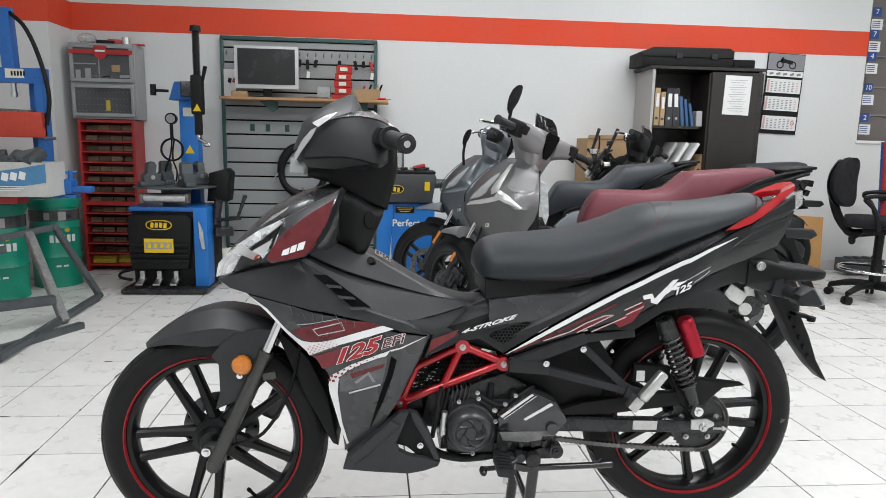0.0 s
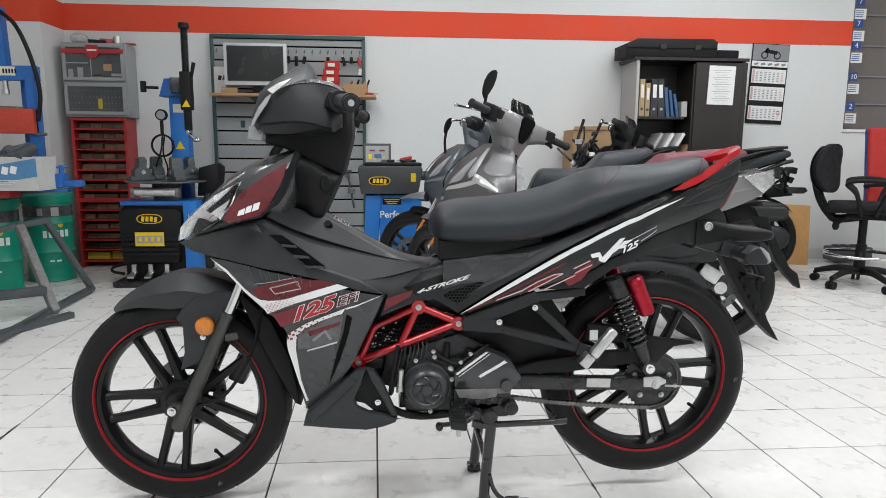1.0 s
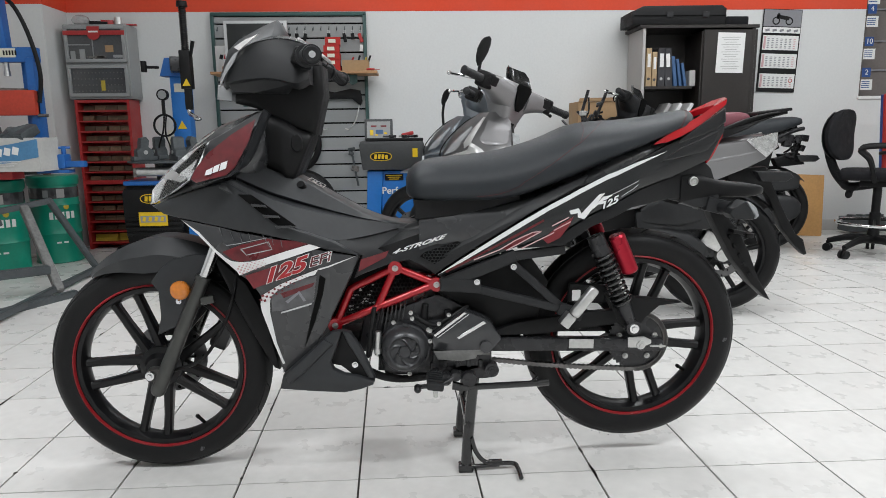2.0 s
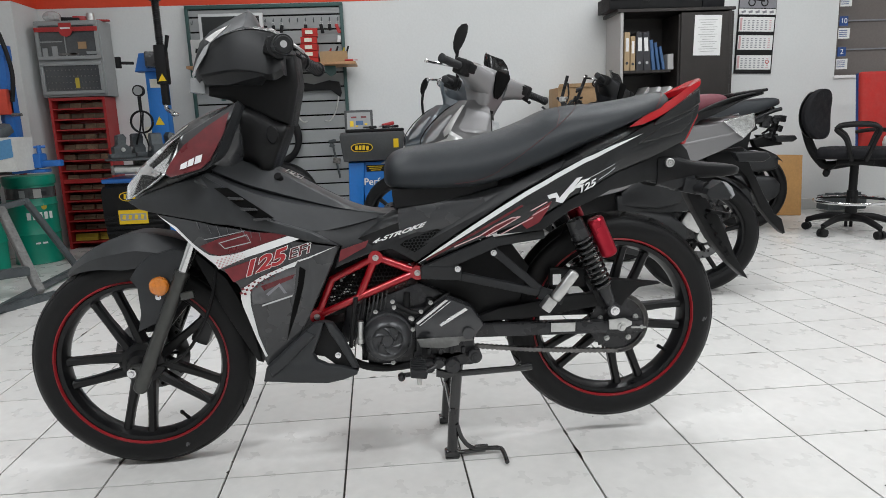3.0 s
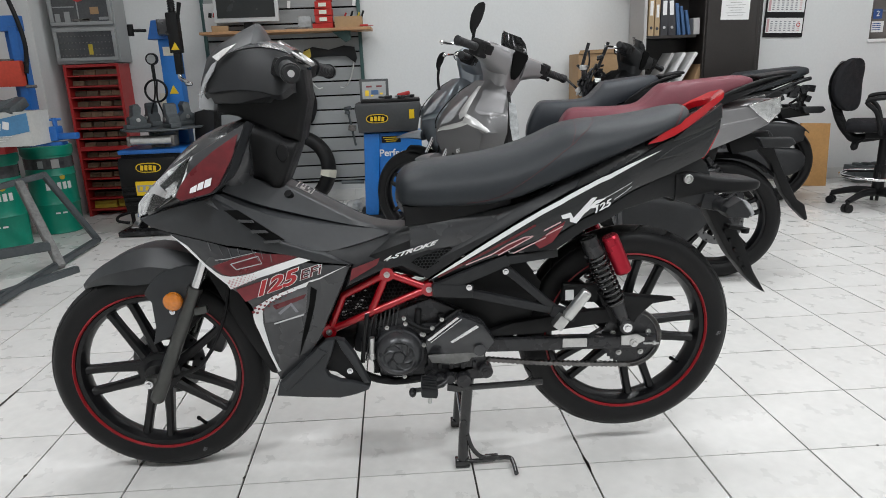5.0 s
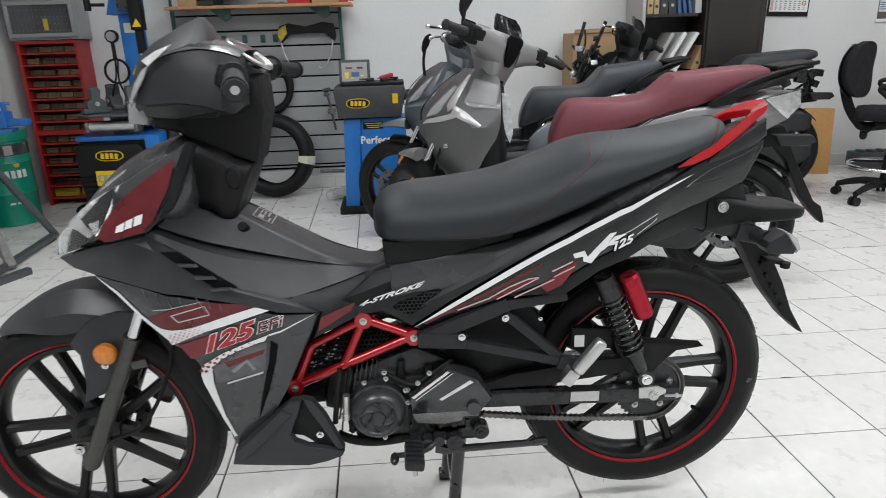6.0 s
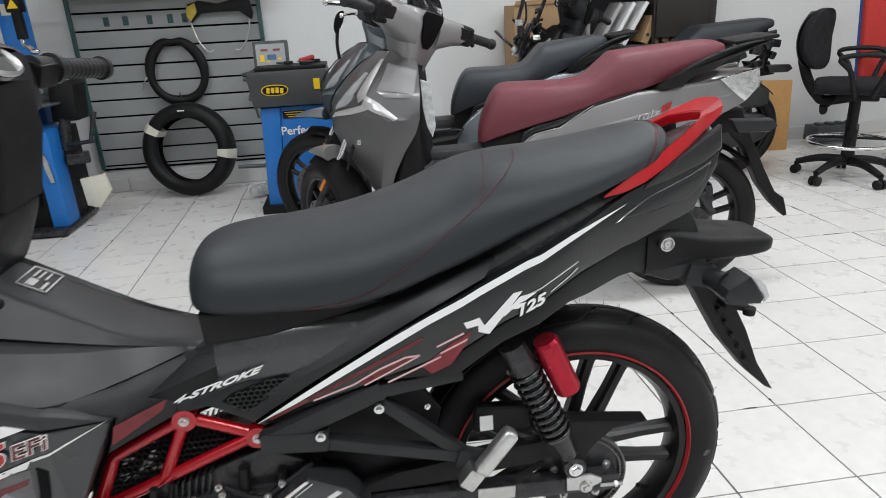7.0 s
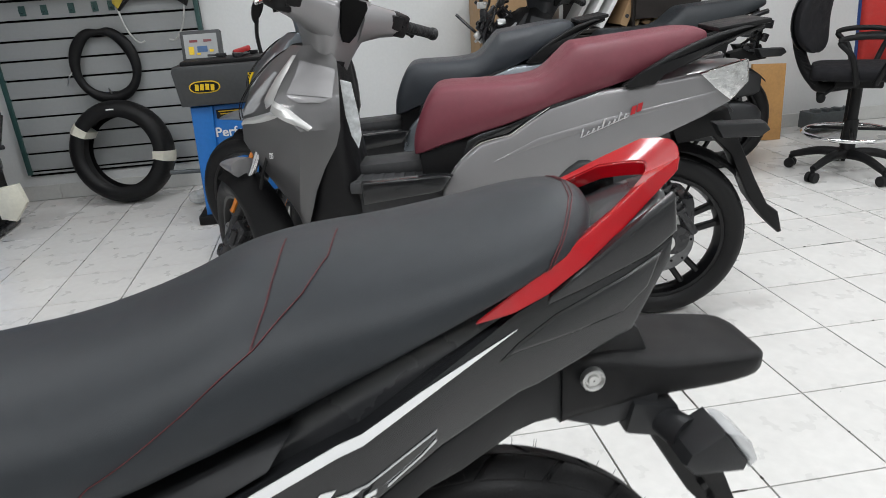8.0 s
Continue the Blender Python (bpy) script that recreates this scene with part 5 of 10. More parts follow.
for x, y, z, r in ((0.440, -0.1315, 0.518, 0.0085), (0.531, -0.130, 0.554, 0.0085), (0.604, -0.128, 0.548, 0.005)):
    bm = B()
    bolt(bm, x, y, z, r)
    part("bolt", bm, M_CHROME, hang)
for s in (-1, 1):
    bm = B()
    box(bm, (0.705, s * 0.150, 0.465), (0.026, 0.026, 0.088), (0, 38, 0), 0.010, 3)
    peg = part("pillion_peg", bm, M_ALU, moto, "folded aluminium pillion foot peg", 40)
    bm = B()
    box(bm, (0.665, s * 0.142, 0.418), (0.028, 0.03, 0.036), (0, 38, 0), 0.005)
    part("peg_mount", bm, M_STEEL, peg, "", 30)
# flat black sheet put in for the dark space behind the hanger
bm = B()
plate(bm, [(0.34, 0.50), (0.52, 0.555), (0.575, 0.50), (0.55, 0.43), (0.40, 0.38)], 0.13, 0, -0.066)
part("hanger_backing", bm, M_DEEP, moto)
bm = B()
box(bm, (0.735, -0.06, 0.465), (0.10, 0.02, 0.05), (0, 5, 0), 0.006)
part("inner_box", bm, M_PLASTIC, moto)
bm = B()
box(bm, (0.705, -0.0715, 0.462), (0.022, 0.001, 0.028))
part("sticker", bm, M_PAPER, moto, "small white sticker")

# dark plates added behind the frame: inner fender and backings over bright gaps
for nm, pts, d, y in (("gap_backing", [(0.128, 0.601), (0.28, 0.606), (0.348, 0.571), (0.362, 0.518), (0.307, 0.533), (0.277, 0.549), (0.235, 0.543), (0.152, 0.511), (0.094, 0.413), (0.056, 0.398), (0.109, 0.528)], 0.02, -0.062), ("inner_fender", [(0.341, 0.541), (0.575, 0.581), (0.632, 0.5), (0.6, 0.388), (0.546, 0.345), (0.381, 0.318), (0.35, 0.443)], 0.010, -0.068), ("engine_gap_backing", [(0.02, 0.318), (0.075, 0.368), (0.193, 0.38), (0.205, 0.335), (0.10, 0.338)], 0.08, -0.05)):
    bm = B()
    plate(bm, pts, d, 0.004, y)
    part(nm, bm, M_PLASTIC, moto, "", 30)

# engine
bm = B()
plate(bm, [(0.197, 0.422), (0.271, 0.454), (0.344, 0.479), (0.429, 0.436), (0.339, 0.375), (0.267, 0.395), (0.202, 0.277), (0.187, 0.278)], 0.18, 0.008, -0.09)
box(bm, (0.33, 0, 0.34), (0.26, 0.20, 0.15), bevel=0.02)
box(bm, (0.19, 0, 0.375), (0.09, 0.15, 0.10), (0, 12, 0), 0.015)
engine = part("engine", bm, M_ENGINE, moto, "black single-cylinder engine", 30)
bm = B()
swirl = [(0.0165 + 0.0027 * k, -0.1455 + 0.0003 * k) for k in range(8)]
lathe(bm, [(0.001, -0.1470), (0.013, -0.1470), (0.0150, -0.1500), *swirl, (0.0375, -0.1475), (0.0405, -0.1490), (0.0450, -0.1465), (0.0510, -0.1400), (0.0560, -0.1310), (0.0590, -0.1210), (0.0635, -0.1190), (0.066, -0.09)], 120, (0.258, 0, 0.347))
for v in bm.verts:
    r, a = math.hypot(v.co.x - 0.258, v.co.z - 0.347), math.atan2(v.co.z - 0.347, v.co.x - 0.258)
    if 0.017 < r < 0.036:
        v.co.y -= 0.0042 * max(0.0, math.cos(6 * (a - 40 * (r - 0.016)))) ** 3
part("round_cover", bm, M_COVER, engine, "round ribbed generator cover", 40)
spots = [(0.262 + 0.074 * math.cos(radians(35 + 80 * k)), -0.108, 0.348 + 0.072 * math.sin(radians(35 + 80 * k)), 0.006) for k in range(4)]
for x, y, z, r in spots + [(x, -0.118, z, 0.006) for x, z in ((0.275, 0.440), (0.278, 0.425), (0.345, 0.41), (0.37, 0.432), (0.318, 0.395), (0.322, 0.365))]:
    bm = B()
    bolt(bm, x, y, z, r)
    part("bolt", bm, M_STEEL, engine)
for k in range(7):
    bm = B()
    box(bm, (0.183 + k * 0.011, 0, 0.378 + k * 0.003), (0.004, 0.20, 0.115), (0, 12, 0), 0.001)
    part("cooling_fin", bm, M_ENGINE, engine)
bm = B()
plate(bm, [(0.326, 0.383), (0.411, 0.447), (0.473, 0.417), (0.503, 0.37), (0.478, 0.338), (0.42, 0.339), (0.328, 0.345)], 0.05, 0.008, -0.135)
cov = part("sprocket_cover", bm, M_CASE, engine, "polished dark sprocket cover", 30)
# bright reflections along the cover's ridges, put in as chrome strips
bm = B()
plate(bm, [(0.330, 0.386), (0.407, 0.443), (0.414, 0.440), (0.335, 0.381)], 0.003, 0.0012, -0.1370)
plate(bm, [(0.338, 0.379), (0.418, 0.438), (0.420, 0.436), (0.340, 0.377)], 0.003, 0.001, -0.1368)
plate(bm, [(0.388, 0.378), (0.455, 0.419), (0.463, 0.413), (0.394, 0.373)], 0.003, 0.0012, -0.1370)
part("ridge_highlight", bm, M_CHROME, cov)
bm = B()
rod(bm, (0.462, -0.120, 0.352), (0.462, -0.142, 0.352), 0.017, 0.015, 24)
part("cover_cap", bm, M_CASE, cov, "", 40)
bm = B()
plate(bm, [(0.330, 0.342), (0.470, 0.346), (0.474, 0.329), (0.440, 0.329), (0.436, 0.320), (0.400, 0.314), (0.340, 0.320)], 0.012, 0.003, -0.134)
part("case_bracket", bm, M_GREYSTEEL, engine, "worn grey metal bracket", 30)
bm = B()
plate(bm, [(0.329, 0.337), (0.48, 0.326), (0.479, 0.287), (0.405, 0.27), (0.327, 0.299)], 0.16, 0.008, -0.11)
for k in range(4):
    box(bm, (0.36 + k * 0.03, -0.10, 0.300), (0.012, 0.03, 0.02), bevel=0.004)
rod(bm, (0.36, -0.06, 0.268), (0.36, -0.14, 0.268), 0.015, seg=14)
rod(bm, (0.42, -0.06, 0.268), (0.42, -0.13, 0.262), 0.019, seg=14)
box(bm, (0.40, -0.07, 0.28), (0.16, 0.08, 0.05), bevel=0.012)
part("lower_case", bm, M_ENGINE, engine, "", 30)
bm = B()
rod(bm, (0.478, -0.10, 0.285), (0.478, -0.128, 0.285), 0.018, seg=18)
bolt(bm, 0.478, -0.128, 0.285, 0.012)
part("stand_pivot", bm, M_ENGINE, engine, "", 40)
bm = B()
pipe(bm, [(0.165, -0.10, 0.285), (0.20, -0.10, 0.268), (0.25, -0.10, 0.260), (0.32, -0.095, 0.264), (0.36, -0.09, 0.28)], 0.010)
pipe(bm, [(0.185, -0.13, 0.46), (0.175, -0.13, 0.40), (0.165, -0.125, 0.33)], 0.006)
pipe(bm, [(0.205, -0.11, 0.45), (0.19, -0.12, 0.38), (0.20, -0.12, 0.30)], 0.004)
pipe(bm, [(0.28, -0.11, 0.43), (0.33, -0.115, 0.405), (0.37, -0.11, 0.42), (0.42, -0.10, 0.45)], 0.006)
part("engine_hose", bm, M_PLASTIC, engine, "", 60)
bm = B()
rod(bm, (0.1935, -0.131, 0.398), (0.190, -0.128, 0.352), 0.0075, seg=12)
rod(bm, (0.190, -0.128, 0.352), (0.1895, -0.128, 0.340), 0.010, seg=12)
part("hose_joint", bm, M_STEEL, engine, "", 40)
for x, z in ((0.308, 0.432), (0.365, 0.415)):
    bm = B()
    rod(bm, (x, -0.10, z - 0.02), (x + 0.004, -0.10, z + 0.025), 0.010, 0.008, 12)
    part("sensor", bm, M_PLASTIC, engine, "", 40)
for s in (-1, 1):
    bm = B()
    box(bm, (0.330, s * 0.205, 0.292), (0.040, 0.085, 0.020), (0, 8, 0), 0.006)
    for k in range(5):
        box(bm, (0.330, s * (0.175 + k * 0.015), 0.304), (0.036, 0.006, 0.005), (0, 8, 0), 0.001)
    peg = part("foot_peg", bm, M_PLASTIC2, moto, "ribbed black rubber foot peg", 30)
    bm = B()
    rod(bm, (0.335, s * 0.06, 0.275), (0.332, s * 0.17, 0.288), 0.010, seg=12)
    part("peg_bar", bm, M_ENGINE, peg, "", 40)
    bm = B()
    rod(bm, (0.330, s * 0.23, 0.284), (0.330, s * 0.23, 0.262), 0.006, 0.005, 8)
    part("peg_feeler", bm, M_STEEL, peg)
bm = B()
pipe(bm, [(0.385, -0.13, 0.275), (0.35, -0.15, 0.262), (0.29, -0.155, 0.258)], 0.006)
rod(bm, (0.385, -0.10, 0.275), (0.385, -0.14, 0.275), 0.012, seg=12)
ball(bm, (0.288, -0.165, 0.258), 0.010, (1, 2, 1), 10)
part("gear_lever", bm, M_ENGINE, engine, "", 50)

# centre stand and side stand
bm = B()
for s in (-1, 1):
    pipe(bm, [(0.440, s * 0.080, 0.275), (0.430, s * 0.086, 0.20), (0.418, s * 0.098, 0.09), (0.412, s * 0.104, 0.016)], 0.0145, 12)
    box(bm, (0.411, s * 0.105, 0.011), (0.040, 0.032, 0.022), bevel=0.006)
rod(bm, (0.425, -0.10, 0.25), (0.425, 0.10, 0.25), 0.014, seg=14)
rod(bm, (0.418, -0.11, 0.13), (0.418, 0.11, 0.13), 0.009, seg=12)
pipe(bm, [(0.426, -0.108, 0.095), (0.440, -0.106, 0.050), (0.470, -0.104, 0.020), (0.535, -0.104, 0.016), (0.546, -0.125, 0.014), (0.548, -0.170, 0.010)], 0.0062)
pipe(bm, [(0.424, -0.106, 0.012), (0.455, -0.104, 0.012), (0.500, -0.104, 0.014)], 0.0060)
box(bm, (0.490, -0.104, 0.024), (0.036, 0.014, 0.006), bevel=0.002)
part("centre_stand", bm, M_GLOSSBLK, moto, "black tubular centre stand, lowered", 40)
bm = B()
plate(bm, [(0.378, 0.254), (0.376, 0.234), (0.400, 0.228), (0.460, 0.233), (0.490, 0.238), (0.460, 0.243), (0.405, 0.246)], 0.012, 0.003, -0.122)
rod(bm, (0.44, -0.115, 0.238), (0.600, -0.12, 0.244), 0.0085, 0.008, 14)
rod(bm, (0.575, -0.12, 0.244), (0.598, -0.12, 0.262), 0.004, seg=8)
rod(bm, (0.596, -0.12, 0.245), (0.625, -0.12, 0.247), 0.0095, 0.010, 14)
part("side_stand", bm, M_GLOSSBLK, moto, "black side stand, folded up", 40)

# handlebar cover, grips, instruments
COVER = [(-0.172, 1.005, 0.020, 1.003, 0.030, 0.998, 0.030, 0.990), (-0.150, 1.045, 0.055, 1.038, 0.078, 1.022, 0.088, 1.005), (-0.125, 1.078, 0.082, 1.066, 0.105, 1.040, 0.108, 1.007), (-0.090, 1.102, 0.104, 1.088, 0.128, 1.052, 0.131, 1.010), (-0.050, 1.116, 0.118, 1.098, 0.146, 1.058, 0.150, 1.011), (-0.010, 1.118, 0.124, 1.101, 0.155, 1.058, 0.161, 1.006), (0.030, 1.108, 0.122, 1.094, 0.155, 1.052, 0.168, 0.997), (0.052, 1.096, 0.110, 1.084, 0.135, 1.050, 0.140, 1.010)]
top_bm, bm = B(), B()
tops, flanks = [], [[], []]
for x, zt, ys, zs_, ym, zm, yl, zl in fine(COVER, 4):
    arch = smooth_path([(x, -ys, zs_), (x, -ys * 0.6, zt - (zt - zs_) * 0.28), (x, 0, zt), (x, ys * 0.6, zt - (zt - zs_) * 0.28), (x, ys, zs_)], 3)
    tops.append([top_bm.verts.new(p) for p in arch])
    for s, rows in ((-1, flanks[0]), (1, flanks[1])):
        rows.append([bm.verts.new((x, s * y, z)) for y, z in ((ys * 0.85, zs_ + 0.001), (ys + 0.004, zs_ - 0.003), (ys * 0.45 + ym * 0.55, zs_ * 0.5 + zm * 0.5), (ym * 0.97, zm), (yl * 0.99, zl + 0.012), (yl, zl), (yl * 0.8, zl - 0.012))])
skin(top_bm, tops, closed=False)
for rows in flanks:
    skin(bm, rows, closed=False)
bm.faces.new([r for r in flanks[0][-1]] + [r for r in flanks[1][-1][::-1]])
bmesh.ops.recalc_face_normals(bm, faces=bm.faces[:])
hc = part("handlebar_cover", bm, M_PLASTIC2, moto, "black handlebar cover", 34)
bmesh.ops.recalc_face_normals(top_bm, faces=top_bm.faces[:])
part("cover_top", top_bm, M_DARKGREY, hc, "satin dark grey upper fairing", 34)
bm = B()
plate(bm, [(-0.146, 1.005, -0.088), (-0.061, 1.010, -0.140), (0.024, 0.997, -0.160), (-0.006, 0.978, -0.1), (-0.074, 0.980, -0.11), (-0.135, 0.980, -0.085)], 0.02, 0.004)
both("cover_lip", bm, M_PLASTIC2, hc)
bm = B()
plate(bm, [(-0.122, 1.084, -0.096), (-0.092, 1.100, -0.106), (-0.060, 1.110, -0.116), (-0.076, 1.096, -0.122), (-0.106, 1.074, -0.113)], 0.008, 0.002, lift=0.011)
both("position_lamp", bm, M_LAMPIN, hc, "slim pale position lamp")
bm = B()
plate(bm, [(-0.166, 1.010, -0.072), (-0.147, 1.044, -0.082), (-0.125, 1.068, -0.096), (-0.108, 1.077, -0.106), (-0.121, 1.052, -0.106), (-0.146, 1.021, -0.098), (-0.162, 0.995, -0.085)], 0.006, 0.002, lift=0.008)
both("lamp_glint", bm, M_PALELENS, hc, "clear front lens")
bm = B()
plate(bm, [(-0.182, 0.968), (-0.178, 1.004), (-0.140, 0.998), (-0.145, 0.964)], 0.12, 0.006, -0.06)
part("lower_lens", bm, M_PALELENS, hc, "smoky clear lower lens", 30)
bm = B()
rings = []
for x, zl, zh, w, wt in ((-0.172, 1.02, 1.035, 0.05, 0.03), (-0.150, 1.03, 1.090, 0.085, 0.045), (-0.122, 1.05, 1.114, 0.10, 0.050), (-0.068, 1.07, 1.143, 0.11, 0.046), (-0.034, 1.08, 1.158, 0.105, 0.040), (-0.026, 1.08, 1.150, 0.10, 0.038), (-0.013, 1.08, 1.120, 0.10, 0.05)):
    rings.append([bm.verts.new((x, y, z)) for y, z in ((-w, zl), (-w * 0.92, zl + (zh - zl) * 0.4), (-wt, zh - 0.006), (-wt * 0.5, zh), (wt * 0.5, zh), (wt, zh - 0.006), (w * 0.92, zl + (zh - zl) * 0.4), (w, zl))])
skin(bm, rings)
part("fly_screen", bm, M_MATTE, hc, "angular matte black fly screen", 28)
bm = B()
plate(bm, [(-0.14, 0.959), (-0.091, 0.947), (-0.042, 0.911), (0.05, 0.88), (0.075, 0.979), (0.072, 1.048), (0.013, 1.054), (-0.084, 1.012), (-0.138, 0.982)], 0.13, 0.028, -0.065, 5)
part("steering_cover", bm, M_PLASTIC, moto, "black steering stem cover", 50)
bm = B()
loft(bm, fine([(-0.115, 0, 0.83, 0.93, 0.05), (-0.08, 0, 0.80, 0.942, 0.082), (-0.03, 0, 0.79, 0.925, 0.092), (0.01, 0, 0.772, 0.897, 0.090), (0.036, 0, 0.768, 0.888, 0.084), (0.045, 0, 0.770, 0.880, 0.080), (0.048, 0, 0.776, 0.870, 0.070)], 4), 32, 5.0)
for v in bm.verts:
    v.co.x -= 0.45 * max(0.0, 0.885 - v.co.z) * max(0.0, min(1.0, (v.co.x + 0.05) / 0.08))
part("inner_cowl", bm, M_PLASTIC, moto, "", 50)
bm = B()
lathe(bm, [(0.001, -0.003), (0.012, -0.003), (0.014, 0.0), (0.014, 0.004)], 20, (0.010, -0.0915, 0.862))
for v in bm.verts:
    v.co.z += 0.6 * (v.co.z - 0.862)
part("cowl_cap", bm, M_PLASTIC, moto, "oval plug in the inner cowl", 40)
GA_ = pose(0.046, 0, 1.083, 0, 36, 0) @ Matrix.Diagonal((0.78, 0.74, 1, 1))
bm = B()
lathe(bm, [(0.001, -0.006), (0.058, -0.006), (0.060, 0.0), (0.055, 0.004), (0.001, 0.004)], 36, axis="Z")
for v in bm.verts:
    v.co.y *= 1.3
bmesh.ops.transform(bm, matrix=GA_, verts=bm.verts)
gauge = part("instrument_panel", bm, M_GLOSSBLK, hc, "dark instrument panel with a silver rim", 40)
bm = B()
lathe(bm, [(0.055, 0.002), (0.062, 0.002), (0.064, 0.006), (0.060, 0.010), (0.056, 0.006)], 40, axis="Z", closed=True)
for v in bm.verts:
    v.co.y *= 1.3
bmesh.ops.transform(bm, matrix=GA_, verts=bm.verts)
part("gauge_rim", bm, M_STEEL, gauge, "silver rim", 50)
for s in (-1, 1):
    a, b = Vector((0.045, s * 0.14, 1.058)), Vector((0.088, s * 0.325, 1.042))
    d = (b - a).normalized()
    bm = B()
    rod(bm, a, a + d * 0.05, 0.021, 0.019, 16)
    side_v = d.cross(Vector((0, 0, 1))).normalized()
    up_v = side_v.cross(d)
    rings = []
    for k in range(12):
        for r, f in ((0.0155, 0.0), (0.0175, 0.1), (0.0168, 0.8), (0.0155, 0.9)):
            c = a + d * (0.055 + (k + f) * 0.0118)
            rings.append([bm.verts.new(c + (side_v * math.cos(q) + up_v * math.sin(q)) * r) for q in [2 * math.pi * n / 18 for n in range(18)]])
    skin(bm, rings)
    rod(bm, b - d * 0.012, b, 0.021, 0.020, 20)
    rod(bm, a + d * 0.045, a + d * 0.055, 0.025, seg=20)
    grip = part("handlebar_grip", bm, M_PLASTIC2, moto, "ribbed black rubber grip", 35)
    bm = B()
    rod(bm, b, b + d * 0.005, 0.0085, 0.007, 16)
    part("bar_end", bm, M_CHROME, grip, "bright bar end plug", 40)
    bm = B()
    box(bm, a + d * 0.02 + Vector((-0.005, 0, -0.004)), (0.05, 0.05, 0.04), (0, 20, s * -12), 0.01)
    part("switch_block", bm, M_PLASTIC, moto, "black switch block", 30)

# ---- scooters behind
# rows of the leg shield: height, nose x, shoulder (x, half width), ridge (x, half width), rear edge (x, half width)
SHIELD_ROWS = [(0.42, -0.585, -0.580, 0.045, -0.558, 0.140, -0.536, 0.150), (0.48, -0.628, -0.618, 0.055, -0.550, 0.172, -0.512, 0.165), (0.545, -0.668, -0.655, 0.060, -0.538, 0.188, -0.489, 0.172), (0.62, -0.715, -0.698, 0.066, -0.524, 0.203, -0.450, 0.182), (0.69, -0.752, -0.730, 0.062, -0.512, 0.218, -0.404, 0.190),
               (0.742, -0.748, -0.726, 0.058, -0.500, 0.222, -0.387, 0.190), (0.785, -0.738, -0.702, 0.085, -0.545, 0.210, -0.385, 0.180), (0.83, -0.712, -0.672, 0.095, -0.574, 0.195, -0.384, 0.165), (0.885, -0.668, -0.630, 0.085, -0.548, 0.165, -0.386, 0.138), (0.93, -0.618, -0.585, 0.066, -0.524, 0.130, -0.392, 0.108), (0.975, -0.548, -0.530, 0.040, -0.496, 0.085, -0.425, 0.085)]


def on_shield(u, z, lift=0.0):
    """A point of the near half of the leg shield; u runs 0 nose, 1 shoulder, 2 ridge, 3 rear edge."""
    def at(u, z):
        i = 0
        while i < len(SHIELD_ROWS) - 2 and z > SHIELD_ROWS[i + 1][0]:
            i += 1
        a, b = SHIELD_ROWS[i], SHIELD_ROWS[i + 1]
        t = (z - a[0]) / (b[0] - a[0])
        r = [p + (q - p) * t for p, q in zip(a, b)]
        cols = [(r[1], 0.0), (r[2], r[3]), (r[4], r[5]), (r[6], r[7])]
        k = min(int(u), 2)
        f = u - k
        x = cols[k][0] + (cols[k + 1][0] - cols[k][0]) * f
        y = cols[k][1] + (cols[k + 1][1] - cols[k][1]) * f
        y += (0.010 if k == 0 else 0.005) * math.sin(math.pi * f)
        return Vector((x, -y, z))
    p = at(u, z)
    if lift:
        du = at(min(u + 0.05, 3), z) - at(max(u - 0.05, 0), z)
        dz = at(u, z + 0.006) - at(u, z - 0.006)
        n = du.cross(dz).normalized()
        if n.y > 0:
            n = -n
        p = p + n * lift
    return p


def shield_patch(edge_a, edge_b, lift=0.004, across=3, along=4):
    """A raised patch of the shield between two edges of (u, z)."""
    bm = B()
    def dense(e):
        out = []
        for p, q in zip(e, e[1:]):
            out += [(p[0] + (q[0] - p[0]) * k / along, p[1] + (q[1] - p[1]) * k / along) for k in range(along)]
        return out + [e[-1]]
    rows = []
    for a, b in zip(dense(edge_a), dense(edge_b)):
        rows.append([bm.verts.new(on_shield(a[0] + (b[0] - a[0]) * k / across, a[1] + (b[1] - a[1]) * k / across, lift - (0.003 if k in (0, across) else 0))) for k in range(across + 1)])
    skin(bm, rows, closed=False)
    return bm


def tall(bm, rows, seg=20, power=3.0):
    """Rounded sections stacked up: (z, x_front, x_back, half_width)."""
    rings = []
    for z, xa, xb, w in rows:
        ring = []
        for k in range(seg):
            a = 2 * math.pi * (k + 0.5) / seg
            ca, sa = math.cos(a), math.sin(a)
            ring.append(bm.verts.new(((xa + xb) / 2 + (xb - xa) / 2 * math.copysign(abs(ca) ** (2 / power), ca), w * math.copysign(abs(sa) ** (2 / power), sa), z)))
        rings.append(ring)
    return skin(bm, rings)


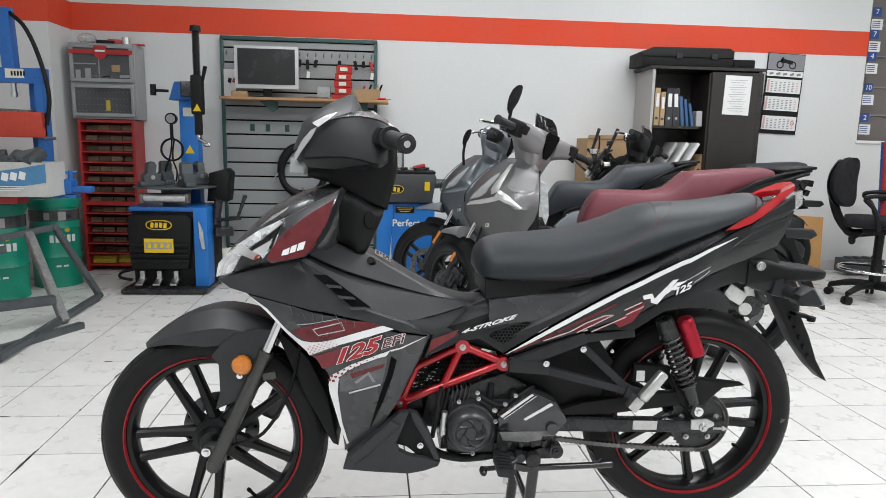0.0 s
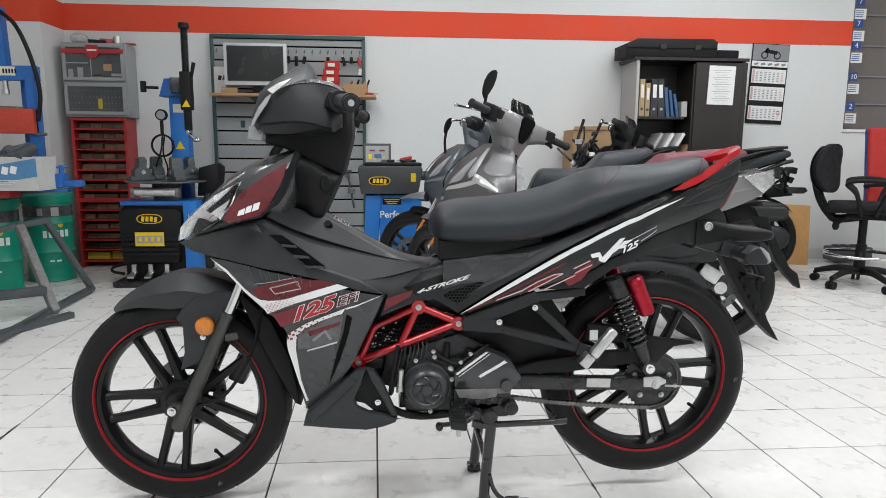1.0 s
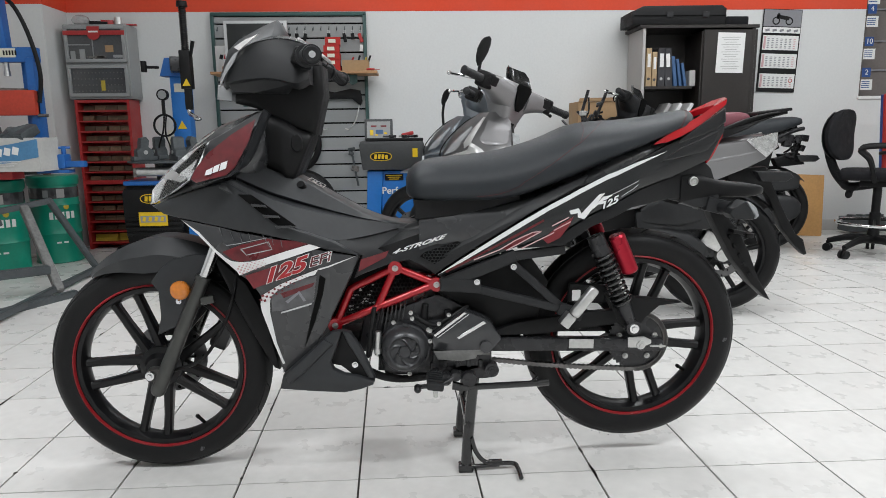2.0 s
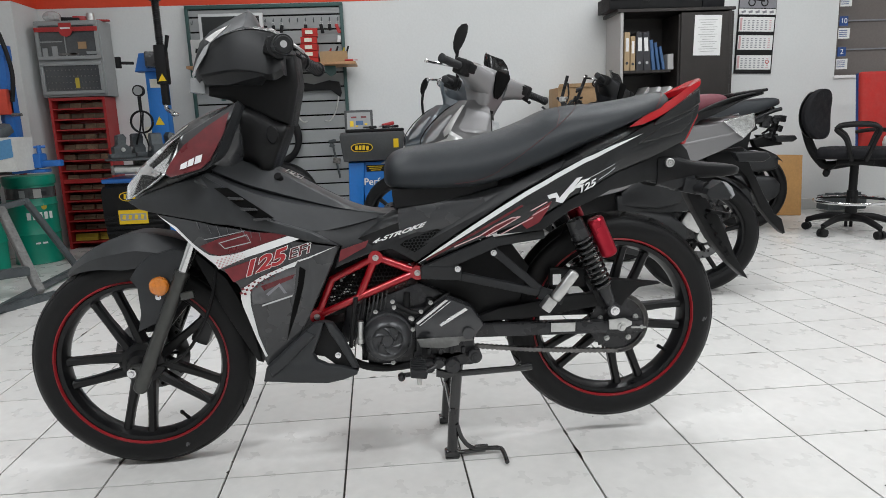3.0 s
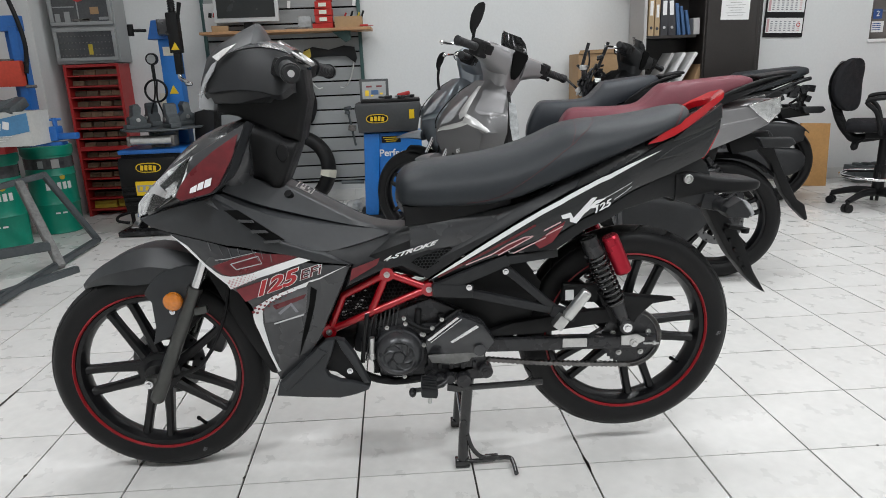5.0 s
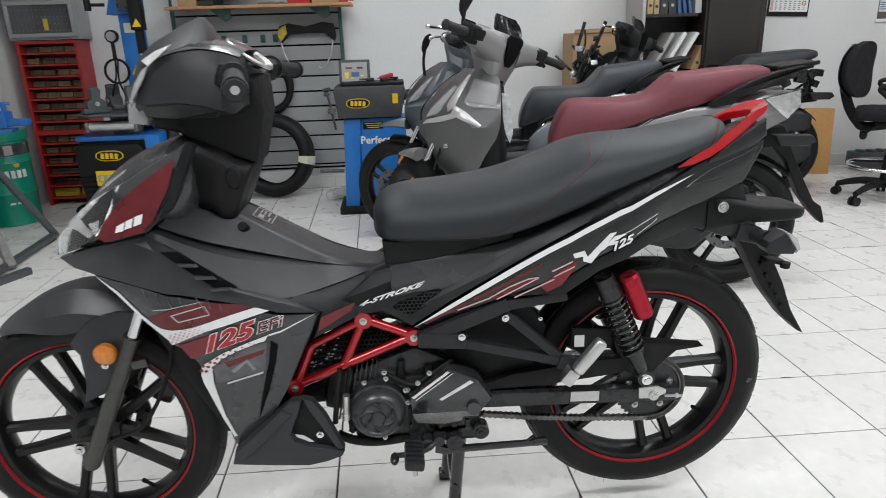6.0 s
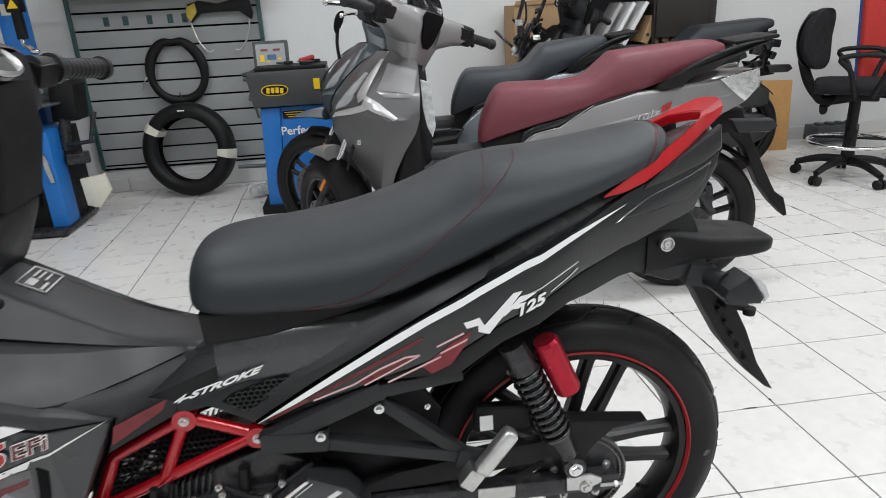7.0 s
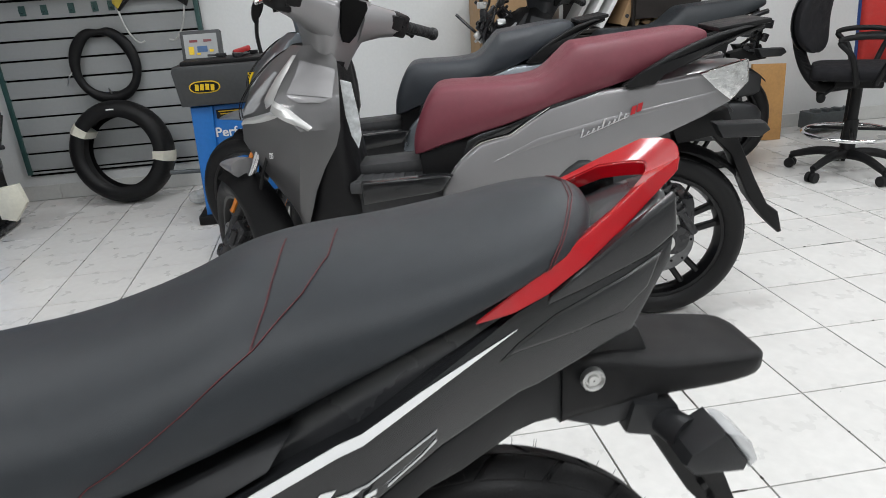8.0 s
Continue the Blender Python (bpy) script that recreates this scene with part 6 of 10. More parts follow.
def scooter(label, m, paint, light, seat_mat, bare=False, group="parked scooters", turn=36, mirror=None, beak=-0.05, grow=1.0, rear=1.0, seat_in=0.0):
    sc = thing("scooter", label, "scooter", m, group)
    RA, FA = (0.605, -0.012, 0.287), (-0.79, -0.02, 0.285)
    fork = Matrix.Translation((-0.495, -0.02, 0.915)) @ pose(0, 0, 0, 0, 27, 0) @ pose(0, 0, 0, 0, 0, -turn)
    steer = Matrix.Translation((-0.445, -0.03, 0.915)) @ pose(0, 0, 0, 0, 22, 0) @ pose(0, 0, 0, 0, 0, -turn)

    def st(name, bm, mat, parent=sc, lab="", smooth=40):
        bmesh.ops.transform(bm, matrix=steer, verts=bm.verts)
        return part(name, bm, mat, parent, lab, smooth)

    moto_wheel(sc, "rear_wheel", RA, 0.29, 0.052, 20, stripe=False, disc_side=-1, pairs=5, count=36, disc_r=0.112)
    fw = moto_wheel(sc, "front_wheel", FA, 0.285, 0.041, 5, stripe=False, disc_side=-1, pairs=5, count=36, disc_r=0.125)
    fw.rotation_euler = (0, 0, radians(-turn * 1.36))
    # seat
    bm = B()
    st0 = fine([(-0.182, 0, 0.628, 0.660, 0.085), (-0.174, 0, 0.628, 0.700, 0.118), (-0.148, 0, 0.634, 0.766, 0.135), (-0.116, 0, 0.646, 0.814, 0.142), (-0.080, 0, 0.658, 0.831, 0.145), (0.0, 0, 0.680, 0.832, 0.148), (0.10, 0, 0.708, 0.832, 0.150), (0.17, 0, 0.730, 0.836, 0.150), (0.225, 0, 0.745, 0.850, 0.148),
                (0.270, 0, 0.758, 0.888, 0.146), (0.312, 0, 0.771, 0.926, 0.142), (0.345, 0, 0.782, 0.933, 0.140), (0.47, 0, 0.820, 0.944, 0.133), (0.60, 0, 0.868, 0.955, 0.118), (0.66, 0, 0.890, 0.956, 0.100), (0.70, 0, 0.905, 0.946, 0.070), (0.716, 0, 0.914, 0.932, 0.035)], 3)
    st0 = [(p[0] + seat_in * max(0, min(1, (0.3 - p[0]) / 0.42)) + (0.16 * max(0, p[0] - 0.2) if bare else 0),) + tuple(p[1:]) for p in st0]
    rings = []
    for x, y0, z0, z1, w in st0:
        h = z1 - z0
        right = [(0.0, z0), (0.80 * w, z0), (0.93 * w, z0 + 0.05 * h), (w, z0 + 0.22 * h), (0.985 * w, z0 + 0.45 * h), (0.93 * w, z0 + 0.70 * h), (0.84 * w, z0 + 0.90 * h), (0.76 * w, z0 + 0.965 * h), (0.55 * w, z1 - 0.006 * h), (0.28 * w, z1 + 0.001), (0.0, z1 + 0.002)]
        rings.append([bm.verts.new((x, -y, z)) for y, z in right] + [bm.verts.new((x, y, z)) for y, z in right[-2:0:-1]])
    skin(bm, rings)
    part("seat", bm, seat_mat, sc, "", 40)
    bm = B()
    plate(bm, [(-0.165, 0.655), (-0.155, 0.44), (-0.10, 0.38), (0.30, 0.40), (0.55, 0.55), (0.60, 0.80), (0.45, 0.80), (0.10, 0.69)], 0.22, 0.01, -0.11)
    for v in bm.verts:
        v.co.x += seat_in * max(0, min(1, (0.3 - v.co.x) / 0.42))
    part("under_seat_body", bm, M_PLASTIC, sc, "", 30)
    # painted side
    bm = B()
    side = lambda x, z: -0.155 + 0.10 * max(0, x - 0.45) + 0.11 * (z - 0.735 - 0.2 * (x - 0.47))
    FOLDS[side] = (((0.45, 0, 0), (1, 0, 0)),)
    upper = [(0.378, 0.796), (0.50, 0.808), (0.673, 0.828), (0.811, 0.858), (0.80, 0.795), (0.768, 0.745), (0.69, 0.705), (0.59, 0.665)] if not bare else [(0.46, 0.790), (0.50, 0.72)]
    plate(bm, [(-0.093, 0.528), (-0.064, 0.581), (-0.035, 0.614), (0.027, 0.662), (0.116, 0.682), (0.18, 0.724), (0.236, 0.757), *upper, (0.40, 0.590), (0.20, 0.520), (0.0, 0.475), (-0.10, 0.470)], 0.03, 0.010, side, 3)
    both("side_panel", bm, M_PLASTIC if bare else paint, sc)
    if not bare:
        bm = B()
        plate(bm, [(-0.030, 0.622), (-0.012, 0.672), (0.03, 0.692), (0.12, 0.714), (0.26, 0.760), (0.345, 0.788), (0.245, 0.764), (0.18, 0.730), (0.112, 0.690), (0.025, 0.670)], 0.02, 0.003, side, lift=-0.003)
        both("seat_corner_panel", bm, M_TAILGLOSS, sc, "gloss dark grey corner panel")
        for line in ([(-0.093, 0.530), (-0.064, 0.583), (-0.035, 0.616), (0.027, 0.664), (0.116, 0.684)], [(0.116, 0.684), (0.18, 0.726), (0.236, 0.760)]):
            bm = B()
            pipe(bm, [(x, side(x, z) - 0.001, z) for x, z in line], 0.0013, 6, 4)
            both("side_trim", bm, M_CHROME, sc, "thin chrome trim line")
    # engine case and air box beside the rear wheel
    end = 0.52 if not bare else 0.78
    bm = B()
    loft(bm, fine([(0.12, -0.13, 0.28, 0.40, 0.03), (0.25, -0.14, 0.22, 0.44, 0.045), (0.25 + (end - 0.25) * 0.6, -0.145, 0.20, 0.42, 0.05), (end - 0.06, -0.145, 0.23, 0.40, 0.045), (end, -0.14, 0.28, 0.35, 0.02)], 3), 20, 3)
    part("drive_case", bm, M_PLASTIC2, sc, "black drive belt case", 50)
    bm = B()
    loft(bm, fine([(0.22, -0.14, 0.45, 0.52, 0.03), (0.32, -0.15, 0.44, 0.60, 0.045), (end - 0.12, -0.15, 0.44, 0.58, 0.05), (end - 0.03, -0.145, 0.46, 0.55, 0.03)], 3), 20, 4)
    part("air_box", bm, M_PLASTIC2, sc, "black air filter box", 50)
    if bare:
        # uncovered frame and loose brackets under the seat
        for s in (-1, 1):
            bm = B()
            pipe(bm, [(0.22, s * 0.10, 0.64), (0.45, s * 0.10, 0.75), (0.70, s * 0.085, 0.85), (0.80, s * 0.06, 0.875)], 0.014, 8)
            part("frame_tube", bm, M_ENGINE, sc, "", 50)
        for x, y, z, w, d, h, r in ((0.62, -0.08, 0.80, 0.13, 0.03, 0.05, -20), (0.70, -0.05, 0.79, 0.06, 0.05, 0.09, 10), (0.77, -0.04, 0.80, 0.05, 0.06, 0.05, -30), (0.79, 0.02, 0.73, 0.035, 0.05, 0.13, 12), (0.55, -0.09, 0.73, 0.15, 0.03, 0.05, -25)):
            bm = B()
            box(bm, (x, y, z), (w, d, h), (0, r, 0), 0.008)
            part("bracket", bm, M_ENGINE, sc, "", 30)
        random.seed(21)
        for k in range(16):
            p = Vector((random.uniform(0.66, 0.83), random.uniform(-0.09, 0.02), random.uniform(0.66, 0.86)))
            q = p + Vector((random.uniform(-0.04, 0.05), random.uniform(-0.04, 0.04), random.uniform(-0.06, 0.05)))
            bm = B()
            if k % 3 == 0:
                box(bm, p, (random.uniform(0.03, 0.06), 0.03, random.uniform(0.02, 0.05)), (0, random.uniform(-40, 40), 0), 0.006)
                part("bracket", bm, M_ENGINE, sc, "", 30)
            else:
                pipe(bm, [p, (p + q) / 2 + Vector((0.012, -0.01, 0.008)), q], random.uniform(0.005, 0.009), 8)
                part("loose_cable", bm, M_PLASTIC if k % 2 else M_PLASTIC2, sc, "", 50)
    else:
        bm = B()
        loft(bm, fine([(0.30, 0, 0.56, 0.77, 0.12), (0.60, 0, 0.66, 0.84, 0.115), (0.77, 0, 0.74, 0.852, 0.10), (0.825, 0, 0.79, 0.85, 0.07)], 3), 20, 3)
        part("tail_body", bm, M_PLASTIC if bare else paint, sc, "", 50)
        bm = B()
        plate(bm, [(0.673, 0.830), (0.735, 0.846), (0.811, 0.863), (0.814, 0.800), (0.765, 0.750), (0.722, 0.785)], 0.02, 0.003, side, lift=0.006)
        both("tail_lamp", bm, M_REFL, sc, "clear faceted tail lamp")
        bm = B()
        plate(bm, [(0.673, 0.830), (0.735, 0.846), (0.811, 0.863), (0.814, 0.800), (0.765, 0.750), (0.722, 0.785)], 0.003, 0.001, side, lift=0.012)
        both("tail_lens", bm, M_LENS, sc, "clear lens")
        bm = B()
        plate(bm, [(0.05, 0.600), (0.20, 0.672), (0.40, 0.722), (0.70, 0.775), (0.79, 0.80), (0.78, 0.788), (0.70, 0.762), (0.40, 0.702), (0.20, 0.648)], 0.006, 0.005, side, lift=0.002)
        both("side_crease", bm, paint, sc)
    # rail behind the seat: a flat leaf that narrows towards the tail
    bm = B()
    plate(bm, [(0.448, 0.812, -0.160), (0.490, 0.842, -0.166), (0.535, 0.868, -0.164), (0.585, 0.894, -0.158), (0.646, 0.918, -0.148), (0.72, 0.940, -0.132), (0.80, 0.955, -0.110), (0.86, 0.960, -0.085), (0.862, 0.945, -0.085), (0.80, 0.932, -0.112), (0.737, 0.912, -0.132), (0.666, 0.876, -0.150), (0.590, 0.846, -0.160), (0.564, 0.838, -0.163), (0.538, 0.812, -0.164), (0.470, 0.803, -0.160)], 0.022, 0.006)
    if not bare:
        both("grab_rail", bm, M_PLASTIC, sc, "broad flat black grab rail", 50)
        bm = B()
        box(bm, (0.80, 0, 0.956), (0.15, 0.20, 0.014), (0, -7, 0), 0.006)
        part("rack_plate", bm, M_PLASTIC, sc, "", 30)
    # rear mudguard and plate holder
    bm = B()
    plate(bm, [(0.62, 0.68), (0.80, 0.705), (0.845, 0.60), (0.906, 0.475), (0.955, 0.385), (0.992, 0.358), (1.005, 0.315), (1.012, 0.288), (1.0, 0.284), (0.946, 0.338), (0.890, 0.412), (0.82, 0.56), (0.76, 0.62), (0.65, 0.60)] if not bare else [(0.62, 0.66), (0.80, 0.70), (0.84, 0.62), (0.65, 0.60)], 0.07, 0.008, -0.035)
    part("plate_holder", bm, M_PLASTIC, sc, "black pointed number plate holder", 30)
    bm = B()
    rings = []
    for k in range(12):
        a0 = radians(43 + k * 8.6)
        rings.append([bm.verts.new((0.615 + (0.318 - 0.02 * u * u) * math.cos(a0), 0.062 * u, 0.29 + (0.318 - 0.02 * u * u) * math.sin(a0))) for u in (-1, -0.6, 0, 0.6, 1)])
    skin(bm, rings, closed=False)
    bmesh.ops.solidify(bm, geom=bm.faces[:], thickness=0.005)
    part("rear_mudguard", bm, M_PLASTIC, sc, "", 50)
    for s in (-1, 1):
        bm = B()
        rod(bm, (0.78, s * 0.03, 0.66), (0.78, s * 0.13, 0.667), 0.014, seg=8)
        plate(bm, [(0.715, 0.69), (0.86, 0.688), (0.878, 0.664), (0.85, 0.644), (0.74, 0.645)], 0.05, 0.010, s * 0.15 - 0.025)
        part("turn_signal", bm, M_PLASTIC2, sc, "", 30)
        bm = B()
        t0, l0 = Vector((0.52, s * 0.115, 0.60)), Vector((0.70, s * 0.115, 0.33))
        d = (l0 - t0).normalized()
        rod(bm, t0, l0, 0.013, seg=12)
        for k in range(9):
            p = t0 + d * (0.04 + k * 0.023)
            rod(bm, p, p + d * 0.010, 0.025, 0.023, 14)
        part("shock_absorber", bm, M_ENGINE, sc, "", 40)
    bm = B()
    box(bm, (0.42, 0.03, 0.34), (0.60, 0.20, 0.16), (0, -3, 0), 0.03)
    rod(bm, (0.64, -0.02, 0.30), (0.64, -0.10, 0.30), 0.07, 0.05, 20)
    part("engine", bm, M_ENGINE, sc, "", 35)
    bm = B()
    box(bm, (0.56, -0.10, 0.36), (0.10, 0.04, 0.07), (0, 30, 0), 0.012)
    rod(bm, (0.615, -0.06, 0.29), (0.615, -0.105, 0.29), 0.035, 0.03, 16)
    part("caliper", bm, M_ALU, sc, "bright cast caliper", 35)
    bm = B()
    box(bm, (0.40, -0.13, 0.475), (0.34, 0.075, 0.13), (0, -6, 0), 0.02, 3)
    box(bm, (0.26, -0.14, 0.46), (0.12, 0.06, 0.10), (0, -6, 0), 0.015)
    part("air_box", bm, M_PLASTIC2, sc, "", 35)
    bm = B()
    rod(bm, (0.20, -0.135, 0.33), (0.20, -0.165, 0.33), 0.085, 0.075, 24)
    rod(bm, (0.42, -0.12, 0.30), (0.42, -0.15, 0.30), 0.05, 0.045, 20)
    box(bm, (0.31, -0.14, 0.32), (0.26, 0.04, 0.12), (0, -3, 0), 0.015)
    part("drive_cover", bm, M_CASE, sc, "dark cast drive cover", 35)
    bm = B()
    box(bm, (0.55, -0.115, 0.435), (0.09, 0.02, 0.025), (0, -12, 0), 0.004)
    part("rating_plate", bm, M_PAPER, sc, "small white sticker, text unreadable")
    # floor board and leg shield
    bm = B()
    box(bm, (-0.235, 0, 0.545), (0.30, 0.35, 0.035), bevel=0.010)
    for k in range(8):
        box(bm, (-0.36 + k * 0.034, -0.115, 0.5635), (0.014, 0.09, 0.004), bevel=0.0015, seg=1)
    box(bm, (-0.26, 0, 0.575), (0.34, 0.14, 0.05), (0, -3, 0), bevel=0.02)
    box(bm, (-0.26, 0, 0.48), (0.34, 0.26, 0.11), bevel=0.02)
    part("floor_board", bm, M_MAT, sc, "grey-black ribbed floor board", 30)
    bm = B()
    plate(bm, [(-0.345, 0.495), (-0.10, 0.528), (-0.06, 0.575), (-0.10, 0.580), (-0.345, 0.566)], 0.03, 0.008, -0.190, 3)
    both("floor_side", bm, M_TAILGLOSS if not bare else M_PLASTIC, sc, "gloss dark grey floor board side")
    bm = B()
    grid = []
    zs = [0.42, 0.45, 0.48, 0.51, 0.545, 0.58, 0.62, 0.655, 0.69, 0.716, 0.742, 0.765, 0.785, 0.808, 0.83, 0.858, 0.885, 0.908, 0.93, 0.952, 0.975]
    us = [0, 0.15, 0.35, 0.6, 0.85, 1, 1.25, 1.5, 1.75, 2, 2.25, 2.5, 2.75, 3]
    for z in zs:
        near = [on_shield(u, z) for u in us]
        row = [(p.x, p.y, p.z) for p in near[::-1]] + [(p.x, -p.y, p.z) for p in near[1:]]
        grid.append([bm.verts.new(p) for p in row])
    skin(bm, grid, closed=False)
    bmesh.ops.solidify(bm, geom=bm.faces[:], thickness=0.004)
    shield_ob = part("leg_shield", bm, M_PLASTIC if bare else paint, sc, "metallic leg shield", 24)
    bm = B()
    tall(bm, [(0.40, -0.575, -0.335, 0.150), (0.475, -0.53, -0.345, 0.165), (0.60, -0.49, -0.366, 0.172), (0.70, -0.48, -0.378, 0.174), (0.82, -0.48, -0.375, 0.155), (0.90, -0.48, -0.380, 0.115), (0.955, -0.47, -0.40, 0.07)], 24, 3.4)
    part("inner_shield", bm, M_PLASTIC, sc, "", 50)
    for ea, eb in (([(1.62, 0.805), (1.62, 0.850), (1.68, 0.900), (1.80, 0.945)], [(2.00, 0.828), (2.00, 0.862), (2.02, 0.905), (2.03, 0.948)]),
                   ([(1.72, 0.800), (1.95, 0.772), (2.20, 0.742)], [(2.00, 0.832), (2.18, 0.803), (2.36, 0.750)])):
        both("shield_chevron", shield_patch(ea, eb, 0.006), light, sc, "light silver chevron trim", 24)
    # upward-facing fold: its brightness is put in as lighter paint
    both("shield_fold", shield_patch([(0.80, 0.754), (1.30, 0.780), (1.75, 0.800)], [(0.80, 0.738), (1.30, 0.756), (1.85, 0.785)], 0.005), light if not bare else paint, sc, "", 24)
    LAMP = ([(0.85, 0.768), (1.00, 0.812), (1.20, 0.862), (1.42, 0.902)], [(1.25, 0.790), (1.45, 0.820), (1.56, 0.864), (1.58, 0.902)])
    both("headlight_bowl", shield_patch(*LAMP, 0.004), paint, sc, "", 24)
    lens_ = shield_patch(*LAMP, 0.009)
    bmesh.ops.solidify(lens_, geom=lens_.faces[:], thickness=0.0015)
    both("headlight", lens_, M_PALELENS, sc, "clear slim headlight", 30).visible_shadow = False
    both("shield_cover", shield_patch([(2.16, 0.848), (2.20, 0.90), (2.18, 0.936)], [(2.88, 0.828), (2.92, 0.87), (2.96, 0.905)], 0.0035, 4), M_PLASTIC2 if bare else paint, sc, "rounded access cover", 24)
    both("cover_foot", shield_patch([(2.16, 0.846), (2.35, 0.822)], [(2.86, 0.826), (2.72, 0.816)], 0.005, 4), M_PLASTIC2 if bare else paint, sc, "", 24)
    bm = B()
    path = [(-0.750, 0, 0.752), (-0.748, 0, 0.79), (-0.722, 0, 0.835), (-0.668, 0, 0.892), (-0.61, 0, 0.938), (-0.55, 0, 0.968)]
    for y in (-0.012, 0.012):
        pipe(bm, [(x, y, z) for x, _, z in path], 0.0016, 6, 3)
    part("shield_spine", bm, M_PLASTIC, sc, "", 40)
    if not bare:
        letters("number_decal", "125", 0.024, pose(*(on_shield(1.45, 0.655, 0.0035))) @ pose(0, 0, 0, 0, 0, -52) @ Matrix(((1, 0, 0, 0), (0, 0, -1, 0), (0, 1, 0, 0), (0, 0, 0, 1))) @ pose(0, 0, 0, 0, 0, 10), M_DECALWHITE, sc, "", 0.3, bold=0.0006)
    # handlebar cover, grips, mirror
    bm = B()
    tall(bm, [(-0.02, -0.055, 0.060, 0.058), (0.03, -0.065, 0.062, 0.066), (0.07, -0.085, 0.064, 0.082), (0.11, -0.108, 0.064, 0.105), (0.15, -0.118, 0.060, 0.125), (0.185, -0.112, 0.050, 0.130), (0.21, -0.09, 0.03, 0.115)], 26, 3.6)
    hcv = st("handlebar_cover", bm, M_PLASTIC2 if bare else paint, sc, "painted handlebar cover", 35)
    for s in (-1, 1):
        bm = B()
        rings = []
        for y, x, z, rx, rz in ((0.05, -0.005, 0.135, 0.075, 0.068), (0.11, -0.002, 0.148, 0.064, 0.056), (0.165, 0.005, 0.158, 0.052, 0.046), (0.215, 0.012, 0.163, 0.043, 0.040)):
            rings.append([bm.verts.new((x + rx * math.copysign(abs(math.cos(a)) ** 0.7, math.cos(a)), s * y, z + rz * math.copysign(abs(math.sin(a)) ** 0.7, math.sin(a)))) for a in [2 * math.pi * (k + 0.5) / 20 for k in range(20)]])
        skin(bm, rings)
        st("cover_arm", bm, M_PLASTIC2 if bare else paint, hcv, "", 35)
    # flat black plate in place of the shaded hollow round the instruments
    bm = B()
    plate(bm, [(-0.030, 0.112), (-0.012, 0.086), (0.012, 0.086), (0.030, 0.112), (0.052, 0.195), (0.042, 0.212), (-0.042, 0.212), (-0.052, 0.195)], 0.02, 0.006, 0.0)
    for v in bm.verts:
        v.co = Vector((0.064 - 0.10 * max(0, v.co.z - 0.14) - v.co.y * 0.4 + 0.010, v.co.x, v.co.z))
    st("instrument_recess", bm, M_DEEP, hcv, "black plate for the shaded recess round the instruments", 30)
    bm = B()
    rings = []
    for z, x, w in ((0.195, 0.02, 0.095), (0.225, 0.005, 0.098), (0.255, -0.015, 0.088), (0.275, -0.032, 0.062)):
        rings.append([bm.verts.new((x - 0.05 * (1 - u * u), w * u, z)) for u in (-1, -0.7, -0.35, 0, 0.35, 0.7, 1)])
    skin(bm, rings, closed=False)
    bmesh.ops.solidify(bm, geom=bm.faces[:], thickness=0.006)
    st("instrument_visor", bm, M_GLOSSBLK, hcv, "dark gloss visor over the instruments")
    bm = B()
    box(bm, (0.066, 0, 0.015), (0.006, 0.034, 0.024), (0, 0, 0), 0.002)
    st("key_switch", bm, M_PLASTIC, hcv)
    for s in (-1, 1):
        bm = B()
        ball(bm, (-0.108, s * 0.075, 0.150), 0.034, (0.35, 1.15, 0.8), 16, (0, 0, s * 18))
        lp = st("position_lamp", bm, M_LENS, hcv, "clear position lamp")
        bm = B()
        ball(bm, (-0.100, s * 0.075, 0.150), 0.031, (0.35, 1.15, 0.8), 14, (0, 0, s * 18))
        st("lamp_bowl", bm, M_REFL, lp)
    for s in (-1, 1):
        bm = B()
        box(bm, (0.018, s * 0.226, 0.166), (0.072, 0.066, 0.074), (0, 0, 0), 0.016, 3)
        box(bm, (0.046, s * 0.200, 0.172), (0.022, 0.050, 0.046), (0, 0, 0), 0.008)
        for k in range(3):
            box(bm, (0.052, s * (0.222 + k * 0.010), 0.150 + 0.016 * k), (0.008, 0.012, 0.008), (0, 0, 0), 0.002)
        st("switch_block", bm, M_PLASTIC, sc)
        bm = B()
        ribs = []
        for k in range(10):
            ribs += [(0.0165, 0.258 + k * 0.0125), (0.0185, 0.260 + k * 0.0125), (0.0178, 0.2685 + k * 0.0125)]
        rings = []
        for r, along in ribs + [(0.021, 0.384), (0.021, 0.394), (0.014, 0.396)]:
            rings.append([bm.verts.new((0.025 + (along - 0.258) * 0.13 + r * math.cos(a), s * along, 0.166 + r * math.sin(a))) for a in [2 * math.pi * q / 14 for q in range(14)]])
        skin(bm, rings)
        st("handlebar_grip", bm, M_PLASTIC2, sc)
        bm = B()
        pipe(bm, [(-0.01, s * 0.225, 0.160), (-0.055, s * 0.265, 0.152), (-0.062, s * 0.32, 0.142), (-0.050, s * 0.385, 0.134)], 0.0068, 8)
        ball(bm, (-0.050, s * 0.388, 0.134), 0.010, seg=10)
        st("brake_lever", bm, M_CHROME if s < 0 else M_PLASTIC, sc)
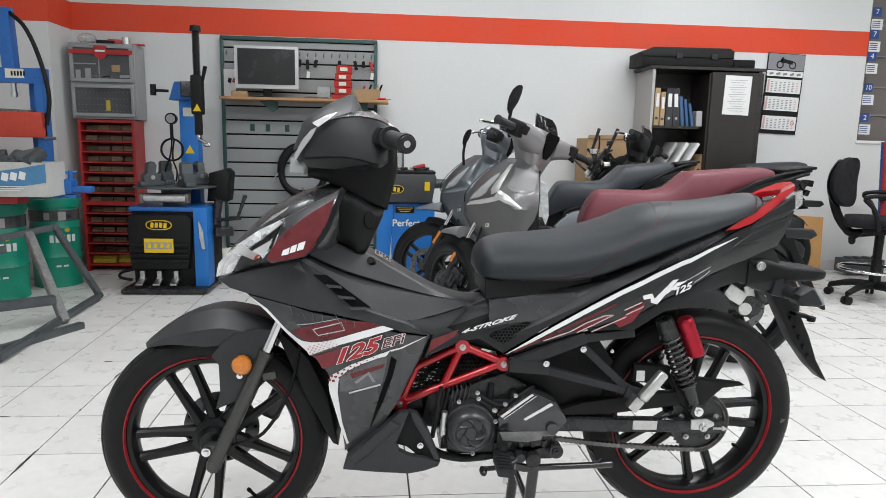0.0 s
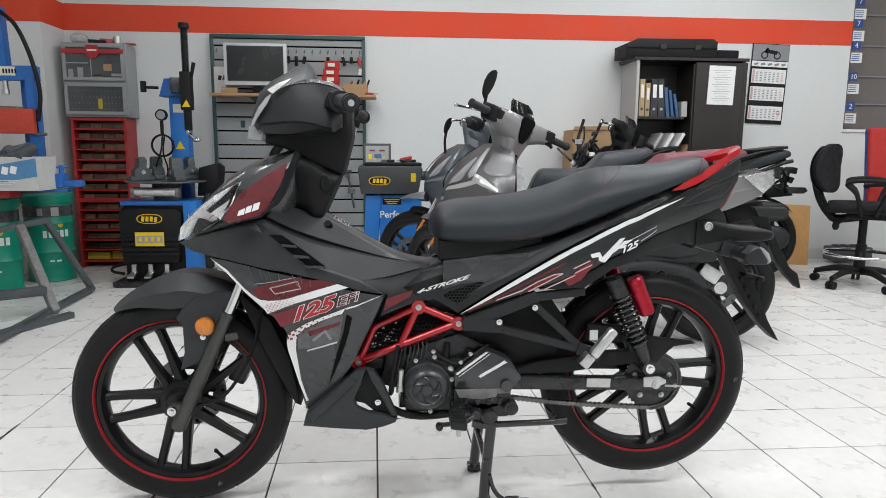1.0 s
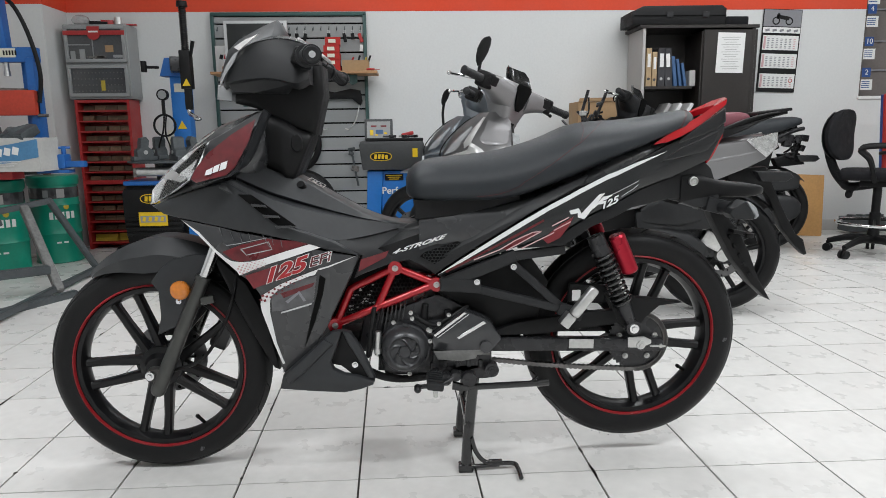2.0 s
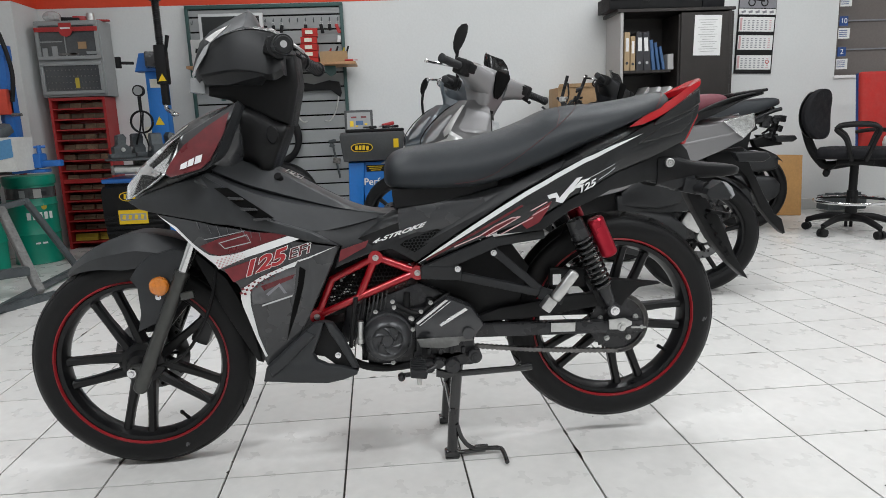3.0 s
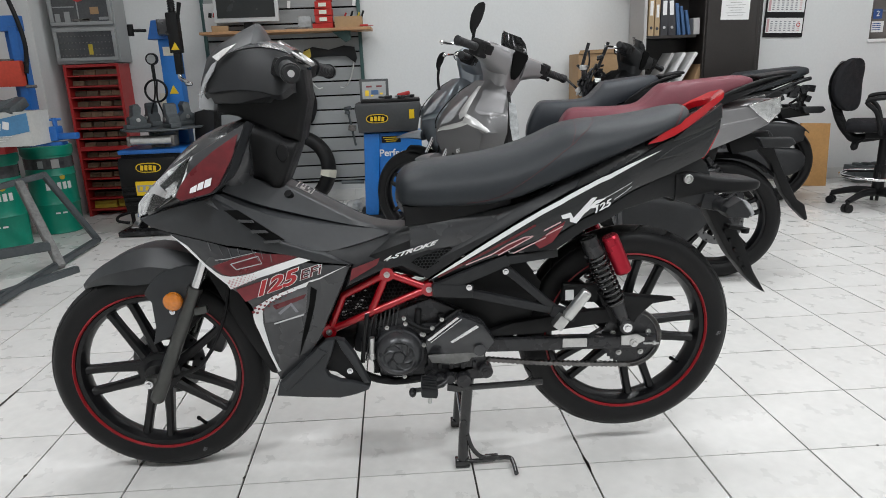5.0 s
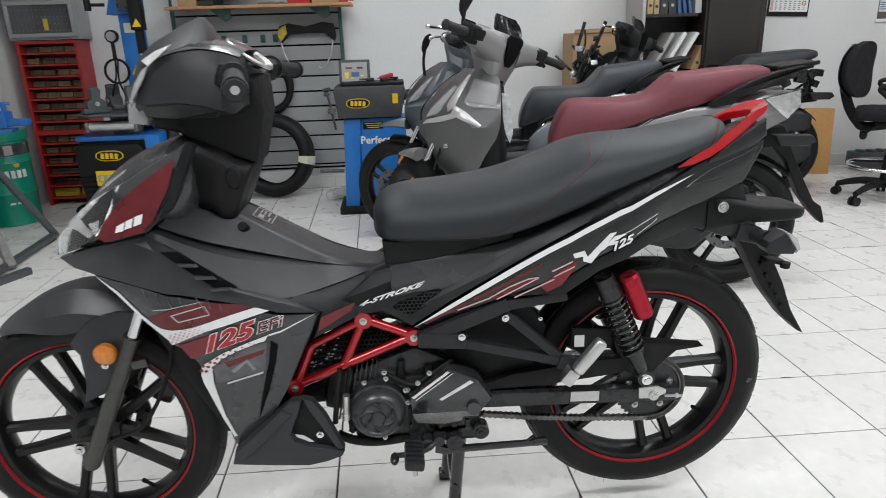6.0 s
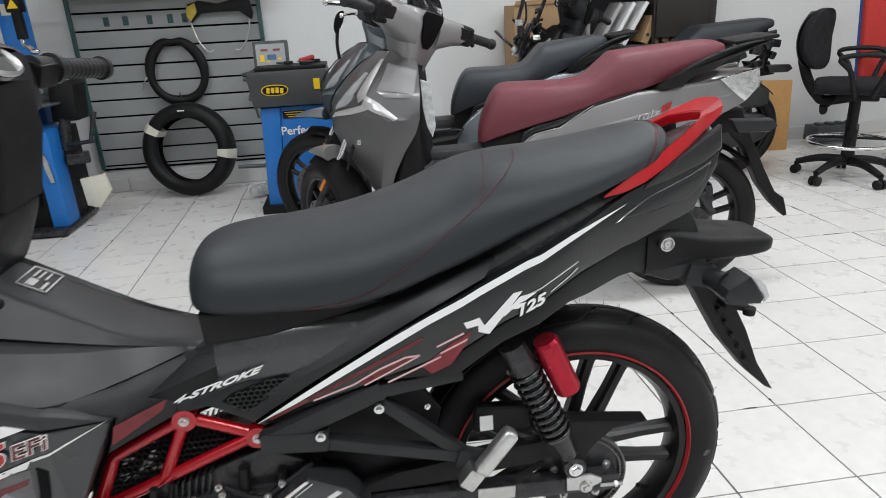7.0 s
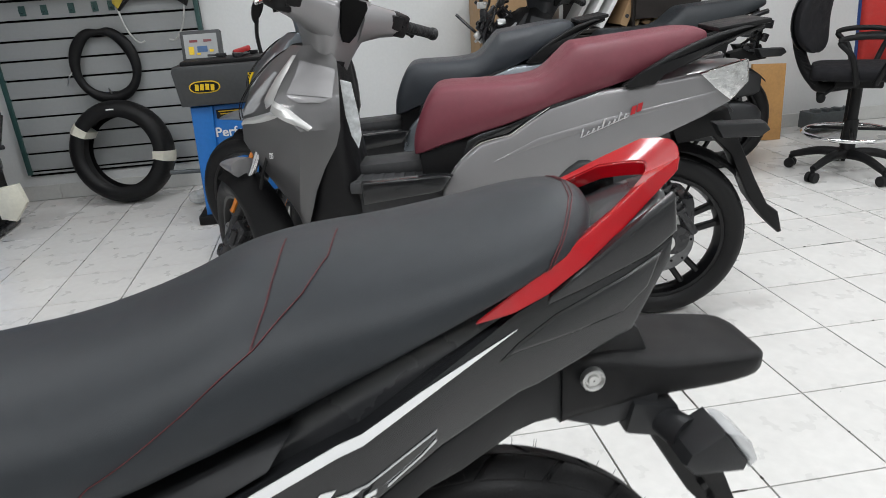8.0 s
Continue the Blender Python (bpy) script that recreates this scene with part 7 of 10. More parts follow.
    if mirror:
        bm = B()
        pipe(bm, [(mx_ + dx, my_ + dy, mz_ + dz) for (mx_, my_, mz_) in (mirror,) for dx, dy, dz in ((0.0, 0.0, -0.11), (-0.004, 0.0, -0.04), (0.006, 0, 0.02))], 0.0075, 8)
        stem = part("mirror_stem", bm, M_PLASTIC, sc, "", 40)
        bm = B()
        rings = []
        for z, x, w in ((0.0, -0.004, 0.006), (0.03, 0.004, 0.022), (0.06, 0.014, 0.030), (0.10, 0.026, 0.033), (0.135, 0.038, 0.027), (0.150, 0.044, 0.014)):
            rings.append([bm.verts.new((mirror[0] + grow * (x + w * math.cos(a)), mirror[1] + 0.012 * math.sin(a) + grow * w * 0.9 * math.cos(a), mirror[2] + grow * (z + 0.25 * w * math.cos(a)))) for a in [2 * math.pi * k / 14 for k in range(14)]])
        skin(bm, rings)
        part("mirror", bm, M_PLASTIC, stem, "black leaf-shaped rear-view mirror", 50)
    # fork and front mudguard
    def fk(name, bm, mat, lab="", smooth=40):
        bmesh.ops.transform(bm, matrix=fork, verts=bm.verts)
        return part(name, bm, mat, sc, lab, smooth)

    for s in (-1, 1):
        a = Vector((-0.005, s * 0.075, -0.20))
        b = Vector((-0.005, s * 0.075, -0.705))
        bm = B()
        rod(bm, a, a + (b - a) * 0.5, 0.0125, seg=12)
        fk("fork_tube", bm, M_CHROME)
        bm = B()
        rod(bm, a + (b - a) * 0.45, b, 0.021, 0.019, 14)
        box(bm, b + Vector((-0.01, 0, 0.0)), (0.05, 0.03, 0.045), (0, 0, 0), 0.01)
        fk("fork_leg", bm, M_ENGINE)
        bm = B()
        box(bm, a + (b - a) * 0.60 + Vector((-0.004, s * 0.022, 0)), (0.018, 0.01, 0.085), (0, 4, 0), 0.004)
        fk("side_reflector", bm, M_ORANGE, "amber reflector")
    bm = B()
    box(bm, (0.05, -0.085, -0.60), (0.06, 0.045, 0.10), (0, 12, 0), 0.014)
    rod(bm, (0.05, -0.11, -0.58), (0.05, -0.11, -0.63), 0.014, seg=10)
    fk("caliper", bm, M_ENGINE)
    bm = B()
    pipe(bm, [(0.05, -0.09, -0.56), (0.085, -0.09, -0.46), (0.05, -0.08, -0.34), (0.02, -0.06, -0.22)], 0.0055, 8)
    fk("brake_hose", bm, M_PLASTIC)
    bm = B()
    dz = beak
    loft(bm, fine([(-0.120, 0, 0.350 + dz, 0.356 + dz, 0.008), (-0.09, 0, 0.350 + dz, 0.370 + dz, 0.022), (-0.03, 0, 0.350 + dz, 0.388 + dz, 0.036), (0.03, 0, 0.345 + dz, 0.400 + dz, 0.043), (0.07, 0, 0.34 + dz, 0.402 + dz, 0.044)], 3), 16, 2.4)
    bmesh.ops.transform(bm, matrix=Matrix.Translation(FA) @ pose(0, 0, 0, 0, 0, -turn * 1.2), verts=bm.verts)
    part("front_mudguard", bm, M_PLASTIC2 if bare else paint, sc, "pointed front mudguard", 50)
    bm = B()
    rings = []
    for k in range(7):
        a = radians(95 - k * 12)
        rings.append([bm.verts.new((FA[0] + (0.312 - 0.03 * u * u) * math.cos(a), FA[1] + 0.062 * u, FA[2] + (0.312 - 0.03 * u * u) * math.sin(a))) for u in (-1, -0.6, 0, 0.6, 1)])
    skin(bm, rings, closed=False)
    bmesh.ops.solidify(bm, geom=bm.faces[:], thickness=0.005)
    bmesh.ops.transform(bm, matrix=Matrix.Translation(FA) @ pose(0, 0, 0, 0, 0, -turn * 1.2) @ Matrix.Translation([-c for c in FA]), verts=bm.verts)
    part("inner_mudguard", bm, M_PLASTIC, sc, "", 50)
    for ob in sc.children_recursive:
        if ob.parent is sc and ob.name.split(".")[0] == "rear_wheel":
            ob.location.x = 0.3 + (ob.location.x - 0.3) * rear
        elif rear < 1 and "wheel" not in ob.name and ob.parent.name.split(".")[0] != "rear_wheel" and ob.parent.name.split(".")[0] != "front_wheel":
            for v in ob.data.vertices:
                if v.co.x > 0.3 and ob.matrix_basis.is_identity:
                    v.co.x = 0.3 + (v.co.x - 0.3) * rear
    return sc


s1 = scooter("metallic grey scooter with a maroon two-level seat", pose(1.172, 3.296, 0, 0, 0, -11), M_GREY, M_GREYLT, M_MAROON, turn=40, mirror=(-0.535, -0.17, 1.185), grow=0.85)
badge_y = lambda x, z: -0.1640 + 0.11 * (z - 0.735 - 0.2 * (x - 0.47)) + 0.10 * max(0, x - 0.45)
for k in range(9):
    bm = B()
    x, z = 0.325 + k * 0.0155, 0.668 + k * 0.0062
    h = 0.026 if k in (0, 4, 7) else 0.013
    plate(bm, [(x, z), (x + 0.004, z), (x + 0.012, z + h), (x + 0.007, z + h + 0.002)], 0.002, 0, badge_y)
    plate(bm, [(x + 0.006, z + 0.001), (x + 0.0155, z + 0.006), (x + 0.0155, z + 0.009), (x + 0.006, z + 0.004)], 0.002, 0, lambda u, v: badge_y(u, v) - 0.0005)
    part("badge_stroke", bm, M_CHROME, s1, "chrome stroke of a script badge")
for k in range(2):
    bm = B()
    x, z = 0.470 + k * 0.018, 0.727 + k * 0.007
    plate(bm, [(x, z), (x + 0.014, z + 0.004), (x + 0.020, z + 0.028), (x + 0.006, z + 0.024)], 0.002, 0, badge_y)
    part("badge_stroke", bm, M_DECALBRIGHT, s1, "red badge shape")
bm = B()
plate(bm, [(-0.382, 0.905), (-0.350, 0.895), (-0.338, 0.80), (-0.335, 0.735), (-0.348, 0.695), (-0.366, 0.735), (-0.378, 0.80)], 0.004, 0.001, -0.14)
tagged(part("price_card", bm, M_SLEEVE), "clear plastic sleeve hanging from the scooter", "document").matrix_basis = pose(1.172, 3.296, -0.03, 0, 0, -11)
bm = B()
rod(bm, (0.615, -0.062, 0.29), (0.615, -0.085, 0.29), 0.034, 0.028, 20)
rod(bm, (0.615, -0.085, 0.29), (0.615, -0.100, 0.29), 0.014, 0.012, 6)
part("hub_flange", bm, M_ALU, s1, "bright hub flange", 40)
bm = B()
box(bm, (0.635, -0.078, 0.365), (0.045, 0.022, 0.075), (0, -15, 0), 0.006)
rod(bm, (0.64, -0.080, 0.385), (0.64, -0.098, 0.385), 0.010, seg=8)
part("brake_bracket", bm, M_ALU, s1, "bright brake bracket", 40)
s2 = scooter("pale blue-grey scooter with a blue-black seat", pose(1.11, 4.03, 0, 0, 0, -9), M_BLUEGREY, M_BLUEGREY, M_NAVY, beak=0.0, turn=18, mirror=(-0.60, -0.25, 1.03), grow=0.6, rear=0.78, seat_in=0.06)
s3 = scooter("black scooter with a black seat and uncovered tail", pose(2.30, 4.86, 0, 0, 0, -7), M_PLASTIC, M_PLASTIC2, M_SEAT, bare=True)

# ---- workshop things along the back wall
XZ = Matrix(((1, 0, 0, 0), (0, 0, -1, 0), (0, 1, 0, 0), (0, 0, 0, 1)))


def simple(name, label, category, bm, mat, smooth=0, group="", kind=""):
    return tagged(part(name, bm, mat, None, "", smooth), label, category, group, kind)


# slat wall with its dark green frame
PX0, PX1, PZ0, PZ1, PY = -1.25, -0.04, 0.16, 1.822, 5.545
panel = thing("slat_wall", "white slat wall panel in a dark green frame", "slat wall", pose(0, 0, 0))
bm = B()
box(bm, ((PX0 + PX1) / 2, 5.572, (PZ0 + PZ1) / 2), (PX1 - PX0, 0.012, PZ1 - PZ0))
part("backing", bm, M_DEEP, panel)
zs = [PZ1 - 0.026, 1.738]
while zs[-1] - 0.1103 > PZ0:
    zs.append(zs[-1] - 0.1103)
zs.append(PZ0 + 0.01)
for a, b in zip(zs, zs[1:]):
    bm = B()
    box(bm, ((PX0 + PX1) / 2, 5.556, (a + b) / 2), (PX1 - PX0 - 0.04, 0.016, abs(a - b) - 0.012), bevel=0.002, seg=1)
    part("slat", bm, M_SLAT, panel)
for c, s in ((((PX0 + PX1) / 2, 5.55, PZ1 - 0.012), (PX1 - PX0, 0.035, 0.028)), ((PX0 + 0.012, 5.55, (PZ0 + PZ1) / 2), (0.026, 0.035, PZ1 - PZ0 - 0.03)), ((PX1 - 0.012, 5.55, (PZ0 + PZ1) / 2), (0.026, 0.035, PZ1 - PZ0 - 0.03))):
    bm = B()
    box(bm, c, s, bevel=0.003)
    part("frame_rail", bm, M_GREENTRIM, panel, "dark green frame rail", 30)

# pegs with keys
peg0 = None
random.seed(21)
KEYED = {9, 10, 11, 14, 16, 17, 18}
for i in range(19):
    x = -1.20 + i * 0.062
    hook = thing("peg_hook", "small dark wire peg on the slat wall", "hook", pose(x, 5.545, 1.685), "key pegs")
    bm = B()
    pipe(bm, [(0, 0, 0.03), (0, -0.01, 0.0), (0, -0.035, 0.0), (0, -0.04, 0.014)], 0.0028, 6, 3)
    part("wire", bm, M_DARKSTEEL, hook)
    if i in KEYED:
        key = thing("key_bunch", "black key fob hanging from a peg", "keys", pose(x, 5.51, 1.67), "keys")
        bm = B()
        h = random.uniform(0.05, 0.09)
        box(bm, (0, 0, -h / 2 - 0.01), (0.026, 0.012, h), (0, random.uniform(-22, 22), 0), 0.005)
        part("fob", bm, M_PLASTIC if i != 18 else M_BINRED, key)
        bm = B()
        lathe(bm, [(0.010, -0.001), (0.012, -0.001), (0.012, 0.001), (0.010, 0.001)], 14, (0, 0, 0), closed=True)
        part("ring", bm, M_STEEL, key)
        if i in (10, 18, 14):
            bm = B()
            box(bm, (0.004, 0.004, -h - 0.05), (0.024, 0.001, 0.05), (0, 8, 0))
            part("tag", bm, M_PAPER, key, "white paper tag")

# shelf on the slat wall
shelf = thing("wall_shelf", "long oak-coloured shelf board on green brackets", "shelf", pose(0, 0, 0))
bm = B()
box(bm, (-0.575, 5.40, 1.341), (1.25, 0.29, 0.020), bevel=0.003)
part("board", bm, M_WOOD, shelf, "", 30)
for x in (-0.93, -0.25):
    bm = B()
    plate(bm, [(x, 1.33), (x + 0.14, 1.33), (x + 0.14, 1.27), (x + 0.10, 1.25)], 0.02, 0.003, 5.36)
    part("bracket", bm, M_GREENTRIM, shelf)
mon = thing("monitor", "flat silver-framed computer monitor, switched off", "monitor", pose(-0.87, 5.37, 1.351))
bm = B()
box(bm, (0, 0.012, 0.225), (0.475, 0.035, 0.315), bevel=0.006)
part("case", bm, M_BEZEL, mon, "", 30)
bm = B()
box(bm, (0, -0.0065, 0.23), (0.425, 0.004, 0.262))
part("screen", bm, M_SCREEN, mon, "dark unlit screen")
bm = B()
box(bm, (0, 0.03, 0.05), (0.065, 0.02, 0.11), bevel=0.004)
part("neck", bm, M_PLASTIC, mon)
bm = B()
lathe(bm, [(0.001, 0.0), (0.11, 0.0), (0.11, 0.006), (0.04, 0.014), (0.001, 0.014)], 28, axis="Z")
part("foot", bm, M_PLASTIC, mon, "", 40)
pc = thing("shelf_card", "small white card with a red and black mark", "card", pose(-1.18, 5.525, 1.352))
bm = B()
box(bm, (0, 0, 0.11), (0.09, 0.003, 0.22))
part("card", bm, M_PAPER, pc)
bm = B()
box(bm, (0.0, -0.0025, 0.135), (0.026, 0.001, 0.035), (0, 12, 0))
part("mark", bm, M_PLASTIC, pc)
bm = B()
box(bm, (0.032, -0.0025, 0.135), (0.02, 0.001, 0.035), (0, 20, 0))
part("mark", bm, M_DECALBRIGHT, pc)
for i, (x, z, w, h) in enumerate(((-0.30, 1.352, 0.15, 0.035), (-0.295, 1.388, 0.125, 0.05), (-0.295, 1.439, 0.125, 0.05), (-0.295, 1.490, 0.12, 0.05), (-0.285, 1.541, 0.115, 0.06))):
    rb = thing("parts_box", "small red cardboard spare-parts box with a pale label", "box", pose(x, 5.34, z), "red parts boxes")
    bm = B()
    box(bm, (0, 0, h / 2), (w, 0.11, h - 0.001), (0, 0, (-4, 3, -2, 4, 6)[i]), 0.002)
    part("carton", bm, M_REDFAB, rb)
    if i:
        bm = B()
        box(bm, (0.0, -0.0645, h / 2), (0.055, 0.001, 0.026), (0, 0, (-4, 3, -2, 4, 6)[i]))
        part("sticker", bm, M_TAPE, rb, "pale label, text unreadable")
tray = thing("cardboard_tray", "small brown cardboard tray of hand tools", "tray", pose(-0.115, 5.34, 1.352))
bm = B()
for c, s in (((0, 0, 0.004), (0.2, 0.12, 0.008)), ((0, -0.058, 0.04), (0.2, 0.005, 0.075)), ((0, 0.058, 0.04), (0.2, 0.005, 0.075)), ((-0.098, 0, 0.04), (0.005, 0.11, 0.075)), ((0.098, 0, 0.04), (0.005, 0.11, 0.075))):
    box(bm, c, s)
part("tray", bm, M_CARD, tray)
for k, (x, mat) in enumerate(((-0.05, M_BINRED), (0.0, M_PLASTIC), (0.05, M_BINYEL), (0.08, M_PLASTIC))):
    bm = B()
    rod(bm, (x, 0.0, 0.03), (x + 0.035, -0.01, 0.105 + 0.012 * (k % 2)), 0.010, 0.007, 10)
    part("tool_handle", bm, mat, tray, "", 40)
bm = B()
rod(bm, (-0.03, 5.28, 1.362), (0.03, 5.27, 1.360), 0.008, seg=8)
rod(bm, (0.03, 5.27, 1.360), (0.07, 5.262, 1.358), 0.0025, seg=6)
simple("screwdriver", "red-handled screwdriver lying on the shelf edge", "screwdriver", bm, M_BINRED, 40)
bm = B()
for dx in (0.0, 0.008, -0.006):
    box(bm, (-0.50 + dx, 5.36, 1.356 + abs(dx)), (0.16, 0.10, 0.006), (0, 0, dx * 900))
simple("paper_pile", "small pile of dark and pale papers on the shelf", "papers", bm, M_PARTS)
bm = B()
box(bm, (-0.44, 5.36, 1.40), (0.10, 0.07, 0.085), bevel=0.006)
simple("clear_case", "small translucent plastic case on the shelf", "case", bm, M_BAG, 30)
bm = B()
box(bm, (-1.08, 5.40, 1.375), (0.12, 0.10, 0.045), (0, 0, 10), 0.003)
simple("cardboard_box", "small plain cardboard box under the monitor", "box", bm, M_CARD, 30)

# lower hooks
for x in (-1.02, -0.90, -0.75, -0.62, -0.53):
    hk = thing("slat_hook", "dark green metal hook on the slat wall", "hook", pose(x, 5.545, 1.13), "slat hooks")
    bm = B()
    box(bm, (0, 0, 0), (0.035, 0.006, 0.055), bevel=0.002)
    pipe(bm, [(0, -0.003, -0.01), (0, -0.035, -0.012), (0, -0.04, 0.012)], 0.004, 6, 3)
    part("hook", bm, M_GREENTRIM, hk)

# inner tube and tyre
tb = thing("inner_tube", "flat black inner tube hanging on the slat wall", "inner tube", pose(-0.625, 5.50, 0.805))
bm = B()
rings = []
for k in range(56):
    a = 2 * math.pi * k / 56
    pinch = math.exp(-((a - math.pi / 2) / 0.25) ** 2)
    rx, rz = 0.172 - 0.004 * pinch, 0.196 - 0.012 * pinch
    w = 0.030 + 0.005 * math.sin(3 * a) - 0.008 * pinch
    c = Vector((rx * math.cos(a) * (1 - 0.08 * math.sin(a)), 0, rz * math.sin(a)))
    rad = Vector((math.cos(a), 0, math.sin(a)))
    rings.append([bm.verts.new(c + rad * w * math.cos(t) + Vector((0, 0.022 * math.sin(t), 0))) for t in [2 * math.pi * j / 10 for j in range(10)]])
for a, b in zip(rings, rings[1:] + rings[:1]):
    for j in range(10):
        bm.faces.new((a[j], a[(j + 1) % 10], b[(j + 1) % 10], b[j]))
part("tube", bm, M_RUBBER, tb, "", 60)
bm = B()
pipe(bm, [(-0.18, -0.01, -0.02), (-0.21, -0.015, -0.05), (-0.235, -0.015, -0.10)], 0.004, 6)
rod(bm, (0.0, -0.01, -0.17), (-0.005, -0.03, -0.13), 0.004, seg=8)
part("valve", bm, M_STEEL, tb, "", 40)
ty = thing("loose_tyre", "black motorcycle tyre leaning on the wall, taped in two places", "tyre", pose(-0.60, 5.36, 0.306, -9, 0, -7))
bm = B()
prof = [(0.210, -0.066), (0.232, -0.079), (0.268, -0.078), (0.286, -0.066), (0.296, -0.050), (0.302, -0.034), (0.305, -0.017), (0.306, 0.0), (0.305, 0.017), (0.302, 0.034), (0.296, 0.050), (0.286, 0.066), (0.268, 0.078), (0.232, 0.079), (0.210, 0.066), (0.206, 0.058), (0.236, 0.066), (0.283, 0.04), (0.292, 0), (0.283, -0.04), (0.236, -0.066), (0.206, -0.058)]
lathe(bm, prof, 264, closed=True)
for v in bm.verts:
    r, a = math.hypot(v.co.x, v.co.z), math.atan2(v.co.z, v.co.x)
    if r > 0.286 and ((a * 22 / math.pi + abs(v.co.y) * 26) % 1.0) < 0.2 and abs(v.co.y) > 0.01:
        k = (r - 0.0045) / r
        v.co.x, v.co.z = v.co.x * k, v.co.z * k
part("casing", bm, M_RUBBER, ty, "", 40)
for ang in (148, -8):
    bm = B()
    a0 = radians(ang)
    rr = []
    for j in range(7):
        a = a0 + radians(-6 + 2 * j)
        rr.append([bm.verts.new(((r + 0.0035 * sg) * math.cos(a), y * 1.06, (r + 0.0035 * sg) * math.sin(a))) for r, y, sg in ((0.208, -0.066, -1), (0.231, -0.0765, 0), (0.269, -0.0755, 1), (0.297, -0.049, 1), (0.309, 0, 1), (0.297, 0.049, 1), (0.269, 0.0755, 1), (0.231, 0.0765, 0), (0.208, 0.066, -1), (0.203, 0.0, -1))])
    skin(bm, rr)
    part("tape", bm, M_TAPE, ty, "cream paper tape", 40)
bm = B()
box(bm, (0.0, -0.0795, 0.250), (0.045, 0.001, 0.008))
part("sticker", bm, M_PAPER, ty, "small white size sticker")

# hanging tool belt with yellow end
th = thing("hanging_yoke", "black padded yoke with yellow end and two hook rods", "tool", pose(-0.30, 5.51, 1.155))
bm = B()
plate(bm, [(-0.19, 0.055), (-0.12, 0.075), (0.0, 0.050), (0.12, 0.078), (0.20, 0.065), (0.215, -0.02), (0.20, -0.055), (0.13, 0.0), (0.0, 0.002), (-0.12, -0.005), (-0.18, -0.06), (-0.20, -0.02)], 0.04, 0.008, -0.02)
part("pad", bm, M_PLASTIC, th, "", 30)
bm = B()
plate(bm, [(-0.195, 0.04), (-0.14, 0.065), (-0.135, 0.005), (-0.18, -0.05), (-0.205, -0.015)], 0.046, 0.006, -0.024)
part("yellow_end", bm, M_BINYEL, th, "worn yellow end", 30)
for s in (-1, 1):
    bm = B()
    pipe(bm, [(s * 0.19, 0, -0.04), (s * 0.16, -0.01, -0.16), (s * 0.11, -0.015, -0.235), (s * 0.07, -0.015, -0.235)], 0.0055, 8)
    part("hook_rod", bm, M_STEEL, th, "", 50)

# clamps hanging low on the slat wall
for x, z in ((-0.19, 0.62), (-0.06, 0.60)):
    cl = thing("bar_clamp", "grey steel clamp rod hanging on the slat wall", "clamp", pose(x, 5.50, z))
    bm = B()
    rod(bm, (0, 0, 0.14), (0.05, -0.01, -0.16), 0.009, seg=10)
    rod(bm, (-0.02, 0, 0.13), (0.03, -0.02, 0.14), 0.014, seg=10)
    box(bm, (0.0, 0, 0.10), (0.04, 0.03, 0.03), (0, 20, 0), 0.005)
    part("rod", bm, M_DARKSTEEL, cl, "", 40)
    bm = B()
    box(bm, (0.03, -0.01, -0.02), (0.06, 0.03, 0.045), (0, 10, 0), 0.006)
    part("jaw", bm, M_PARTS, cl)

# wheel balancer
wb = thing("wheel_balancer", "blue wheel balancer with dark grey console top", "balancer", pose(0.15, 4.86, 0))
bm = B()
plate(bm, [(-0.19, 0.03), (-0.10, 0.03), (-0.055, 0.62), (-0.165, 0.62)], 0.24, 0.006, -0.14)
part("column", bm, M_BLUE2, wb, "blue sheet-metal column", 30)
bm = B()
box(bm, (0.08, 0.0, 0.34), (0.30, 0.24, 0.56), bevel=0.006)
part("cabinet", bm, M_BLUE2, wb, "", 30)
bm = B()
box(bm, (0.0, 0, 0.025), (0.46, 0.34, 0.05), bevel=0.008)
part("base", bm, M_PLASTIC, wb, "", 30)
bm = B()
plate(bm, [(-0.195, 0.63), (0.205, 0.63), (0.235, 0.80), (0.225, 0.825), (-0.205, 0.825), (-0.215, 0.80)], 0.32, 0.01, -0.18)
part("console", bm, M_CONSOLE, wb, "dark grey console", 30)
bm = B()
box(bm, (0.03, -0.02, 0.835), (0.40, 0.27, 0.02), bevel=0.006)
part("tray", bm, M_PLASTIC, wb, "", 30)
disp = B()
box(disp, (-0.085, 0.05, 0.90), (0.20, 0.05, 0.155), (-14, 0, 0), 0.006)
dsp = part("display", disp, M_CONSOLE, wb, "tilted display with a pale control face", 30)
bm = B()
box(bm, (-0.085, 0.0215, 0.905), (0.165, 0.003, 0.12), (-14, 0, 0))
part("face", bm, M_CABGREY, dsp)
for x, z, w, h, mat in ((-0.12, 0.93, 0.04, 0.012, M_DECALRED), (-0.05, 0.93, 0.04, 0.012, M_DECALRED), (-0.135, 0.885, 0.025, 0.04, M_YELLOW), (-0.08, 0.89, 0.05, 0.03, M_BOOKBLUE), (-0.035, 0.88, 0.02, 0.012, M_YELLOW), (-0.10, 0.868, 0.018, 0.01, M_YELLOW)):
    bm = B()
    box(bm, (x, 0.0188 + (z - 0.905) * 0.249, z), (w, 0.002, h), (-14, 0, 0))
    part("button", bm, mat, dsp)
bm = B()
plate(bm, [(-0.065 + 0.075 * math.copysign(abs(math.cos(t)) ** 0.6, math.cos(t)), 0.722 + 0.030 * math.sin(t)) for t in [2 * math.pi * k / 24 for k in range(24)]], 0.003, 0, -0.183)
lg = part("logo", bm, M_YELLOW, wb, "yellow and black oval logo shape")
bm = B()
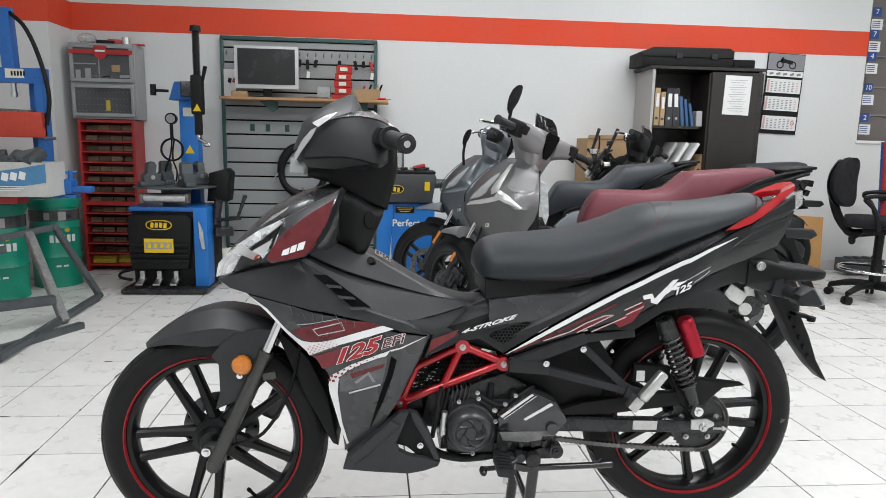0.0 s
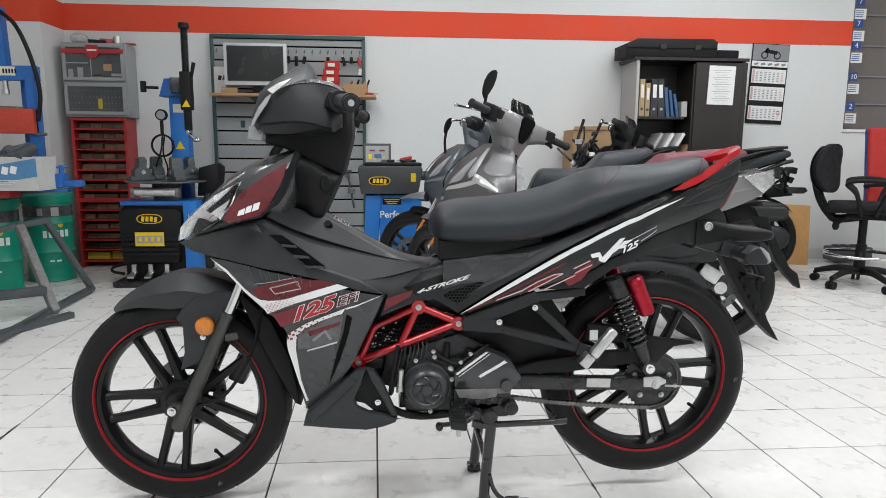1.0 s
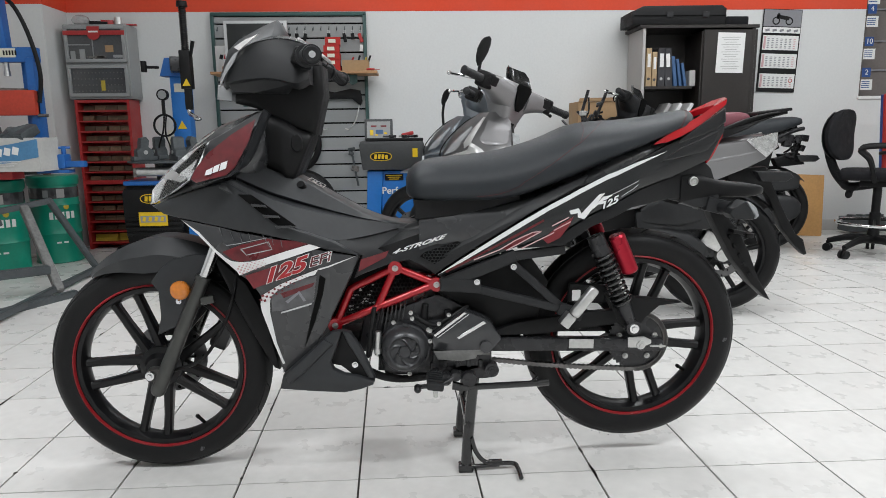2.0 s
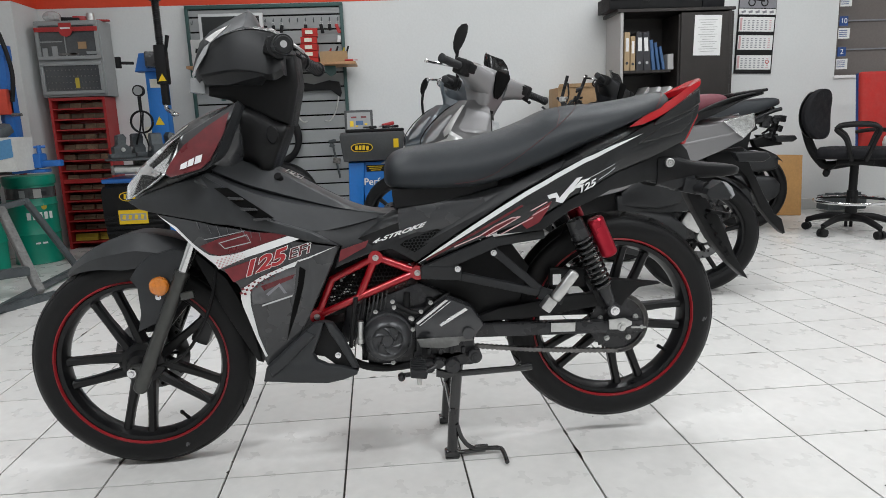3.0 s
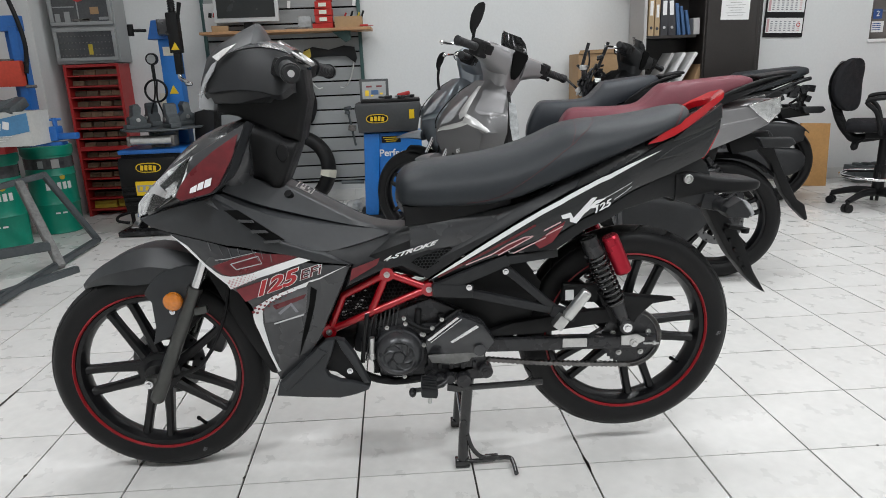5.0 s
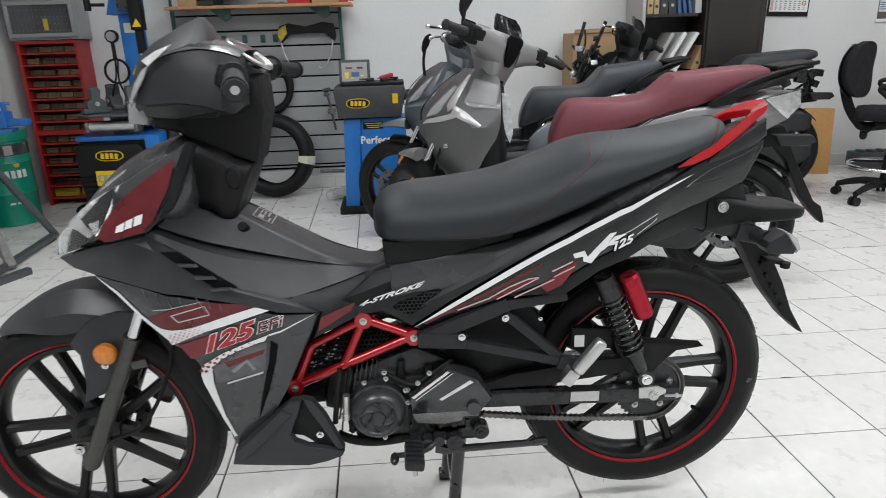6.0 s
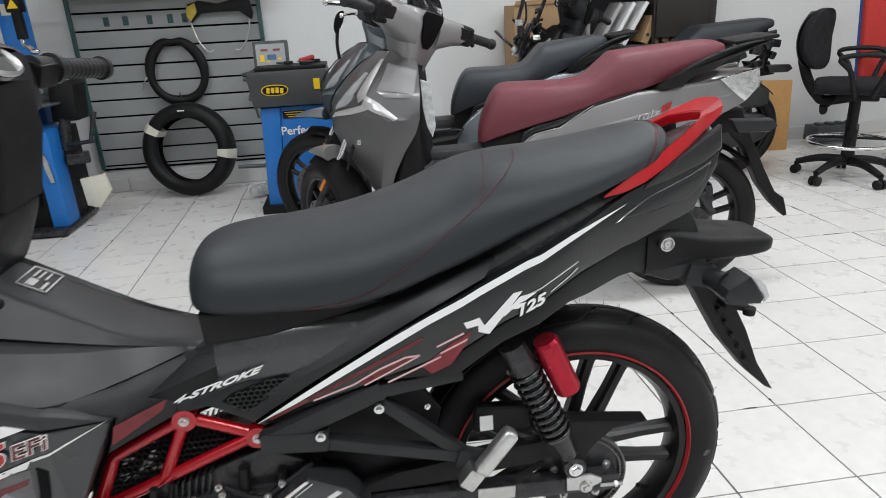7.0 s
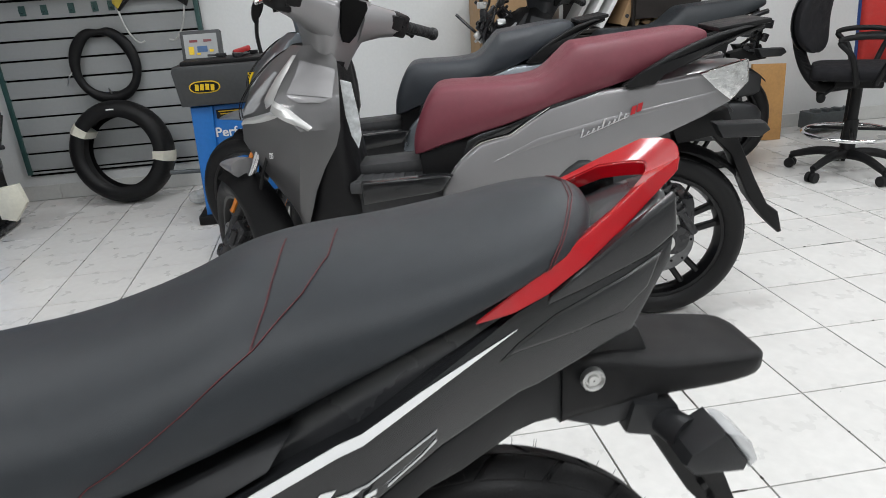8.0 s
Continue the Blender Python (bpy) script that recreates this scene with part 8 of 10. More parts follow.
plate(bm, [(-0.065 + 0.069 * math.copysign(abs(math.cos(t)) ** 0.6, math.cos(t)), 0.722 + 0.025 * math.sin(t)) for t in [2 * math.pi * k / 24 for k in range(24)]], 0.003, 0, -0.185)
part("logo_field", bm, M_PLASTIC, lg)
for k in range(4):
    bm = B()
    box(bm, (-0.102 + 0.025 * k, -0.1865, 0.722 - 0.004 * (k == 3)), (0.018, 0.002, 0.03), (0, 8, 0), 0.0008)
    part("logo_bar", bm, M_YELLOW, lg)
bm = B()
box(bm, (0.17, -0.183, 0.745), (0.035, 0.003, 0.06))
part("warning_label", bm, M_YELLOW, wb, "yellow warning label")
bm = B()
box(bm, (0.02, -0.123, 0.575), (0.13, 0.002, 0.045))
part("sticker", bm, M_PLASTIC, wb, "dark sticker, text unreadable")
for k in range(3):
    bm = B()
    box(bm, (0.02, -0.1245, 0.588 - k * 0.013), (0.11 - 0.02 * k, 0.001, 0.005))
    part("text_bar", bm, M_YELLOW, wb)
letters("lettering", "Perfect", 0.068, pose(0.03, -0.124, 0.48) @ XZ, M_PAPER, wb, "white lettering", 0, bold=0.0012)
bm = B()
rod(bm, (0.2, 0, 0.75), (0.36, 0, 0.755), 0.035, 0.03, 16)
rod(bm, (0.36, 0, 0.755), (0.44, 0, 0.755), 0.018, seg=14)
part("spindle", bm, M_DARKSTEEL, wb, "", 40)
random.seed(5)
for k in range(6):
    bm = B()
    box(bm, (0, 0, 0.011), (0.05, 0.02, 0.02), (0, 0, 0), 0.004)
    rod(bm, (0.02, 0, 0.012), (0.07, 0, 0.012), 0.006, seg=8)
    simple("hand_tool", "small dark hand tool on the balancer tray", "tool", bm, M_ENGINE if k % 3 else M_STEEL, 30, "tray tools").matrix_basis = pose(0.15 + 0.06 + random.uniform(-0.05, 0.12), 4.86 + random.uniform(-0.1, 0.06), 0.846, 0, 0, random.uniform(0, 180))
bm = B()
box(bm, (0.27, 4.84, 0.873), (0.09, 0.03, 0.025), (0, -12, 20), 0.008)
simple("red_pliers", "red-handled pliers on the balancer tray", "pliers", bm, M_BINRED, 30)
bm = B()
rod(bm, (-0.20, 4.80, 0.28), (-0.04, 4.80, 0.275), 0.012, seg=10)
simple("balancer_rod", "dark steel rod stuck in the balancer column", "rod", bm, M_DARKSTEEL, 40)
bm = B()
for k in range(3):
    ball(bm, (-0.16 + 0.04 * k, 5.12 + 0.03 * k, 0.045), 0.06, (1, 0.8, 0.7), 10, (0, 20 * k, 30 * k))
simple("plastic_bag", "crumpled translucent plastic bag on the floor", "bag", bm, M_BAG, 0)

# tyre changer
tc_ = thing("tyre_changer", "blue and black tyre changer with a turntable and column", "tyre changer", pose(-1.42, 4.88, 0))
bm = B()
plate(bm, [(-0.24, 0.16), (0.13, 0.16), (0.15, 0.30), (0.16, 0.50), (0.13, 0.53), (-0.24, 0.53), (-0.255, 0.50), (-0.255, 0.30)], 0.06, 0.012, -0.235)
for k in range(4):
    box(bm, (-0.05, -0.24, 0.22 + k * 0.035), (0.38, 0.02, 0.022), bevel=0.007)
part("front_cover", bm, M_PLASTIC, tc_, "ribbed black front cover", 30)
bm = B()
box(bm, (0.0, 0.03, 0.30), (0.48, 0.44, 0.52), bevel=0.01)
part("body", bm, M_PLASTIC, tc_, "", 30)
bm = B()
box(bm, (0.215, -0.14, 0.31), (0.09, 0.16, 0.54), (0, 0, 0), 0.006)
part("blue_side", bm, M_BLUE2, tc_, "blue side plate", 30)
bm = B()
box(bm, (-0.02, -0.02, 0.565), (0.46, 0.38, 0.03), bevel=0.008)
part("blue_top", bm, M_BLUE, tc_, "", 30)
bm = B()
box(bm, (-0.01, -0.05, 0.025), (0.56, 0.52, 0.03), bevel=0.006)
part("base_plate", bm, M_ENGINE, tc_, "", 30)
for x in (-0.17, -0.06, 0.05):
    bm = B()
    box(bm, (x, -0.27, 0.085), (0.045, 0.09, 0.012), (18, 0, 0), 0.003)
    box(bm, (x, -0.235, 0.12), (0.03, 0.02, 0.06), bevel=0.003)
    part("pedal", bm, M_STEEL, tc_, "", 30)
bm = B()
lathe(bm, [(0.001, 0.70), (0.27, 0.70), (0.275, 0.706), (0.27, 0.712), (0.001, 0.712)], 40, axis="Z")
for k in range(4):
    a = radians(40 + 90 * k)
    c, s = math.cos(a), math.sin(a)
    box(bm, (0.17 * c, 0.17 * s, 0.73), (0.16, 0.07, 0.03), (0, 0, math.degrees(a)), 0.004)
part("turntable", bm, M_DARKSTEEL, tc_, "worn steel turntable", 30)
for k in range(4):
    a = radians(40 + 90 * k)
    bm = B()
    plate(bm, [(-0.055, 0.0), (0.055, 0.0), (0.055, 0.045), (0.030, 0.060), (0.022, 0.125), (-0.012, 0.135), (-0.030, 0.110), (-0.022, 0.065), (-0.055, 0.040)], 0.075, 0.006, -0.0375)
    bmesh.ops.transform(bm, matrix=pose(0.17 * math.cos(a), 0.17 * math.sin(a), 0.742, 0, 0, math.degrees(a)), verts=bm.verts)
    jaw = part("clamp_jaw", bm, M_DARKSTEEL, tc_, "grey steel clamp jaw", 30)
    bm = B()
    rod(bm, (0.0, -0.045, 0.03), (0.0, 0.045, 0.03), 0.014, seg=12)
    bmesh.ops.transform(bm, matrix=pose(0.17 * math.cos(a), 0.17 * math.sin(a), 0.742, 0, 0, math.degrees(a)), verts=bm.verts)
    part("jaw_pin", bm, M_STEEL, jaw, "", 40)
bm = B()
rod(bm, (-0.14, -0.215, 0.640), (0.13, -0.215, 0.640), 0.027, seg=20)
roll = part("cylinder", bm, M_ALU, tc_, "bright air cylinder under the turntable", 40)
for x in (-0.15, 0.14):
    bm = B()
    box(bm, (x, -0.215, 0.640), (0.022, 0.062, 0.062), bevel=0.004)
    part("cylinder_cap", bm, M_PARTS, roll)
bm = B()
rod(bm, (0, 0, 0.57), (0, 0, 0.70), 0.09, 0.10, 20)
box(bm, (-0.02, -0.17, 0.645), (0.32, 0.06, 0.05), bevel=0.01)
part("turntable_drive", bm, M_PARTS, tc_, "", 40)
bm = B()
box(bm, (0.06, 0.20, 0.82), (0.125, 0.11, 1.08), bevel=0.006)
part("column", bm, M_BLUE2, tc_, "tall blue column", 30)
bm = B()
plate(bm, [(-0.06, 1.30), (-0.02, 1.425), (0.10, 1.43), (0.135, 1.40), (0.135, 1.30)], 0.14, 0.008, 0.11)
part("arm_head", bm, M_BLUE, tc_, "", 30)
bm = B()
box(bm, (0.10, 0.08, 1.37), (0.13, 0.22, 0.10), (0, 0, 18), 0.01)
part("arm", bm, M_ENGINE, tc_, "", 30)
bm = B()
for k in range(24):
    rod(bm, (0.17, 0.0, 1.39 + k * 0.015), (0.17, 0.0, 1.399 + k * 0.015), 0.026, 0.0235, 14)
rod(bm, (0.17, 0, 1.36), (0.17, 0, 1.76), 0.019, seg=12)
rod(bm, (0.17, 0, 1.75), (0.17, 0, 1.785), 0.038, 0.034, 16)
part("spindle", bm, M_PLASTIC, tc_, "black threaded tool spindle", 30)
bm = B()
box(bm, (0.17, 0, 1.33), (0.075, 0.075, 0.26), bevel=0.008)
box(bm, (0.17, 0, 1.15), (0.045, 0.045, 0.18), bevel=0.006)
rod(bm, (0.21, -0.02, 1.42), (0.235, -0.03, 1.52), 0.010, 0.014, 10)
part("spindle_guide", bm, M_PLASTIC, tc_, "", 30)
bm = B()
pipe(bm, [(0.165, 0, 1.08), (0.175, -0.02, 1.035), (0.21, -0.04, 1.015), (0.235, -0.05, 0.995)], 0.014, 10)
ball(bm, (0.235, -0.05, 0.995), 0.022, (1.3, 1, 0.7), 12)
part("mount_head", bm, M_CHROME, tc_, "polished mount head", 50)
bm = B()
rod(bm, (-0.06, 0.12, 1.36), (-0.15, 0.08, 1.36), 0.010, seg=10)
rod(bm, (-0.15, 0.08, 1.325), (-0.15, 0.08, 1.40), 0.020, seg=14)
part("lock_knob", bm, M_PLASTIC, tc_, "", 40)
for z, mat, w, h in ((1.22, M_TAPE, 0.07, 0.06), (0.96, M_YELLOW, 0.055, 0.05)):
    bm = B()
    if mat is M_YELLOW:
        plate(bm, [(0.03, z - 0.03), (0.095, z - 0.03), (0.0625, z + 0.03)], 0.002, 0, 0.143)
    else:
        box(bm, (0.06, 0.1435, z), (w, 0.002, h))
    part("warning_label", bm, mat, tc_, "small warning label")
bm = B()
plate(bm, [(0.145, 1.22), (0.20, 1.22), (0.175, 1.27)], 0.002, 0, -0.040)
part("warning_label", bm, M_YELLOW, tc_)
bm = B()
plate(bm, [(-0.05 + 0.085 * math.copysign(abs(math.cos(t)) ** 0.6, math.cos(t)), 0.462 + 0.033 * math.sin(t)) for t in [2 * math.pi * k / 24 for k in range(24)]], 0.003, 0, -0.2375)
lg = part("logo", bm, M_YELLOW, tc_, "yellow and black oval logo shape")
bm = B()
plate(bm, [(-0.05 + 0.078 * math.copysign(abs(math.cos(t)) ** 0.6, math.cos(t)), 0.462 + 0.027 * math.sin(t)) for t in [2 * math.pi * k / 24 for k in range(24)]], 0.003, 0, -0.2395)
part("logo_field", bm, M_PLASTIC, lg)
for k in range(4):
    bm = B()
    box(bm, (-0.092 + 0.028 * k, -0.241, 0.462 - 0.004 * (k == 3)), (0.02, 0.002, 0.034), (0, 8, 0), 0.0008)
    part("logo_bar", bm, M_YELLOW, lg)
bm = B()
box(bm, (-0.05, -0.2535, 0.325), (0.19, 0.003, 0.095))
pl_ = part("name_plate", bm, M_YELLOW, tc_, "yellow plate, marking unreadable")
bm = B()
box(bm, (-0.05, -0.2555, 0.325), (0.17, 0.002, 0.045))
part("plate_field", bm, M_CABGREY, pl_)
bm = B()
for k in range(4):
    box(bm, (-0.11 + 0.04 * k, -0.257, 0.325), (0.02, 0.001, 0.03), (0, 15, 0))
part("text_bar", bm, M_YELLOW, pl_)
bm = B()
plate(bm, [(0.205, 0.50), (0.235, 0.42), (0.245, 0.30), (0.225, 0.30), (0.21, 0.38)], 0.014, 0.002, -0.236)
part("bead_lever", bm, M_STEEL, tc_, "bead lever hung on the side")
bm = B()
plate(bm, [(0.20, 0.60), (0.34, 0.60), (0.36, 0.80), (0.33, 0.83), (0.22, 0.80)], 0.18, 0.01, 0.02)
part("rear_shroud", bm, M_PLASTIC, tc_, "", 30)
bm = B()
rod(bm, (0.27, -0.05, 0.45), (0.30, -0.05, 0.62), 0.03, 0.03, 14)
rod(bm, (0.30, -0.08, 0.48), (0.46, -0.12, 0.50), 0.012, seg=10)
rod(bm, (0.44, -0.12, 0.50), (0.50, -0.14, 0.66), 0.010, 0.014, 10)
box(bm, (0.33, -0.06, 0.40), (0.12, 0.10, 0.06), (0, 0, 20), 0.01)
part("bead_breaker", bm, M_ENGINE, tc_, "", 40)
bm = B()
plate(bm, [(0.32, 0.28), (0.46, 0.30), (0.48, 0.20), (0.40, 0.10), (0.33, 0.12)], 0.03, 0.008, -0.10)
part("breaker_blade", bm, M_TAPE, tc_, "pale breaker blade", 30)
bm = B()
rod(bm, (-0.045, 0.12, 1.17), (-0.045, 0.09, 1.17), 0.040, seg=24)
gg = part("pressure_gauge", bm, M_PLASTIC, tc_, "round pressure gauge with a coiled hose", 40)
bm = B()
rod(bm, (-0.045, 0.09, 1.17), (-0.045, 0.088, 1.17), 0.030, seg=24)
part("dial", bm, M_CABGREY, gg, "grey dial")
bm = B()
rod(bm, (-0.045, 0.10, 1.13), (-0.045, 0.10, 1.03), 0.012, seg=10)
for q in range(2):
    pipe(bm, [(-0.045 + 0.075 * math.cos(t), 0.10 - 0.008 * q, 0.955 + 0.075 * math.sin(t)) for t in [2 * math.pi * k / 24 for k in range(25)]], 0.007, 8, 1)
pipe(bm, [(-0.045, 0.10, 1.03), (-0.06, 0.10, 0.92), (-0.10, 0.10, 0.80), (-0.09, 0.10, 0.72)], 0.006, 8)
pipe(bm, [(-0.03, 0.10, 1.03), (-0.045, 0.10, 0.90), (-0.02, 0.10, 0.80), (-0.03, 0.10, 0.73)], 0.006, 8)
part("air_hose", bm, M_PLASTIC, gg, "", 60)
bm = B()
pipe(bm, [(-0.29, -0.10, 0.06), (-0.36, -0.12, 0.08), (-0.38, -0.05, 0.10), (-0.30, 0.0, 0.12)], 0.010, 8)
part("floor_hose", bm, M_PLASTIC, tc_, "", 60)
bm = B()
box(bm, (-1.62, 5.574, 0.86), (0.08, 0.012, 0.13), bevel=0.003)
simple("wall_socket", "cream double wall socket", "socket", bm, M_TAPE, 30)

# wall cabinet with tinted doors, red bin rack below it
cab = thing("tool_cabinet", "grey steel tool cabinet with tinted doors above the bins", "cabinet", pose(-2.065, 5.36, 1.165))
bm = B()
box(bm, (0, 0.112, 0.275), (0.47, 0.20, 0.55), bevel=0.006)
part("body", bm, M_CABGREY, cab, "", 30)
for z, h in ((0.135, 0.235), (0.405, 0.27)):
    bm = B()
    for c, s in (((0, 0, z - h / 2 + 0.013), (0.45, 0.022, 0.026)), ((0, 0, z + h / 2 - 0.013), (0.45, 0.022, 0.026)), ((-0.212, 0, z), (0.026, 0.022, h - 0.052)), ((0.212, 0, z), (0.026, 0.022, h - 0.052))):
        box(bm, c, s, bevel=0.003)
    dr = part("door", bm, M_CABGREY, cab, "", 30)
    bm = B()
    box(bm, (0, 0.004, z), (0.40, 0.006, h - 0.05))
    part("pane", bm, M_CABGLASS, dr, "dark tinted pane")
bm = B()
box(bm, (0, -0.0125, 0.485), (0.45, 0.003, 0.032))
box(bm, (0, -0.0145, 0.485), (0.45, 0.002, 0.006))
part("band", bm, M_BINRED, cab, "red band")
bm = B()
plate(bm, [(-0.045, 0.53), (0.045, 0.53), (0.045, 0.46), (0.03, 0.44), (0, 0.43), (-0.03, 0.44), (-0.045, 0.46)], 0.003, 0, -0.018)
part("badge", bm, M_BINRED, cab, "red shield badge shape")
bm = B()
box(bm, (0, -0.019, 0.492), (0.07, 0.001, 0.012))
part("badge_bar", bm, M_PAPER, cab)
for k, (x, z, w, h, mat) in enumerate(((-0.17, 0.325, 0.035, 0.06, M_CABGREY), (-0.10, 0.33, 0.04, 0.075, M_CABGREY), (0.10, 0.37, 0.06, 0.05, M_CARD), (0.0, 0.31, 0.14, 0.012, M_PARTS), (0.03, 0.31, 0.05, 0.02, M_PARTS), (0.16, 0.315, 0.07, 0.02, M_CABGREY), (-0.02, 0.38, 0.008, 0.17, M_CABGREY), (-0.12, 0.40, 0.16, 0.008, M_CABGREY), (0.03, 0.10, 0.03, 0.075, M_BINYEL))):
    bm = B()
    box(bm, (x, -0.001, z), (w, 0.004, h))
    part("stored_item", bm, mat, cab)
bm = B()
for i in range(14):
    for j in range(4):
        rod(bm, (-0.18 + i * 0.027, 0.0005, 0.06 + j * 0.045), (-0.18 + i * 0.027, -0.002, 0.06 + j * 0.045), 0.005, seg=6)
tagged(part("socket_row", bm, M_PARTS, cab), kind="stuff")
for c, s, mat, nm, lb in (((-2.20, 5.46, 1.757), (0.12, 0.14, 0.085), M_BAG, "plastic_bag", "crumpled clear bag on the cabinet"), ((-2.06, 5.46, 1.73), (0.13, 0.09, 0.03), M_PLASTIC, "black_case", "small black case on the cabinet"), ((-2.0, 5.46, 1.735), (0.09, 0.06, 0.04), M_BINRED, "red_tool", "small red tool on the cabinet"), ((-1.92, 5.46, 1.745), (0.06, 0.06, 0.06), M_ALU, "metal_tin", "small bright tin on the cabinet"), ((-1.83, 5.46, 1.721), (0.09, 0.05, 0.012), M_BINRED, "red_strip", "red strip lying on the cabinet")):
    bm = B()
    if nm == "plastic_bag":
        ball(bm, c, 0.06, (1.1, 1, 0.7), 10)
    elif nm == "metal_tin":
        rod(bm, (c[0], c[1], 1.715), (c[0], c[1], 1.775), 0.028, seg=18)
    else:
        box(bm, c, s, (0, 0, 14), 0.005)
    simple(nm, lb, nm.replace("_", " "), bm, mat, 30)

rack = thing("bin_rack", "red steel rack full of small brown parts bins", "bin rack", pose(-2.065, 5.37, 0))
for c, s, nm in (((-0.195, 0.10, 0.58), (0.02, 0.20, 1.16), "side"), ((0.195, 0.10, 0.58), (0.02, 0.20, 1.16), "side"), ((0, 0.19, 0.58), (0.37, 0.01, 1.16), "back"), ((0, 0.10, 1.15), (0.37, 0.19, 0.02), "top")):
    bm = B()
    box(bm, c, s)
    part(nm, bm, M_BINRED, rack)
levels = [0.05] + [0.14 + k * 0.078 for k in range(13)]
for i, z in enumerate(levels):
    bm = B()
    box(bm, (0, 0.095, z), (0.37, 0.18, 0.010 if i != 6 else 0.03))
    part("shelf", bm, M_BINRED, rack)
    h = 0.07 if i == 0 else 0.045
    n = 2 if i == 0 else 4
    for k in range(n):
        w = 0.36 / n
        bm = B()
        x = -0.18 + w * (k + 0.5)
        y = 0.055 + 0.008 * ((i * 7 + k * 3) % 4)
        box(bm, (x, y + 0.05, z + 0.008 + h * 0.42), (w - 0.008, 0.10, h * 0.8))
        box(bm, (x, y - 0.004, z + 0.006 + h * 0.25), (w - 0.012, 0.01, h * 0.42))
        part("bin", bm, M_BINYEL if i == 0 else M_BIN, rack)

# hydraulic press, boxes, drums
pr = thing("hydraulic_press", "blue hydraulic press with an orange-red cross beam", "press", pose(-2.22, 4.55, 0))
bm = B()
box(bm, (-0.06, 0, 1.40), (0.42, 0.07, 0.09), bevel=0.004)
part("head_beam", bm, M_BLUE, pr, "blue head beam", 30)
bm = B()
box(bm, (-0.06, -0.005, 1.62), (0.075, 0.07, 0.36), (0, -2, 0), 0.005)
part("ram_housing", bm, M_BLUE, pr, "", 30)
for x in (0.115, -0.24):
    bm = B()
    box(bm, (x, 0.0, 1.03), (0.05, 0.09, 0.70), bevel=0.004)
    part("upright", bm, M_BLUE, pr, "", 30)
bm = B()
box(bm, (0.03, 0.09, 1.15), (0.05, 0.05, 0.45), bevel=0.004)
part("rear_upright", bm, M_BLUE, pr, "", 30)
bm = B()
rod(bm, (-0.05, 0, 1.355), (-0.05, 0, 1.30), 0.016, seg=14)
rod(bm, (-0.05, 0, 1.30), (-0.05, 0, 1.27), 0.020, seg=14)
part("ram", bm, M_STEEL, pr, "", 40)
bm = B()
box(bm, (-0.08, -0.05, 1.10), (0.44, 0.06, 0.155), bevel=0.004)
part("cross_beam", bm, M_PRESSRED, pr, "orange-red cross beam", 30)
bm = B()
box(bm, (-0.05, -0.02, 1.185), (0.26, 0.10, 0.018), (0, 2, 0), 0.004)
part("press_plate", bm, M_PARTS, pr)
bm = B()
rod(bm, (0.14, -0.05, 1.02), (0.20, -0.05, 1.02), 0.010, seg=10)
part("beam_pin", bm, M_PARTS, pr)
bm = B()
box(bm, (-0.02, -0.037, 1.41), (0.11, 0.002, 0.055))
nm_ = part("name_label", bm, M_TAPE, pr, "pale name label as bars")
bm = B()
for k in range(5):
    box(bm, (-0.035 + 0.018 * k, -0.039, 1.41), (0.011, 0.001, 0.028))
part("text_bar", bm, M_PLASTIC, nm_)
bm = B()
pipe(bm, [(-0.03, -0.02, 1.77), (0.07, -0.05, 1.68), (0.145, -0.06, 1.50), (0.185, -0.06, 1.28), (0.16, -0.06, 1.10)], 0.013, 10)
part("hose", bm, M_PLASTIC, pr, "black hydraulic hose", 60)

bench = thing("red_bench", "red steel bench that carries the press", "bench", pose(-2.22, 4.30, 0))
bm = B()
box(bm, (-0.53, 0.37, 0.655), (0.80, 0.90, 0.05), bevel=0.006)
box(bm, (-0.09, -0.01, 0.655), (0.36, 0.13, 0.046), bevel=0.006)
part("top", bm, M_BINRED, bench, "", 30)
for x, y in ((-0.90, -0.05), (-0.90, 0.78), (-0.16, -0.04), (-0.16, 0.78)):
    bm = B()
    box(bm, (x, y, 0.315), (0.04, 0.04, 0.63), bevel=0.004)
    part("leg", bm, M_BINRED, bench)
bm = B()
box(bm, (-0.02, 0.25, 0.665), (0.34, 0.30, 0.03), bevel=0.004)
part("press_bed", bm, M_DARKSTEEL, bench)
cb = thing("supply_box", "open blue and white cardboard supply box with clutter inside", "box", pose(-2.13, 4.27, 0.682))
bm = B()
for c, s in (((0, 0.11, 0.10), (0.42, 0.006, 0.20)), ((-0.207, 0, 0.10), (0.006, 0.214, 0.20)), ((0.207, 0, 0.10), (0.006, 0.214, 0.20)), ((0, 0, 0.004), (0.41, 0.214, 0.008)), ((0, -0.11, 0.10), (0.42, 0.006, 0.20))):
    box(bm, c, s)
part("carton", bm, M_BOXWHITE, cb)
bm = B()
plate(bm, [(-0.205, 0.03), (-0.02, 0.045), (0.205, 0.085), (0.205, 0.192), (0.06, 0.165), (-0.205, 0.125)], 0.002, 0, -0.1155)
art = part("blue_print", bm, M_BOXBLUE, cb, "blue printed face")
bm = B()
rod(bm, (-0.10, -0.1165, 0.10), (-0.10, -0.118, 0.10), 0.032, seg=24)
part("round_mark", bm, M_BINRED, art, "round red mark")
bm = B()
for k in range(3):
    box(bm, (-0.02 + 0.048 * k, -0.118, 0.115 + 0.004 * k), (0.036, 0.001, 0.045), (0, 14, 0), 0.0003)
part("mark_bar", bm, M_PAPER, art)
bm = B()
for k in range(3):
    box(bm, (0.0, -0.118, 0.06 - 0.012 * k), (0.20 - 0.04 * k, 0.001, 0.005))
part("text_bar", bm, M_PAPER, art)
